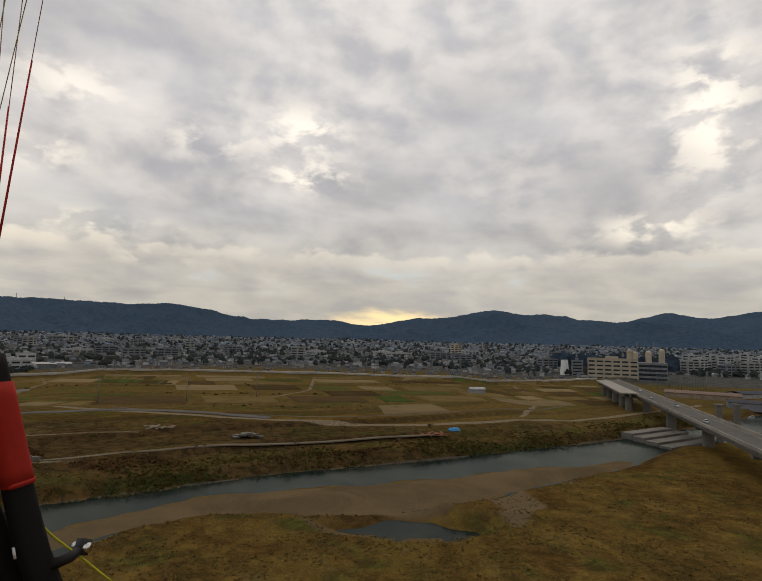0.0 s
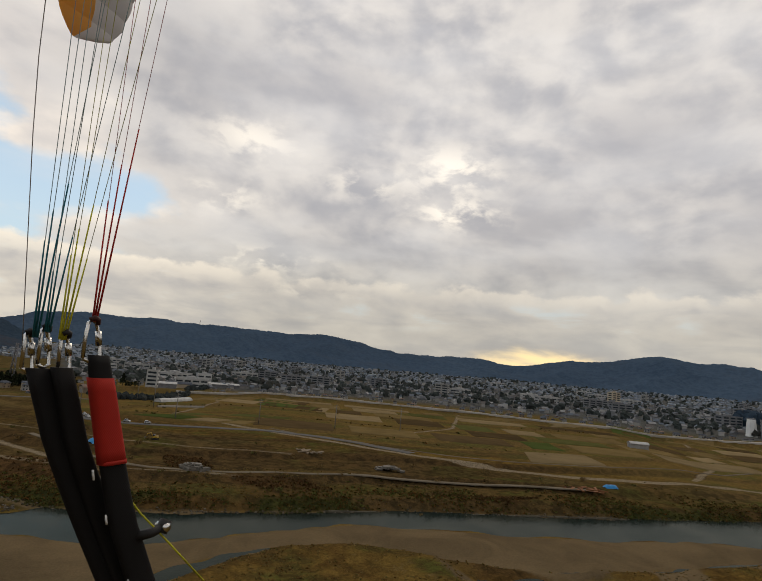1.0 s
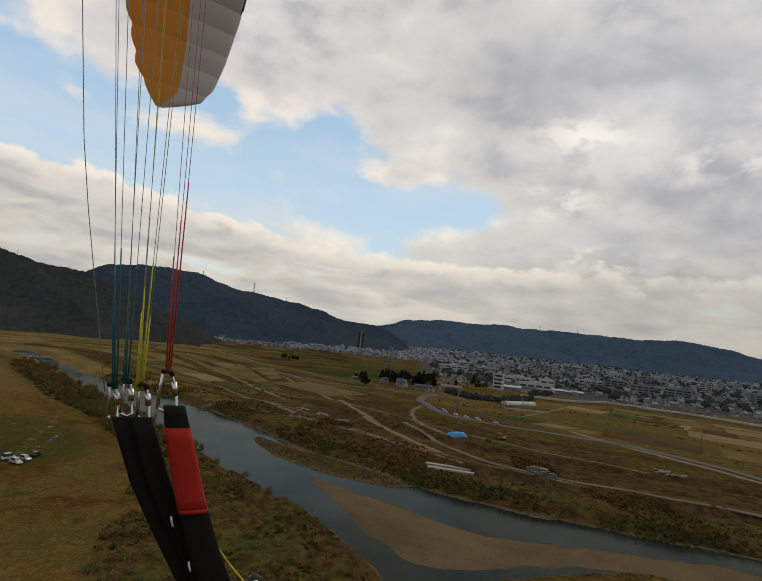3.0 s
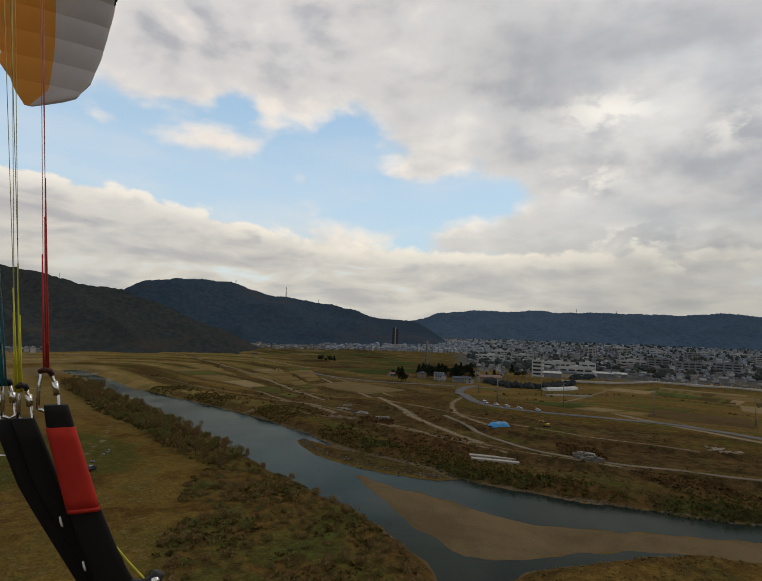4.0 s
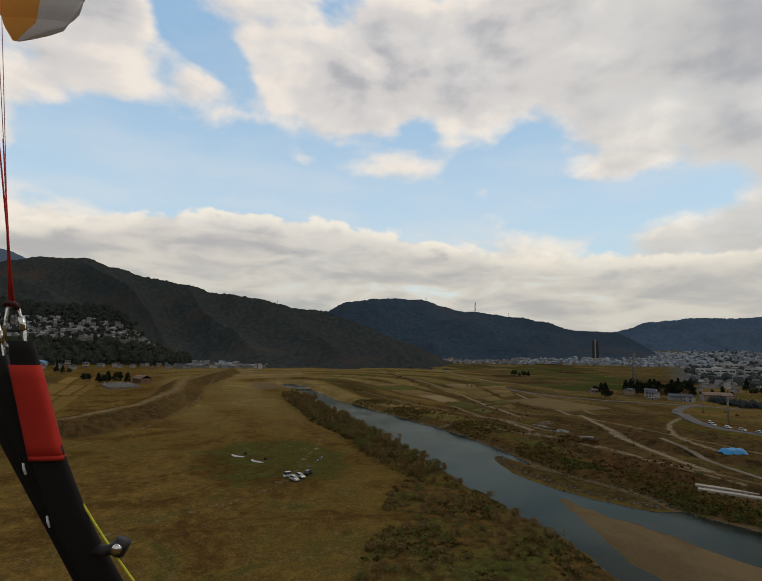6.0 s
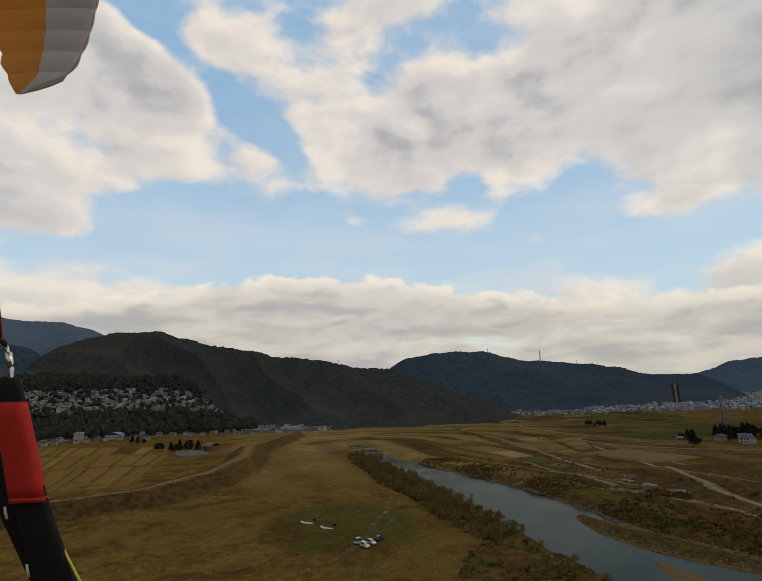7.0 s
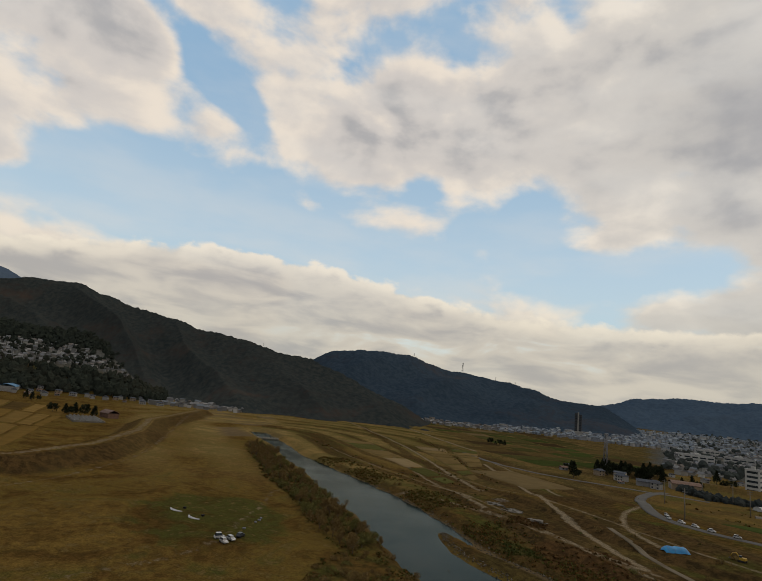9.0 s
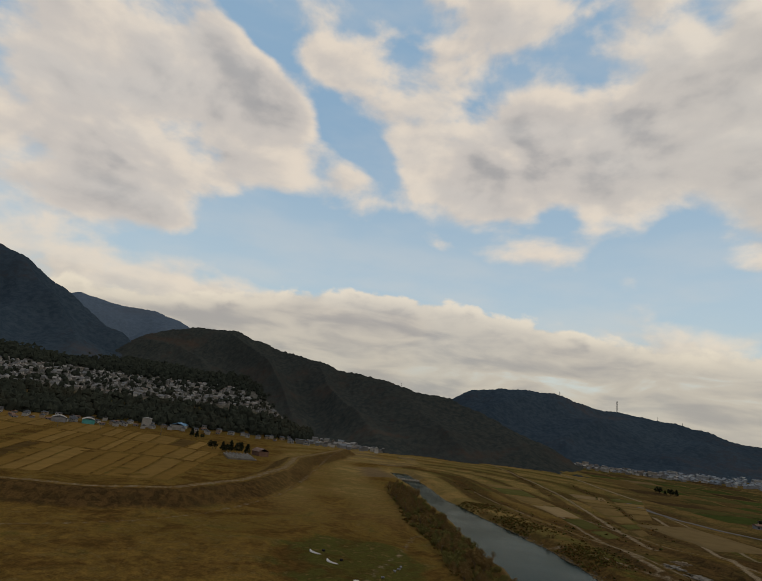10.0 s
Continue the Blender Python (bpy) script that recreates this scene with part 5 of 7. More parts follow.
shed(14, 12, 4.5, 2.0, WALL_GREY, SHEET_WHITE, "grey shed with a white roof").matrix_basis = at_bearing(119.4, 610, 30)
shed(28, 15, 4.6, 2.2, WALL_WHITE, SHEET_BLUE, "low works with a blue sheet roof", "works").matrix_basis = at_bearing(109.0, 650, 12)
shed(10, 9, 9.0, 0.8, WALL_WHITE, SHEET_WHITE, "tall white store beside the fields").matrix_basis = at_bearing(112.0, 640, 20)
shed(12, 8, 3.5, 2.2, TILE_BROWN, TILE_BROWN, "brown farm shed with a steep roof").matrix_basis = at_bearing(100.2, 432, 40)
shed(9, 5, 2.6, 0.9, WALL_WHITE, SHEET_WHITE, "small white hut among the fields", "hut").matrix_basis = pose(56, 310, land_at(56, 310), 0, 0, 8)


# ---- masts and pylons ----
def lattice_mast(h, foot, top, arms=(), label="grey steel lattice pylon", name="pylon"):
    g = new(name)
    tagged(g, label, "pylon")
    t = max(0.10, h * 0.007)
    corners = ((-1, -1), (1, -1), (1, 1), (-1, 1))
    for sx, sy in corners:
        part("leg", tube([(sx * foot, sy * foot, -1), (sx * top, sy * top, h)], t, 4), LATTICE, g)
    n = 7
    for k in range(n):
        a, b = k / n, (k + 1) / n
        wa, wb = foot + (top - foot) * a, foot + (top - foot) * b
        bms = []
        for (sx, sy), (ux, uy) in zip(corners, corners[1:] + corners[:1]):
            bms.append(tube([(sx * wa, sy * wa, a * h), (ux * wb, uy * wb, b * h)], t * 0.6, 4))
        part("brace", joined(*bms), LATTICE, g)
    for z, half in arms:
        part("cross_arm", tube([(-half, 0, h * z - 0.2), (0, 0, h * z + 0.5), (half, 0, h * z - 0.2)], [t * 0.5, t * 1.4, t * 0.5], 4), LATTICE, g)
    return g


lattice_mast(29, 1.5, 0.5, ((0.97, 2.4), (0.86, 2.4), (0.75, 2.4))).matrix_basis = at_bearing(50.4, 430, 30)


def on_ray(b, el_deg, r):
    x, y = polar(b, r)
    return Matrix.Translation((x, y, 32 + r * math.tan(radians(el_deg))))


for b, el_deg, r, h in ((65.9, 3.35, 1700, 40), (71.2, 4.4, 1615, 22), (87.3, 3.85, 1005, 12), (35.1, 2.75, 2590, 30), (62.4, 2.95, 1760, 18), (60.4, 2.6, 1790, 18), (31.4, 2.85, 2590, 20)):
    lattice_mast(h, h * 0.055, h * 0.02, ((0.95, h * 0.09), (0.8, h * 0.10)), "steel mast standing on the wooded ridge", "mast").matrix_basis = on_ray(b, el_deg, r)


def pole(h):
    g = new("utility_pole")
    tagged(g, "grey concrete utility pole with cross arms", "utility pole")
    part("shaft", tube([(0, 0, -1), (0, 0, h)], [0.22, 0.13], 8), CONCRETE_OLD, g)
    for z in (h - 0.6, h - 1.6):
        part("cross_arm", box(-1.1, -0.07, z, 1.1, 0.07, z + 0.14), LATTICE, g)
    return g


one = pole(11)
one.matrix_basis = pose(-171, 185, land_at(-171, 185), 0, 0, 20)
for x, y in ((-178, 192), (-212, 214), (-236, 282), (-150, 205), (-118, 222), (-86, 236), (-256, 282), (-190, 240), (-60, 258), (-490, -236), (-468, -262), (-512, -190)):
    copy_thing(one, pose(x, y, land_at(x, y), 0, 0, 25))

# ---- roads, bridges, fields ----
PACKED = worn("packed_gravel", (0.150, 0.126, 0.092), (0.090, 0.073, 0.050), 0.10, 0.95, 0, 0.05, 30, 0.1, 0.0)
def ribbon(name, pts, width, mat, lift, label, thick=0.25, kind="structure", category="road"):
    """A paved strip draped over the ground."""
    p = np.array(eased(pts, max(12, int(sum(math.dist(a, b) for a, b in zip(pts, pts[1:])) / 5))), float)
    for _ in range(6):
        p[1:-1] = (p[:-2] + 2 * p[1:-1] + p[2:]) / 4
    d = np.gradient(p, axis=0)
    d /= np.linalg.norm(d, axis=1)[:, None]
    side = np.stack([d[:, 1], -d[:, 0]], -1) * width / 2
    offs = np.array([-1, -1, -0.5, 0, 0.5, 1, 1])
    rows_ = np.zeros((len(p), 7, 3))
    for k, o in enumerate(offs):
        xy = p + side * o
        rows_[:, k, :2] = xy
        rows_[:, k, 2] = land(xy[:, 0], xy[:, 1])
    rows_[:, :, 2] = rows_[:, :, 2].max(1, keepdims=True) + lift
    rows_[:, 0, 2] -= thick
    rows_[:, 6, 2] -= thick
    return tagged(new(name, grid_mesh(name, rows_, mat, False)), label, category, kind=kind)


ribbon("road", [(-262, 262), (-254, 244), (-234, 218), (-203, 194), (-180, 178), (-164, 173), (-148, 176), (-128, 192), (-104, 208), (-70, 204), (-40, 194)], 5.2, ASPHALT, 0.06, "grey asphalt road curving down to the river plain")
ribbon("road_2", [(-420, 196), (-337, 192), (-300, 205), (-262, 245), (-238, 268)], 4.6, ASPHALT, 0.06, "narrow grey lane through the fields")
ribbon("levee_road", [(-260, 352), (-184, 396), (-61, 411), (27, 397), (123, 421), (188, 466)], 3.4, CONCRETE, 0.10, "pale concrete levee wall along the city", 1.6)
ribbon("retaining_wall", [(-186, 238), (-181, 250), (-174, 262)], 0.9, CONCRETE, 0.9, "short pale concrete wall across the embankment", 1.1)
WET_CONCRETE = worn("mossy_wet_concrete", (0.085, 0.076, 0.058), (0.052, 0.047, 0.036), 0.3, 0.95, 0, 0.03, 20, 0.1, 0.0)
ribbon("revetment", [(-45, 122.5), (-26, 135.5), (-8, 144.3), (14, 155.2), (42, 170.2), (78, 191.2), (105, 209.2)], 0.8, WET_CONCRETE, 0.02, "dark weathered concrete kerb along the river bank", 1.2)
ribbon("slab_path", [(-150, 134), (-128, 127), (-105, 121), (-84, 124), (-66, 138), (-46, 152), (-22, 160), (4, 172), (22, 181)], 1.9, PACKED, 0.05, "pale compacted works road along the bank", 0.3)
ribbon("embankment_road", [(-107, 213), (-84, 205), (-62, 201), (-36, 200), (-10, 203), (24, 216), (60, 242), (99, 282)], 1.5, PACKED, 0.08, "narrow pale road below the field parcels", 0.4)


def bridge(name, a, b, width, z, piers, deck_mat, label, rail):
    g = new(name)
    tagged(g, label, "bridge")
    a, b = Vector((*a, z)), Vector((*b, z))
    d = (b - a).normalized()
    n = Vector((-d.y, d.x, 0))
    span = (b - a).length
    g.matrix_basis = Matrix(((d.x, n.x, 0, a.x), (d.y, n.y, 0, a.y), (0, 0, 1, a.z), (0, 0, 0, 1)))
    part("deck", box(0, -width / 2, -0.6, span, width / 2, 0, 0.08), deck_mat, g)
    part("girder", joined(*[box(0, y - 0.35, -1.8, span, y + 0.35, -0.6) for y in (-width * 0.34, 0, width * 0.34)]), CONCRETE_OLD, g, "grey concrete girders")
    if rail:
        part("carriageway", box(0.2, -width / 2 + 1.4, 0.004, span - 0.2, width / 2 - 1.4, 0.06), ASPHALT, g, "grey asphalt surface")
        for sy in (-1, 1):
            part("parapet", box(0, sy * width / 2 - 0.16, 0.0, span, sy * width / 2 + 0.16, 0.95, 0.04), CONCRETE, g, "pale concrete parapet")
    ground0 = -z - 4
    shaft = None
    for x in piers:
        if shaft is None:
            bm = bmesh.new()
            bmesh.ops.create_cone(bm, cap_ends=True, segments=16, radius1=1.3, radius2=1.2, depth=-ground0 - 1.8, matrix=Matrix.Translation((0, 0, (ground0 - 1.8) / 2)) @ Matrix.Diagonal((1, 1.5, 1, 1)))
            shaft = part("pier", joined(bm, box(-1.0, -width * 0.42, -2.7, 1.0, width * 0.42, -1.8, 0.1)), CONCRETE_OLD, g, "grey concrete pier")
            shaft.location.x = x
        else:
            link_part("pier", shaft.data, g).location.x = x
    return g


bridge("road_bridge", (164, 380), (78, 66), 9.5, 8.0, (28, 74, 120, 166, 212, 258, 300), CONCRETE_OLD, "long grey road bridge with pale parapets over the river", True)
bridge("unfinished_bridge", (149, 356), (124, 264), 8.5, 9.0, (8, 30, 52, 74, 92), CONCRETE, "unfinished pale concrete bridge deck on piers", False)


def bridge_tower():
    g = new("bridge_pier_column")
    tagged(g, "tall bare concrete column beside the bridge", "column")
    bm = bmesh.new()
    bmesh.ops.create_cone(bm, cap_ends=True, segments=16, radius1=1.25, radius2=1.15, depth=17, matrix=Matrix.Translation((0, 0, 6)))
    part("shaft", bm, CONCRETE_OLD, g)
    part("cap", box(-1.3, -1.3, 14.2, 1.3, 1.3, 14.8, 0.1), CONCRETE_OLD, g)
    return g


def weir():
    """A low sill across the river with blocks along its crest."""
    g = new("weir")
    tagged(g, "low concrete weir with pale blocks across the river", "weir")
    part("sill", box(-1.2, -8, -1.5, 1.2, 8, 0.35, 0.1), CONCRETE_OLD, g)
    block_ = None
    for k in range(8):
        if block_ is None:
            block_ = part("block", box(-0.9, -0.6, 0.3, 0.9, 0.6, 1.1, 0.1), CONCRETE, g)
            ob = block_
        else:
            ob = link_part("block", block_.data, g)
        ob.location = (0, -7 + 2 * k, 0)
    return g


weir().matrix_basis = pose(-398, 37.5, WATER_Z, 0, 0, 8)
col = bridge_tower()
col.matrix_basis = pose(126, 198, land_at(126, 198) - 0.5)
copy_thing(col, pose(138, 206, land_at(138, 206) - 0.5))
for k in range(4):
    tagged(new("concrete_terrace", mesh_from("concrete_terrace", [], [], CONCRETE_OLD)), "stepped concrete river terrace by the bridge", "terrace", group="terraces by the bridge")
    ob = scene.collection.objects[-1]
    bm = box(-17 + k, -2.3, -3.5, 17 - k, 2.3, 0.3, 0.08)
    bm.to_mesh(ob.data)
    bm.free()
    x, y = 108 - k * 2.6 + 4, 192 + k * 5.2
    ob.matrix_basis = pose(x, y, -1.9 + 0.5 * k, 0, 0, 33)
# yard beyond the bridge
for x, y, w, d, turn, walls, roof, label in ((208, 344, 42, 16, -32, WALL_TAN, TILE_BROWN, "long low hall with a dark brown roof beyond the bridge"), (202, 290, 22, 11, -28, WALL_GREY, TILE_DARK, "low grey shed with a dark roof beyond the bridge"),
                                             (246, 356, 26, 12, 20, WALL_WHITE, TILE_BLUE, "pale shed with a blue-grey roof beyond the bridge"), (236, 300, 16, 9, -10, WALL_TAN, TILE_DARK, "small tan shed beside the yard")):
    shed(w, d, 3.4, 1.2, walls, roof, label).matrix_basis = pose(x, y, land_at(x, y) - 0.1, 0, 0, turn)


def ball_net():
    g = new("ball_net")
    tagged(g, "tall green ball-catching net on steel poles", "net")
    for k in range(5):
        part("pole", tube([(-16 + 8 * k, 0, -1), (-16 + 8 * k, 0, 11)], 0.18, 6), LATTICE, g)
    for z in (0.4, 4, 7.5, 10.8):
        part("cable", tube([(-16, 0, z), (16, 0, z)], 0.05, 4), LATTICE, g)
    for k in range(33):
        part("mesh_cord", tube([(-16 + k, 0.02, 0.2), (-16 + k, 0.02, 10.8)], 0.06, 4), NET_GREEN, g)
    return g


NET_GREEN = worn("green_net_cord", (0.03, 0.10, 0.05), None, 2.0, 0.8)
ball_net().matrix_basis = pose(222, 392, land_at(222, 392), 0, 0, -25)

def soil(name, colour, second):
    return worn(name, colour, second, 0.11, 0.95, 0, 0.1, 30, 0.14, 0.0)


SOILS = [soil("stubble_field", (0.150, 0.106, 0.044), (0.112, 0.079, 0.033)), soil("olive_field", (0.080, 0.078, 0.026), (0.060, 0.058, 0.019)), soil("ploughed_field", (0.078, 0.053, 0.025), (0.058, 0.040, 0.019)),
         soil("tan_field", (0.205, 0.152, 0.080), (0.160, 0.118, 0.061)), soil("green_field", (0.060, 0.078, 0.022), (0.044, 0.056, 0.016))]
DAMP = [soil("damp_stubble_field", (0.092, 0.064, 0.025), (0.066, 0.046, 0.018)), soil("damp_olive_field", (0.058, 0.054, 0.019), (0.043, 0.040, 0.014)), soil("damp_dark_field", (0.050, 0.034, 0.016), (0.036, 0.025, 0.012)),
        soil("damp_tan_field", (0.128, 0.094, 0.046), (0.100, 0.073, 0.035)), soil("damp_green_field", (0.044, 0.056, 0.016), (0.032, 0.041, 0.012))]
STUBBLE = [worn("straw_paddy", (0.150, 0.094, 0.028), (0.116, 0.073, 0.022), 0.10, 0.95, 0, 0.1, 30, 0.12, 0.0), worn("pale_straw_paddy", (0.180, 0.116, 0.038), (0.138, 0.089, 0.030), 0.10, 0.95, 0, 0.1, 30, 0.12, 0.0), worn("brown_paddy", (0.086, 0.056, 0.021), None, 0.10, 0.95, 0, 0.1, 30, 0.12, 0.0)]
FIELD_LABELS = {"damp_stubble_field": "damp brown stubble field parcel", "damp_olive_field": "damp olive field parcel", "damp_dark_field": "dark bare earth field parcel", "damp_tan_field": "tan harvested field parcel", "damp_green_field": "dark green field parcel",
                "stubble_field": "brown stubble field parcel", "olive_field": "olive green field parcel", "ploughed_field": "dark ploughed field parcel", "tan_field": "bare tan field parcel", "green_field": "grassy green field parcel",
                "straw_paddy": "straw-coloured harvested paddy field", "pale_straw_paddy": "pale straw-coloured harvested paddy", "brown_paddy": "brown fallow paddy field"}


def parcel(corners, mat, lift=0.16, n=6):
    """A field between four corners, draped over the ground, with a low bund round it."""
    a, b, c, d = (np.array(p, float) for p in corners)
    w = np.concatenate([[0.0], np.linspace(0.015, 0.985, n), [1.0]])
    u, v = np.meshgrid(w, w)
    xy = ((1 - u) * (1 - v))[..., None] * a + (u * (1 - v))[..., None] * b + (u * v)[..., None] * c + ((1 - u) * v)[..., None] * d
    z = land(xy[..., 0], xy[..., 1]) + lift
    z[0] -= 0.5
    z[-1] -= 0.5
    z[:, 0] -= 0.5
    z[:, -1] -= 0.5
    tagged(new("field", grid_mesh("field", np.concatenate([xy, z[..., None]], -1), mat, False)), FIELD_LABELS[mat.name], "field", kind="structure")


def quilt(c00, c10, c11, c01, us, bands, mats, weights, seed, gap=0.012):
    """Parcels in rows over a four-cornered stretch of land."""
    r = np.random.default_rng(seed)
    q = lambda s, t: tuple((1 - s) * (1 - t) * np.array(c00) + s * (1 - t) * np.array(c10) + s * t * np.array(c11) + (1 - s) * t * np.array(c01))
    for t0, t1 in bands:
        cuts = [0.0]
        while cuts[-1] < 1:
            cuts.append(cuts[-1] + us * r.uniform(0.55, 1.5))
        cuts[-1] = 1.0
        for s0, s1 in zip(cuts, cuts[1:]):
            mid = q((s0 + s1) / 2, (t0 + t1) / 2)
            on_strip = any(line_distance(line, np.array([mid[0]]), np.array([mid[1]]))[0][0] < half + 3 for line, half in STRIPS)
            if s1 - s0 > us * 0.3 and not on_strip:
                parcel([q(s0 + gap, t0), q(s1 - gap, t0), q(s1 - gap, t1), q(s0 + gap, t1)], mats[int(r.choice(len(mats), p=weights))])


quilt((-122, 216), (168, 300), (176, 432), (-205, 384), 0.115, ((0.0, 0.16), (0.18, 0.33), (0.35, 0.52), (0.54, 0.68), (0.70, 0.84), (0.86, 0.96)), SOILS, (0.31, 0.17, 0.22, 0.16, 0.14), 21)
parcel([(2, 210), (30, 222), (24, 248), (-1, 236)], SOILS[3], 0.3)
quilt((-420, 215), (-270, 150), (-225, 110), (-420, 90), 0.16, ((0.0, 0.2), (0.24, 0.45), (0.5, 0.72), (0.76, 0.97)), SOILS, (0.62, 0.22, 0.06, 0.10, 0.0), 22)
quilt((-470, 420), (-900, 560), (-960, 330), (-470, 250), 0.10, ((0.0, 0.2), (0.22, 0.4), (0.42, 0.62), (0.64, 0.8), (0.82, 1.0)), DAMP, (0.22, 0.38, 0.16, 0.04, 0.20), 23)
quilt((-352, 236), (-470, 226), (-500, 420), (-400, 440), 0.32, ((0.0, 0.22), (0.24, 0.45), (0.47, 0.72), (0.74, 0.98)), DAMP, (0.24, 0.38, 0.13, 0.05, 0.20), 26)
quilt((-168, 196), (-116, 214), (-118, 262), (-152, 254), 0.34, ((0.02, 0.3), (0.34, 0.64), (0.68, 0.97)), SOILS, (0.30, 0.16, 0.30, 0.16, 0.08), 27, 0.02)
quilt((-228, 306), (-120, 312), (-140, 380), (-236, 352), 0.2, ((0.02, 0.45), (0.5, 0.95)), SOILS, (0.42, 0.2, 0.1, 0.2, 0.08), 28, 0.01)
parcel([(-294, 150), (-303, 184), (-247, 190), (-236, 155)], DAMP[3], 0.3)
quilt((-214, -160), (-246, -78), (-480, -112), (-560, -300), 0.085, ((0.01, 0.35), (0.37, 0.67), (0.69, 0.98)), STUBBLE, (0.50, 0.36, 0.14), 24, 0.006)
quilt((-270, -330), (-218, -172), (-564, -314), (-640, -520), 0.16, ((0.02, 0.34), (0.37, 0.66), (0.69, 0.98)), STUBBLE, (0.5, 0.3, 0.2), 25, 0.004)


# ---- vehicles and works ----
CAR_WHITE, CAR_SILVER, CAR_DARK = worn("white_car_paint", (0.50, 0.50, 0.50), None, 2, 0.3, 0, 0.001, spec=0.5), worn("silver_car_paint", (0.42, 0.43, 0.44), None, 2, 0.3, 0.4, 0.001, spec=0.5), worn("dark_car_paint", (0.03, 0.032, 0.04), None, 2, 0.3, 0, 0.001, spec=0.5)
TYRE = worn("black_tyre", (0.02, 0.02, 0.02), None, 5, 0.8)
LAMP = worn("clear_lamp_glass", (0.6, 0.6, 0.58), None, 5, 0.2)


def car(paint, label, tall=1.0, name="car"):
    g = new(name)
    tagged(g, label, "car")
    bm = bmesh.new()
    prof = [(-2.1, 0.32), (-2.15, 0.75), (-2.0, 0.95), (-1.7, 1.0), (1.05, 0.98), (1.9, 0.86), (2.12, 0.62), (2.1, 0.32)]
    sides = [[bm.verts.new((x, sy * (0.84 if z > 0.9 else 0.86), z * (1 if z < 0.9 else tall ** 0.3))) for x, z in prof] for sy in (-1, 1)]
    for k in range(len(prof)):
        j = (k + 1) % len(prof)
        bm.faces.new((sides[0][k], sides[0][j], sides[1][j], sides[1][k]))
    bm.faces.new(sides[0][::-1]), bm.faces.new(sides[1])
    bmesh.ops.recalc_face_normals(bm, faces=bm.faces[:])
    bmesh.ops.bevel(bm, geom=bm.edges[:], offset=0.06, segments=2, affect="EDGES")
    body = part("body", bm, paint, g)
    bm = bmesh.new()
    h0, h1 = 0.97, 1.46 * tall
    rings = [[bm.verts.new((x, y, z)) for x, y, z in ((a, -w, h), (b, -w, h), (b, w, h), (a, w, h))] for a, b, w, h in ((-1.95, 0.95, 0.78, h0), (-1.62, 0.35, 0.62, h1))]
    for k in range(4):
        bm.faces.new((rings[0][k], rings[0][(k + 1) % 4], rings[1][(k + 1) % 4], rings[1][k]))
    part("glazing", bm, PANE, g, "dark car glass")
    part("roof", box(-1.66, -0.64, h1 - 0.02, 0.38, 0.64, h1 + 0.05, 0.03), paint, g)
    wheel = None
    for x in (-1.32, 1.32):
        for sy in (-1, 1):
            if wheel is None:
                bm = bmesh.new()
                bmesh.ops.create_cone(bm, cap_ends=True, segments=14, radius1=0.32, radius2=0.32, depth=0.22, matrix=pose(0, 0, 0, 90))
                wheel = part("wheel", bm, TYRE, g)
                ob = wheel
            else:
                ob = link_part("wheel", wheel.data, g)
            ob.location = (x, sy * 0.76, 0.32)
    for sy in (-1, 1):
        part("headlight", box(2.02, sy * 0.62 - 0.16, 0.62, 2.11, sy * 0.62 + 0.16, 0.76, 0.02), LAMP, g)
    return g


KEI = Matrix.Diagonal((0.60, 0.66, 0.72, 1))  # light cars of 3.4 m


def stand(ob, x, y, turn, lift=0.0):
    ob.matrix_basis = pose(x, y, land_at(x, y) + lift, 0, 0, turn)
    return ob


white_car = stand(car(CAR_WHITE, "small white car parked on dry grass", 1.05), -126.2, 11.6, 28)
stand(car(CAR_SILVER, "small silver hatchback parked on dry grass"), -128.4, 13.2, 32)
stand(car(CAR_DARK, "small black car parked on dry grass"), -131.4, 15.4, 150)
stand(car(CAR_WHITE, "small white van parked on dry grass", 1.3, "van"), -129.4, 10.6, 108)
for ob in [o for o in scene.collection.objects if o.parent is None and o.name.split(".")[0] in ("car", "van")]:
    ob.matrix_basis = ob.matrix_basis @ KEI
for x, y, turn in ((-171, 177.5, -22), (-164.5, 177.2, 8), (-158.5, 177.4, 12), (-152.5, 178.4, 20), (-145.5, 181.8, 38), (-176, 181, -30)):
    tagged(copy_thing(white_car, pose(x, y, land_at(x, y) + 0.05, 0, 0, turn)), "white car parked beside the road", group="cars beside the road")
for x, y, turn in ((186, 268, 30), (190, 272, 34), (196, 262, 120), (214, 276, 20), (219, 279, 24), (226, 284, 15)):
    tagged(copy_thing(white_car, pose(x, y, land_at(x, y) + 0.05, 0, 0, turn)), "white car parked in the yard by the bridge", group="cars in the yard")
# traffic on the bridge
for along, lane, turn in ((0.30, 1.6, 0), (0.42, -1.6, 180), (0.52, 1.6, 0), (0.66, -1.6, 180)):
    x, y = 164 + (78 - 164) * along, 380 + (66 - 380) * along
    tagged(copy_thing(white_car, pose(x + lane, y, 8.06, 0, 0, 256 + turn)), "white car on the road bridge", group="cars on the bridge")


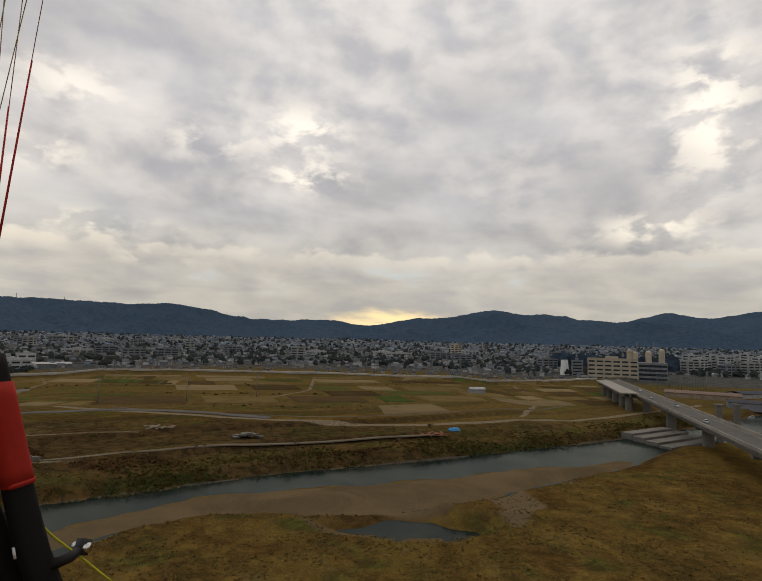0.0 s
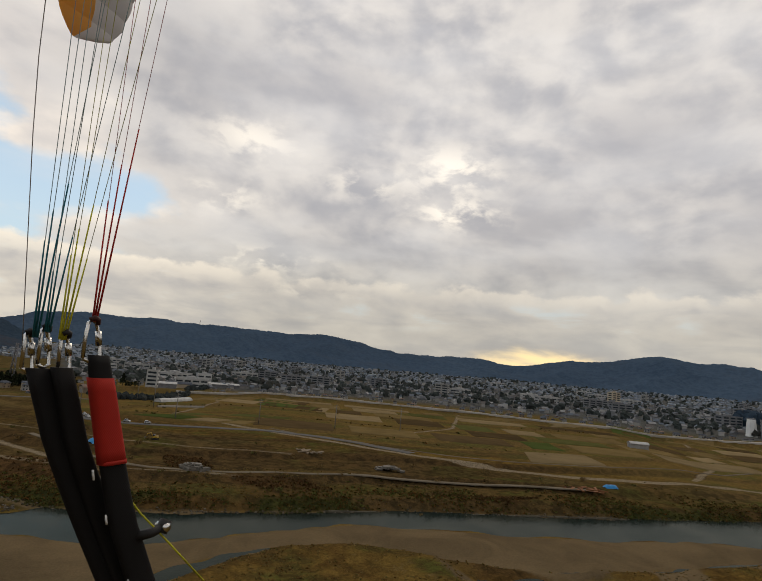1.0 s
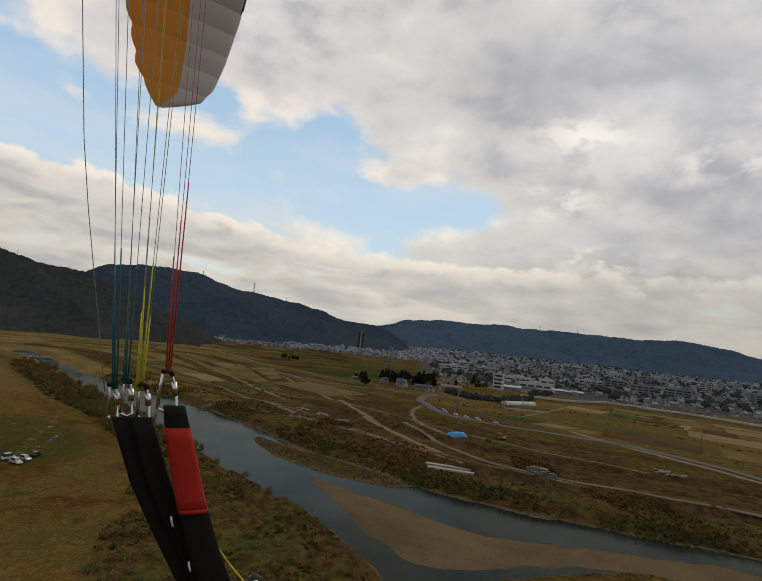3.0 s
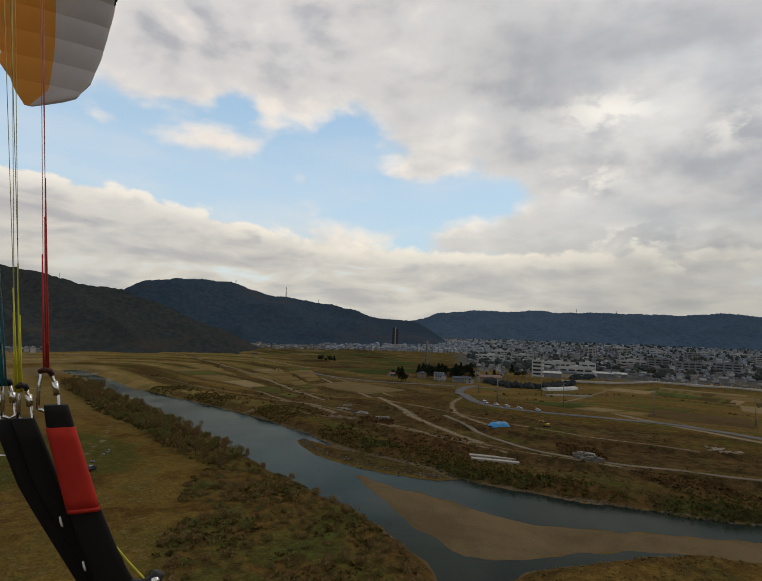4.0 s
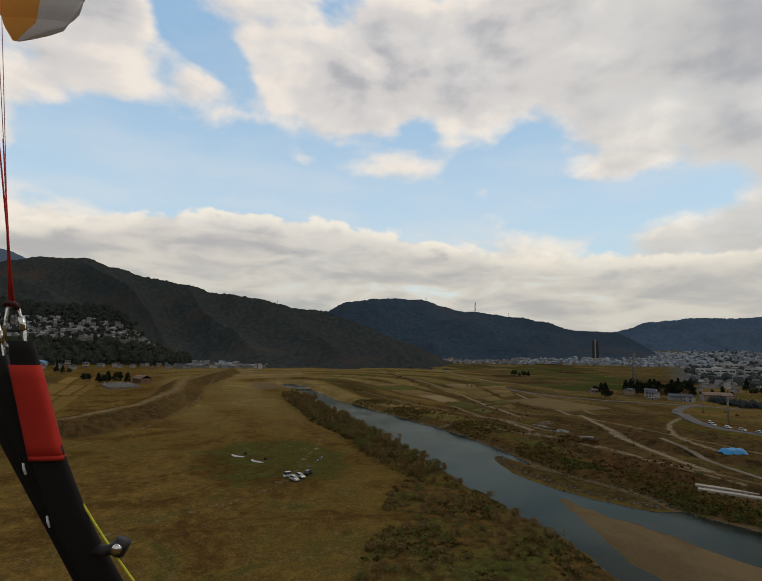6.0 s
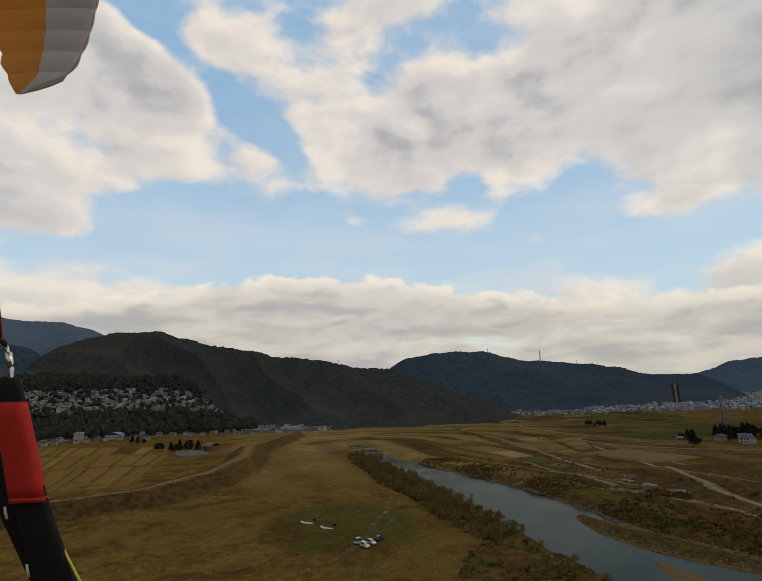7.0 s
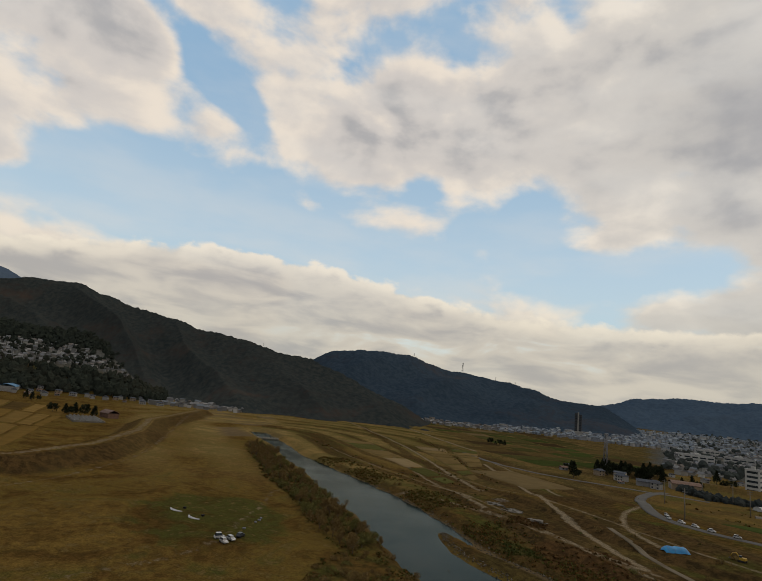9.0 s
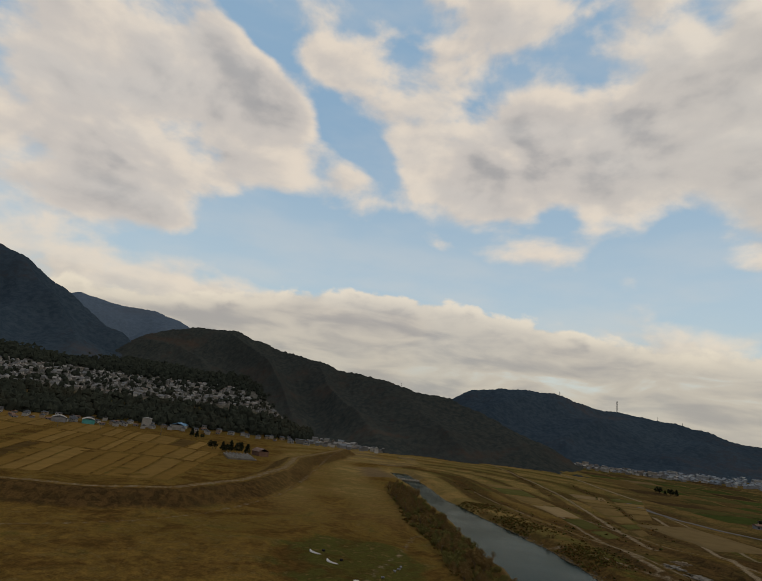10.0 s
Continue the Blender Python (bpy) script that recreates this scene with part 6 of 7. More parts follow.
def laid_wing(label):
    """A paraglider laid out on the grass: a shallow curved roll of cloth."""
    bm = bmesh.new()
    n, rings = 16, []
    for i in range(n):
        s = i / (n - 1) * 2 - 1
        wdt, h = 0.6 * (1 - 0.7 * s * s) + 0.15, 0.32 * (1 - 0.6 * s * s)
        c = Vector((s * 2.6, -1.0 * (1 - s * s), 0))
        rings.append([bm.verts.new(c + Vector((0.06 * math.sin(5 * i), y * wdt, max(0, z * h)))) for y, z in ((-0.6, 0), (-0.4, 0.7), (0, 1.0), (0.35, 0.65), (0.6, 0))])
    for a, b in zip(rings, rings[1:]):
        for k in range(4):
            f = bm.faces.new((a[k], a[k + 1], b[k + 1], b[k]))
            f.smooth = True
    g = new("laid_out_paraglider")
    tagged(g, label, "paraglider", group="paragliders laid on the grass")
    part("canopy", bm, WHITE_CLOTH, g)
    part("harness", box(-0.35, 2.2, 0, 0.35, 2.9, 0.5, 0.12), BLACK_WEB, g, "dark harness bundle")
    return g


stand(laid_wing("white paraglider spread out on green grass"), -155, -1.6, 40)
stand(laid_wing("white paraglider laid in a curve on grass"), -148, 3.6, 35)


def gear_bag():
    """A packed rucksack lying on the grass."""
    g = new("gear_bag")
    tagged(g, "grey packed gear bag on the grass by the track", "bag", group="gear bags by the track")
    part("sack", box(-0.42, -0.26, 0, 0.42, 0.26, 0.42, 0.14), WALL_GREY, g)
    for sy in (-1, 1):
        part("strap", tube([(-0.3, sy * 0.12, 0.36), (-0.05, sy * 0.15, 0.47), (0.28, sy * 0.12, 0.36)], 0.025, 5), BLACK_WEB, g)
    return g


bag = stand(gear_bag(), -146.0, 19.5, 20)
for x, y, turn in ((-148.2, 20.6, 70), (-150.4, 21.2, 10), (-139.0, 16.4, 80)):
    copy_thing(bag, pose(x, y, land_at(x, y), 0, 0, turn))


def heap(name, x, y, size, n, mat, label, seed, category="heap", flatness=0.3, kind=""):
    """A pile of boards, sheets or rubble as one thing."""
    r = random.Random(seed)
    g = new(name)
    tagged(g, label, category)
    g.matrix_basis = pose(x, y, land_at(x, y))
    piece = "board" if category == "timber" else "chunk"
    shapes = []
    for _ in range(4):
        w, l, h = r.uniform(0.3, 1.0) * size * 0.30, r.uniform(0.5, 1.2) * size * 0.36, r.uniform(0.3, 1) * flatness
        if piece == "board":
            w *= 0.3
        bm = box(-w, -l, 0, w, l, h, 0.03)
        for v in bm.verts:
            v.co += Vector((r.uniform(-.1, .1), r.uniform(-.12, .12), r.uniform(-.05, .05)))
        shapes.append(part(piece, bm, mat, g))
    for k in range(n):
        ob = shapes[k] if k < 4 else link_part(piece, shapes[k % 4].data, g)
        a, d = r.uniform(0, 6.28), size * math.sqrt(r.random())
        ob.matrix_basis = pose(math.cos(a) * d, math.sin(a) * d * 0.6, (1 - d / size) * flatness * 1.5 - 0.1, r.uniform(-9, 9), r.uniform(-9, 9), r.uniform(0, 180))
    return g


def tarp_cover():
    bm = bmesh.new()
    us, vs = np.linspace(-1, 1, 15), np.linspace(-1, 1, 9)
    grid = [[bm.verts.new((u * 5.2, v * 1.9, max(0.0, 1.7 * (1 - abs(v) ** 2.4) * (1 - abs(u) ** 8 * 0.7) + 0.12 * math.sin(u * 9 + v * 3)))) for v in vs] for u in us]
    for a, b in zip(grid, grid[1:]):
        for k in range(len(vs) - 1):
            bm.faces.new((a[k], b[k], b[k + 1], a[k + 1])).smooth = True
    g = new("covered_stack")
    tagged(g, "long stack under a bright blue tarpaulin", "tarpaulin")
    part("cover", bm, TARP_BLUE, g)
    for x in (-3.6, -1.2, 1.2, 3.6):
        part("rope", tube([(x, -1.95, 0.05), (x, -1.5, 1.05), (x, 0, 1.84), (x, 1.5, 1.05), (x, 1.95, 0.05)], 0.03, 5), TIMBER, g)
    return g


stand(tarp_cover(), -124.5, 135.5, 84).scale = (0.74, 0.8, 0.9)
small = stand(tarp_cover(), 26, 186, 30)
small.scale = (0.42, 0.6, 0.6)
tagged(small, "small blue tarpaulin on the works ground")
for k, (x, y) in enumerate(((-101, 108), (-98.2, 106.0))):
    ob = new("concrete_slab", bpy.data.meshes.new("concrete_slab"))
    bm = box(-6.2, -0.9, -0.2, 6.2, 0.9, 0.35, 0.04)
    bm.to_mesh(ob.data)
    bm.free()
    ob.data.materials.append(CONCRETE)
    stand(tagged(ob, "long pale concrete slab lying on the bank", "slab", group="slabs on the bank"), x, y, 40, 0.1)
heap("rubble_heap", -85, 127, 4.0, 26, CONCRETE_OLD, "heap of broken pale concrete", 1, flatness=0.8)
heap("rubble_heap", -186, 111, 3.6, 16, CONCRETE_OLD, "scattered white sheets and rubble", 2)
heap("rubble_heap", -176, 113, 4.2, 20, CONCRETE_OLD, "scattered pale rubble and sheets", 3)
heap("rubble_heap", -160, 113, 4.0, 20, CONCRETE_OLD, "heap of pale concrete rubble", 4)
heap("timber_pile", -194, 118, 4.0, 18, TIMBER, "pile of dark weathered timber", 5, "timber")
heap("rubble_heap", -40, 163, 4.0, 22, CONCRETE_OLD, "round heap of grey rubble", 6, flatness=0.7)
heap("timber_pile", -70, 168, 4.6, 20, TIMBER, "pile of weathered timber", 7, "timber")
heap("timber_pile", 18, 180, 6.0, 24, worn("rusty_timber", (0.24, 0.10, 0.04), None, 0.9, 0.9), "long pile of rust-brown timber", 8, "timber")


def tunnel(length):
    bm = bmesh.new()
    prof = [(2.6 * math.cos(a), 2.0 * math.sin(a)) for a in np.linspace(0, math.pi, 9)]
    xs = np.linspace(-length / 2, length / 2, 12)
    rings = [[bm.verts.new((x, y, z)) for y, z in prof] for x in xs]
    for a, b in zip(rings, rings[1:]):
        for k in range(8):
            bm.faces.new((a[k], a[k + 1], b[k + 1], b[k])).smooth = True
    bm.faces.new(rings[0]), bm.faces.new(rings[-1][::-1])
    g = new("plastic_tunnel")
    tagged(g, "low white plastic growing tunnel in a field", "greenhouse")
    part("cover", bm, SHEET_WHITE, g)
    part("hoop", tube([(-length / 2 - 0.05, y * 1.02, z * 1.02) for y, z in prof], 0.06, 5), LATTICE, g)
    return g


stand(tunnel(28), -203, 274, 88)


def burial_ground(x, y, turn):
    """A walled plot of upright grave slabs in rows."""
    g = new("burial_ground")
    tagged(g, "small walled burial ground with rows of grey stones", "burial ground")
    g.matrix_basis = pose(x, y, land_at(x, y), 0, 0, turn)
    part("plot", box(-17, -9, -1.5, 17, 9, 0.25, 0.05), PACKED, g, "pale gravel plot")
    for x0, y0, x1, y1 in ((-17.4, -9.4, 17.4, -9.0), (-17.4, 9.0, 17.4, 9.4), (-17.4, -9, -17.0, 9), (17.0, -9, 17.4, 9)):
        part("wall", box(x0, y0, -1.5, x1, y1, 0.9, 0.05), CONCRETE_OLD, g, "low grey wall")
    r = random.Random(81)
    slab = joined(box(-0.65, -0.65, 0.2, 0.65, 0.65, 0.7, 0.05), box(-0.35, -0.3, 0.6, 0.35, 0.3, 1.9, 0.05))
    first = part("grave_slab", slab, SLAB_GREY, g)
    first.location = (-15.2, -7.4, 0)
    for i in range(14):
        for k in range(7):
            if (i or k) and r.random() < 0.85:
                link_part("grave_slab", first.data, g).matrix_basis = pose(-15.2 + 2.35 * i, -7.4 + 2.45 * k, 0, 0, 0, r.uniform(-4, 4))
    return g


SLAB_GREY = worn("grey_granite", (0.24, 0.24, 0.235), (0.15, 0.15, 0.148), 1.2, 0.7)
burial_ground(-392, -84, 22)


def digger():
    g = new("excavator")
    tagged(g, "yellow tracked excavator on bare earth", "excavator")
    for sy in (-1, 1):
        part("track", box(-1.6, sy * 1.1 - 0.3, 0, 1.6, sy * 1.1 + 0.3, 0.8, 0.2), TYRE, g)
    part("house", box(-1.5, -1.2, 0.9, 1.1, 1.2, 2.0, 0.12), YELLOW_PAINT, g)
    part("cab", box(-0.1, 0.2, 2.0, 1.1, 1.2, 2.9, 0.1), PANE, g, "dark glazed cab")
    part("boom", tube([(1.0, -0.2, 1.6), (2.6, -0.2, 3.4), (4.3, -0.2, 2.9)], [0.28, 0.26, 0.2], 6), YELLOW_PAINT, g)
    part("arm", tube([(4.3, -0.2, 2.9), (5.2, -0.2, 1.2)], [0.2, 0.16], 6), YELLOW_PAINT, g)
    part("bucket", box(4.8, -0.7, 0.3, 5.6, 0.3, 1.2, 0.15), LATTICE, g)
    return g


stand(digger(), -117, 151, 200).scale = (0.6, 0.6, 0.6)


# ---- trees, shrubs and woods ----
LEAF_BROWN, LEAF_OLIVE = forest_material("bare_brown_twigs", (0.225, 0.150, 0.060), (0.140, 0.095, 0.040), (0.23, 0.125, 0.048), 1.0), forest_material("olive_leaves", (0.165, 0.152, 0.050), (0.100, 0.095, 0.033), (0.19, 0.130, 0.046), 1.0)
LEAF_DARK = forest_material("dark_conifer_needles", (0.034, 0.040, 0.022), (0.019, 0.024, 0.014), (0.05, 0.04, 0.02), 1.0)
BARK = worn("grey_brown_bark", (0.12, 0.095, 0.07), None, 3, 0.9)


def leafy(rad, height, base, n, leaf, seed, lobes=7, cone=False):
    """Many small leaf faces in uneven clumps."""
    r = np.random.default_rng(seed)
    bm = bmesh.new()
    if cone:
        z = base + (height - base) * r.random(n) ** 1.25
        rr = rad * (1.02 - (z - base) / (height - base)) * np.sqrt(r.uniform(0.25, 1, n))
        a = r.uniform(0, 2 * math.pi, n)
        pts = np.stack([rr * np.cos(a), rr * np.sin(a), z], -1)
    else:
        c = np.stack([r.normal(0, rad * 0.45, lobes), r.normal(0, rad * 0.45, lobes), r.uniform(base + rad * 0.25, height - rad * 0.25, lobes)], -1)
        k = r.integers(0, lobes, n)
        d = r.normal(0, 1, (n, 3))
        d /= np.linalg.norm(d, axis=1)[:, None]
        pts = c[k] + d * (r.uniform(0.3, 1.0, n) ** 0.5 * rad * r.uniform(0.35, 0.62, lobes)[k])[:, None]
    for p in pts:
        s = leaf * r.uniform(0.6, 1.5)
        q = [Vector(v) * s + Vector(p) for v in r.normal(0, 0.7, (3, 3))]
        bm.faces.new([bm.verts.new(v) for v in q])
    return bm


def tree(h, rad, mat, label, seed, name="tree", n=1300, leaf=0.21, cone=False):
    g = new(name)
    tagged(g, label, "tree" if name != "shrub" else "shrub")
    r = random.Random(seed)
    bms = [tube([(0, 0, -0.5), (r.uniform(-.2, .2), r.uniform(-.2, .2), h * 0.35), (r.uniform(-.5, .5), r.uniform(-.5, .5), h * 0.85)], [h * 0.03, h * 0.022, h * 0.006], 6)]
    for k in range(5 if not cone else 0):
        a, z = r.uniform(0, 6.28), h * r.uniform(0.2, 0.5)
        bms.append(tube([(0, 0, z), (math.cos(a) * rad * 0.5, math.sin(a) * rad * 0.5, z + h * 0.22), (math.cos(a) * rad * 0.85, math.sin(a) * rad * 0.85, z + h * 0.36)], [h * 0.013, h * 0.009, h * 0.003], 5))
    part("trunk", joined(*bms), BARK, g)
    part("crown", leafy(rad, h, h * (0.12 if name == "shrub" else 0.22), n, leaf, seed, 9, cone), mat, g)
    return g


def sow(kinds, spots, seed, lo=0.75, hi=1.25):
    r = np.random.default_rng(seed)
    used = set()
    for x, y in spots:
        k = int(r.integers(len(kinds)))
        s = r.uniform(lo, hi)
        m = pose(x, y, land_at(x, y) - 0.05, 0, 0, r.uniform(0, 360))
        if k not in used:
            used.add(k)
            ob = kinds[k]
            ob.matrix_basis = m
        else:
            ob = copy_thing(kinds[k], m)
        ob.scale = (s, s, s * r.uniform(0.85, 1.15))


def within(poly, n, gap, seed, keep=None):
    r = np.random.default_rng(seed)
    xs, ys = [p[0] for p in poly], [p[1] for p in poly]
    got, tries = [], 0
    while len(got) < n and tries < 40 * n:
        tries += 1
        x, y = r.uniform(min(xs), max(xs)), r.uniform(min(ys), max(ys))
        if not bool(inside(poly, np.array([x]), np.array([y]))[0]) or (keep and not keep(x, y)):
            continue
        if all((x - a) ** 2 + (y - b) ** 2 > gap * gap for a, b in got):
            got.append((x, y))
    return got


bank_trees = [tree(5.5, 2.6, LEAF_BROWN, "leafless brown willow on the river bank", 1), tree(4.6, 2.4, LEAF_OLIVE, "olive-brown willow on the river bank", 2), tree(6.5, 2.8, LEAF_BROWN, "tall twiggy brown willow on the river bank", 3, n=1600), tree(3.8, 2.4, LEAF_OLIVE, "low olive willow on the river bank", 4)]
sow(bank_trees, within(TREES, 230, 2.6, 31), 32, 0.30, 0.74)
scrub = [tree(1.3, 1.4, LEAF_BROWN, "low brown shrub in rough grass", 11, "shrub", 420, 0.15), tree(1.1, 1.3, LEAF_OLIVE, "low olive shrub in rough grass", 12, "shrub", 420, 0.15), tree(1.9, 1.7, LEAF_BROWN, "dense brown bramble shrub", 13, "shrub", 480, 0.17)]
sow(scrub, within(THICKET, 190, 2.0, 33) + within(WASTE, 60, 6.0, 34) + [(-119, 65), (-117.5, 66.5), (-121, 67), (-150.5, 87), (-222, 84), (-221, 82), (-40, 164), (-38, 162)], 35, 0.35, 0.85)
firs = [tree(11, 3.4, LEAF_DARK, "dark cedar in a small grove", 21, "cedar", 420, 0.8, True), tree(9, 3.6, LEAF_DARK, "dark broadleaf tree in a small grove", 22, "tree", 420, 0.8)]
sow(firs, [polar(b, r_) for b, r_ in zip(np.random.default_rng(41).uniform(45.2, 51.2, 70), np.random.default_rng(42).uniform(425, 475, 70))] + [polar(b, r_) for b, r_ in ((44.6, 420), (44.0, 428), (43.2, 430), (42.6, 424), (53.4, 412), (53.9, 418), (52.6, 380), (53.0, 372), (40.2, 440), (40.8, 452), (41.4, 446), (60.4, 600), (60.9, 606), (61.3, 604), (61.8, 610))]
    + [polar(b, r_) for b, r_ in ((101.5, 425), (102.4, 430), (103.2, 436), (104, 442), (105, 446), (103.6, 428), (106.5, 560), (107, 556), (107.5, 562))], 43, 0.42, 0.85)


def woods(name, spots, size, mat, label, seed, tall=1.0):
    """Far treetops as rough clumps, in one mesh."""
    r = np.random.default_rng(seed)
    base = np.array([(math.cos(a) * math.cos(e), math.sin(a) * math.cos(e), math.sin(e)) for e, ring in ((-0.4, 6), (0.25, 7), (0.85, 5)) for a in np.arange(ring) * 2 * math.pi / ring + e] + [(0, 0, 1.0)])
    counts, starts, faces = (6, 7, 5), (0, 6, 13), []
    for q in range(2):
        n0, n1, s0, s1 = counts[q], counts[q + 1], starts[q], starts[q + 1]
        for k in range(max(n0, n1)):
            a0, a1, b0, b1 = s0 + int(k * n0 / max(n0, n1)), s0 + int((k + 1) * n0 / max(n0, n1)) % n0, s1 + int(k * n1 / max(n0, n1)), s1 + int((k + 1) * n1 / max(n0, n1)) % n1
            if a0 != a1:
                faces.append((a0, a1, b0))
            if b0 != b1:
                faces.append((a1, b1, b0))
    for k in range(5):
        faces.append((13 + k, 13 + (k + 1) % 5, 18))
    verts, all_faces = [], []
    for i, (x, y, z) in enumerate(spots):
        s = size * r.uniform(0.6, 1.3)
        p = base * (1 + r.normal(0, 0.20, (len(base), 1))) * np.array([s, s, s * tall * r.uniform(0.8, 1.4)]) + (x, y, z)
        verts.append(p)
        all_faces += [tuple(19 * i + v for v in f) for f in faces]
    me = mesh_from(name, np.concatenate(verts), all_faces, mat)
    return tagged(new(name, me), label, "woods", kind="stuff")


r_ = np.random.default_rng(51)
belt_spots = []
while len(belt_spots) < 1300:
    b, rr = r_.uniform(96, 139), r_.uniform(665, 800)
    x, y = polar(b, rr)
    belt_spots.append((x, y, 3.0))
woods("hillside_woods", on_land(belt_spots), 4.4, FOREST_BELT, "dark belt of trees below the hillside town", 52, 1.3)
def tufts(name, spots, size, mat, label, seed):
    """Loose clumps of leaf blades, in one mesh."""
    r = np.random.default_rng(seed)
    n, k = len(spots), 9
    foot = np.repeat(np.array(spots, float), k, axis=0)
    s = np.repeat(size * r.uniform(0.5, 1.5, n), k)[:, None]
    foot[:, :2] += r.normal(0, 0.55, (n * k, 2)) * s
    lean = np.column_stack([r.normal(0, 0.6, (n * k, 2)), r.uniform(0.5, 1.3, n * k)]) * s
    side = np.column_stack([r.normal(0, 0.45, (n * k, 2)), r.normal(0, 0.1, n * k)]) * s
    verts = np.stack([foot - side, foot + side, foot + lean], 1).reshape(-1, 3)
    faces = np.arange(len(verts)).reshape(-1, 3)
    return tagged(new(name, mesh_from(name, verts.tolist(), faces.tolist(), mat)), label, "grass", kind="stuff")


BRAMBLES = town_material("bramble_leaves", [(0.130, 0.082, 0.028), (0.085, 0.054, 0.019), (0.082, 0.084, 0.023), (0.135, 0.064, 0.022), (0.060, 0.060, 0.019), (0.062, 0.076, 0.020)])
DRY_BLADES = town_material("dry_grass_blades", [(0.210, 0.145, 0.050), (0.170, 0.112, 0.040), (0.130, 0.122, 0.042), (0.190, 0.104, 0.038), (0.130, 0.092, 0.034)])
# rough growth: low clumps along the far bank and tussocks over the near plain
fx, fy = np.array(FAR_BANK).T
bank_growth = []
while len(bank_growth) < 5200:
    x = r_.uniform(-300, 150)
    y = np.interp(x, fx, fy) + abs(r_.normal(0, 1)) * 9 + 1.5
    if ripple(x, y, 13, 2.0) + r_.normal(0, 0.3) > -0.1:
        bank_growth.append((x, y, 0.1))
gx_, gy_ = r_.uniform(-345, -35, 19000), r_.uniform(8, 58, 19000)
dense = (np.minimum(signed(THICKET, gx_, gy_), signed(TREES, gx_, gy_)) < 0.8) & (signed(RIVER, gx_, gy_) > 1.0) & (ripple(gx_, gy_, 7, 1.5) + 0.6 * ripple(gx_, gy_, 2.7, 4.0) > 0.05)
tufts("thicket_brambles", on_land(np.column_stack([gx_, gy_, 0 * gx_])[dense]), 0.30, BRAMBLES, "dense brown and olive brambles between the field and the river", 65)
tufts("bank_brambles", on_land(bank_growth), 0.34, BRAMBLES, "rough brown brambles and grass along the river bank", 61)
STONES = town_material("bank_stones", [(0.105, 0.090, 0.070), (0.070, 0.060, 0.046), (0.140, 0.125, 0.100), (0.055, 0.048, 0.036)])
stones = []
while len(stones) < 1700:
    x = r_.uniform(-260, 110)
    y = np.interp(x, fx, fy) + r_.normal(0.6, 0.8)
    stones.append((x, y, 0.05))
edge_of_spit = rounded(ISLE[:6], 3)
for (ax, ay), (bx, by) in zip(edge_of_spit, edge_of_spit[1:]):
    for f in r_.random(7):
        stones.append((ax + (bx - ax) * f + r_.normal(0, 0.7), ay + (by - ay) * f + r_.normal(0, 0.7), 0.05))
woods("bank_stones", on_land(stones), 0.21, STONES, "rough grey stones lining the water's edge", 63, 0.7)
RUSTY = town_material("rusty_bramble_leaves", [(0.098, 0.054, 0.022), (0.078, 0.042, 0.018), (0.070, 0.044, 0.019), (0.092, 0.064, 0.026)])
FRESH = town_material("green_bank_leaves", [(0.062, 0.070, 0.021), (0.047, 0.056, 0.017), (0.074, 0.066, 0.022)])
for kind, mat, size, label in (("rust", RUSTY, 0.42, "rust-brown brambles on the works ground"), ("green", FRESH, 0.34, "green grass and weeds on the bank")):
    spots = [q for corners, k in PLOTS if k == kind for q in within(corners, 130, 0.7, 71)]
    tufts("weeds" if kind == "green" else "rusty_brambles", on_land([(x, y, 0.0) for x, y in spots]), size, mat, label, 72)
plain = []
while len(plain) < 16000:
    b, rr = r_.uniform(-42, 50), 58 + 100 * r_.random() ** 1.2
    x, y = polar(b, rr)
    if ripple(x, y, 9, 5.0) + 0.7 * ripple(x, y, 3.1, 6.0) + r_.normal(0, 0.35) > 0.0:
        plain.append((x, y))
px_, py_ = np.array(plain).T
dry_land = (signed(RIVER, px_, py_) > 2) & (signed(POND, px_, py_) > 1.5)
tufts("grass_tufts", on_land([(x, y, -0.05) for (x, y), ok in zip(plain, dry_land) if ok]), 0.17, DRY_BLADES, "tufts of dry brown and olive grass over the plain", 62)
slope_trees = []
while len(slope_trees) < 620:
    b, rr = r_.uniform(98, 140), r_.uniform(800, 980)
    x, y = polar(b, rr)
    slope_trees.append((x, y, 2))
upper = []
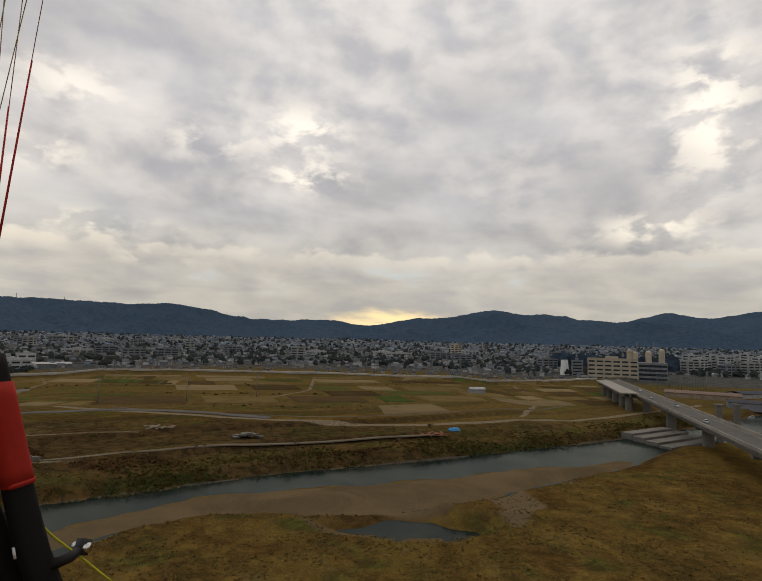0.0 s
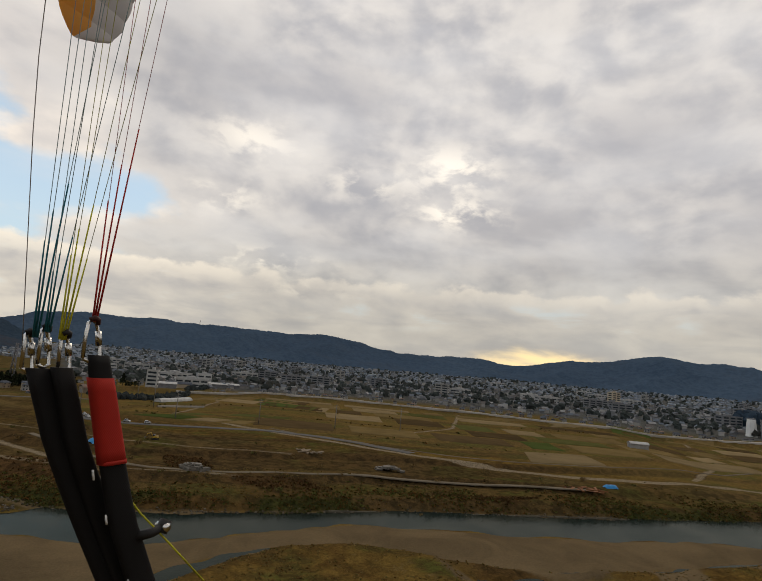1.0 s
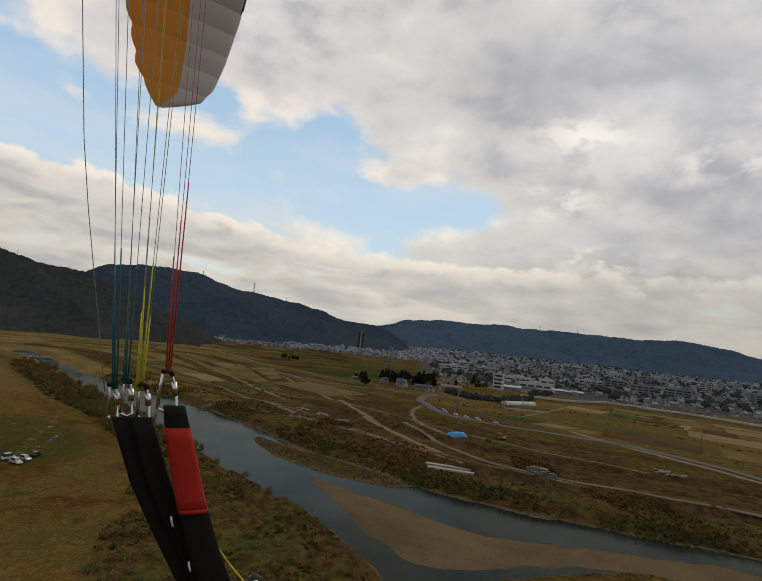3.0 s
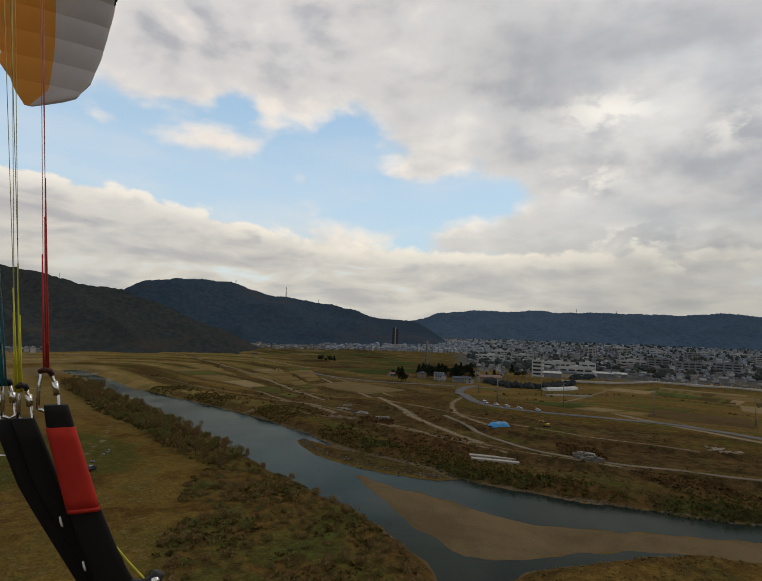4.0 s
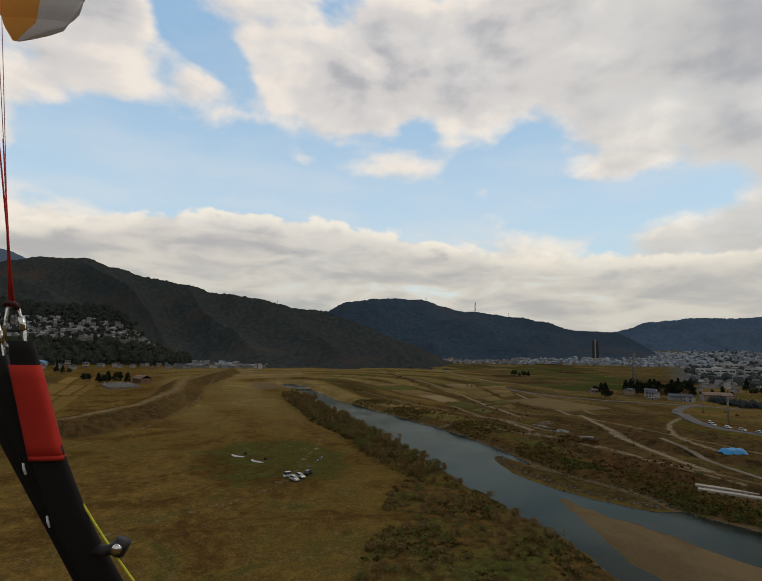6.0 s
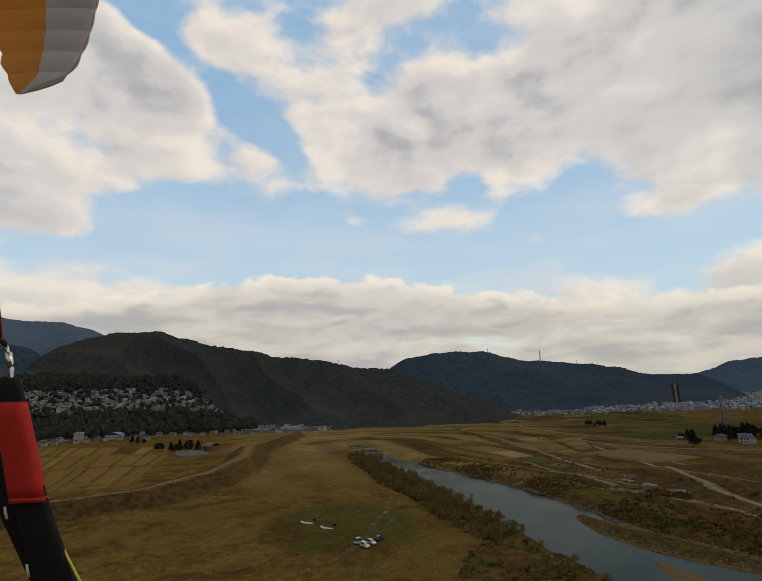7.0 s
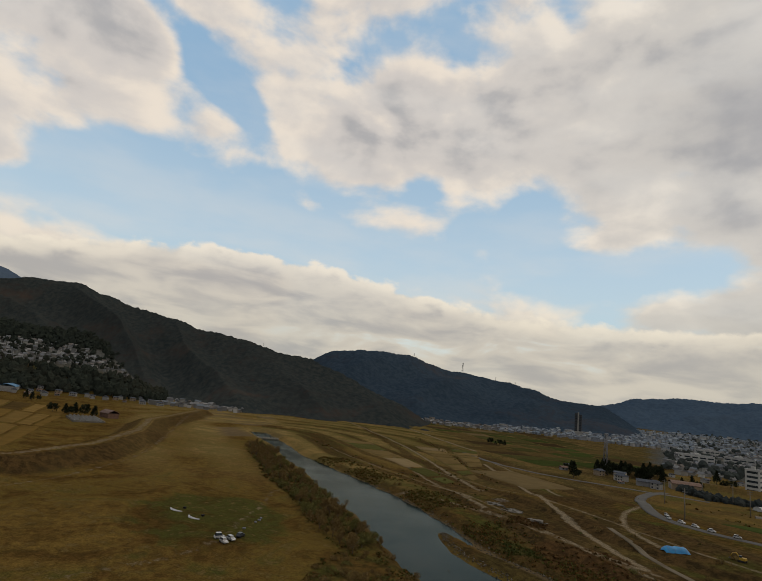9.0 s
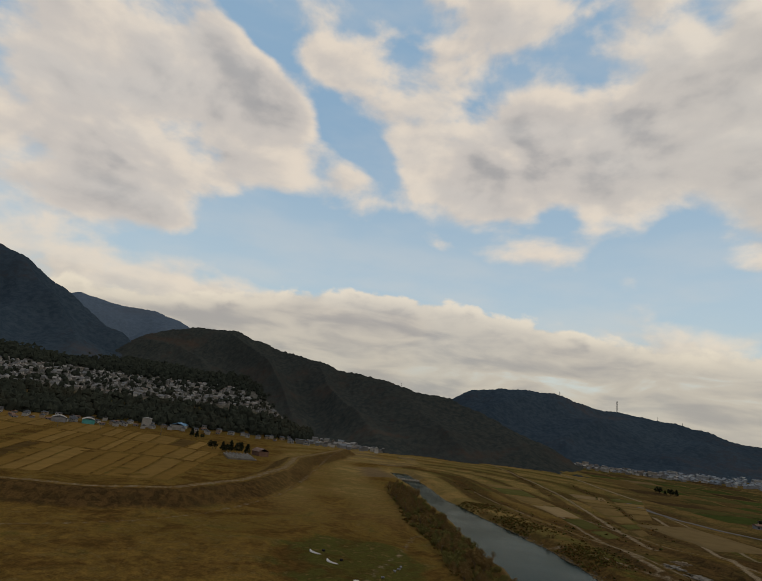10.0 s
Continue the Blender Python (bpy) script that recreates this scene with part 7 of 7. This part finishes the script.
while len(upper) < 3600:
    b, rr = r_.uniform(97, 142), r_.uniform(940, 1210)
    x, y = polar(b, rr)
    if rr > 962 + 14 * math.sin(b * 1.7) + 9 * math.sin(b * 4.3):
        upper.append((x, y, 2))
woods("upper_woods", on_land(upper), 4.6, FOREST_BELT, "dark woods on the slope above the hillside houses", 57, 1.1)
woods("slope_trees", on_land(slope_trees), 3.6, FOREST_BELT, "dark garden trees between hillside houses", 56, 1.1)
field_bushes = []
for line, half in STRIPS:
    for (ax, ay), (bx, by) in zip(line, line[1:]):
        for f in r_.random(max(1, int(math.dist((ax, ay), (bx, by)) / 4.0))):
            if ripple(ax, ay, 40, 3.0) > -0.3:
                field_bushes.append((ax + (bx - ax) * f + r_.normal(0, half * 0.8), ay + (by - ay) * f + r_.normal(0, half * 0.8), 0.2))
tufts("field_scrub", on_land([(x, y, 0.0) for x, y, _ in field_bushes]), 0.55, BRAMBLES, "rough brown scrub along the field embankments", 58)
hedge = []
hp = np.array([(-300, 306), (-283, 292), (-262, 282), (-243, 279), (-231, 292), (-240, 330), (-266, 384), (-310, 470)], float)
for x, y in eased(hp.tolist(), 150):
    for _ in range(2):
        xx, yy = x + r_.normal(0, 1.6), y + r_.normal(0, 1.6)
        hedge.append((xx, yy, 1.0))
woods("hedge", on_land(hedge), 2.0, FOREST_NEAR, "long dark hedge below the factory", 53, 1.0)
CITY_GREEN = forest_material("dusty_garden_trees", (0.056, 0.064, 0.058), (0.038, 0.045, 0.044), (0.080, 0.062, 0.048), 0.05)
city_trees = []
while len(city_trees) < 2400:
    b, rr = r_.uniform(-42, 46), r_.uniform(560, 2000)
    x, y = polar(b, rr)
    if beyond_levee(x, y, b, rr):
        city_trees.append((x, y, 3))
woods("city_trees", on_land(city_trees), 3.6, CITY_GREEN, "dark trees among the city houses", 54, 1.0)
knoll = [(*polar(b, q), 0) for b, q in zip(r_.uniform(-29, -18, 160), r_.uniform(700, 790, 160))]
woods("park_woods", [(x, y, land_at(x, y) + 7) for x, y, _ in knoll], 7.0, FOREST_MID, "dark wooded park behind the hospital", 55, 1.3)
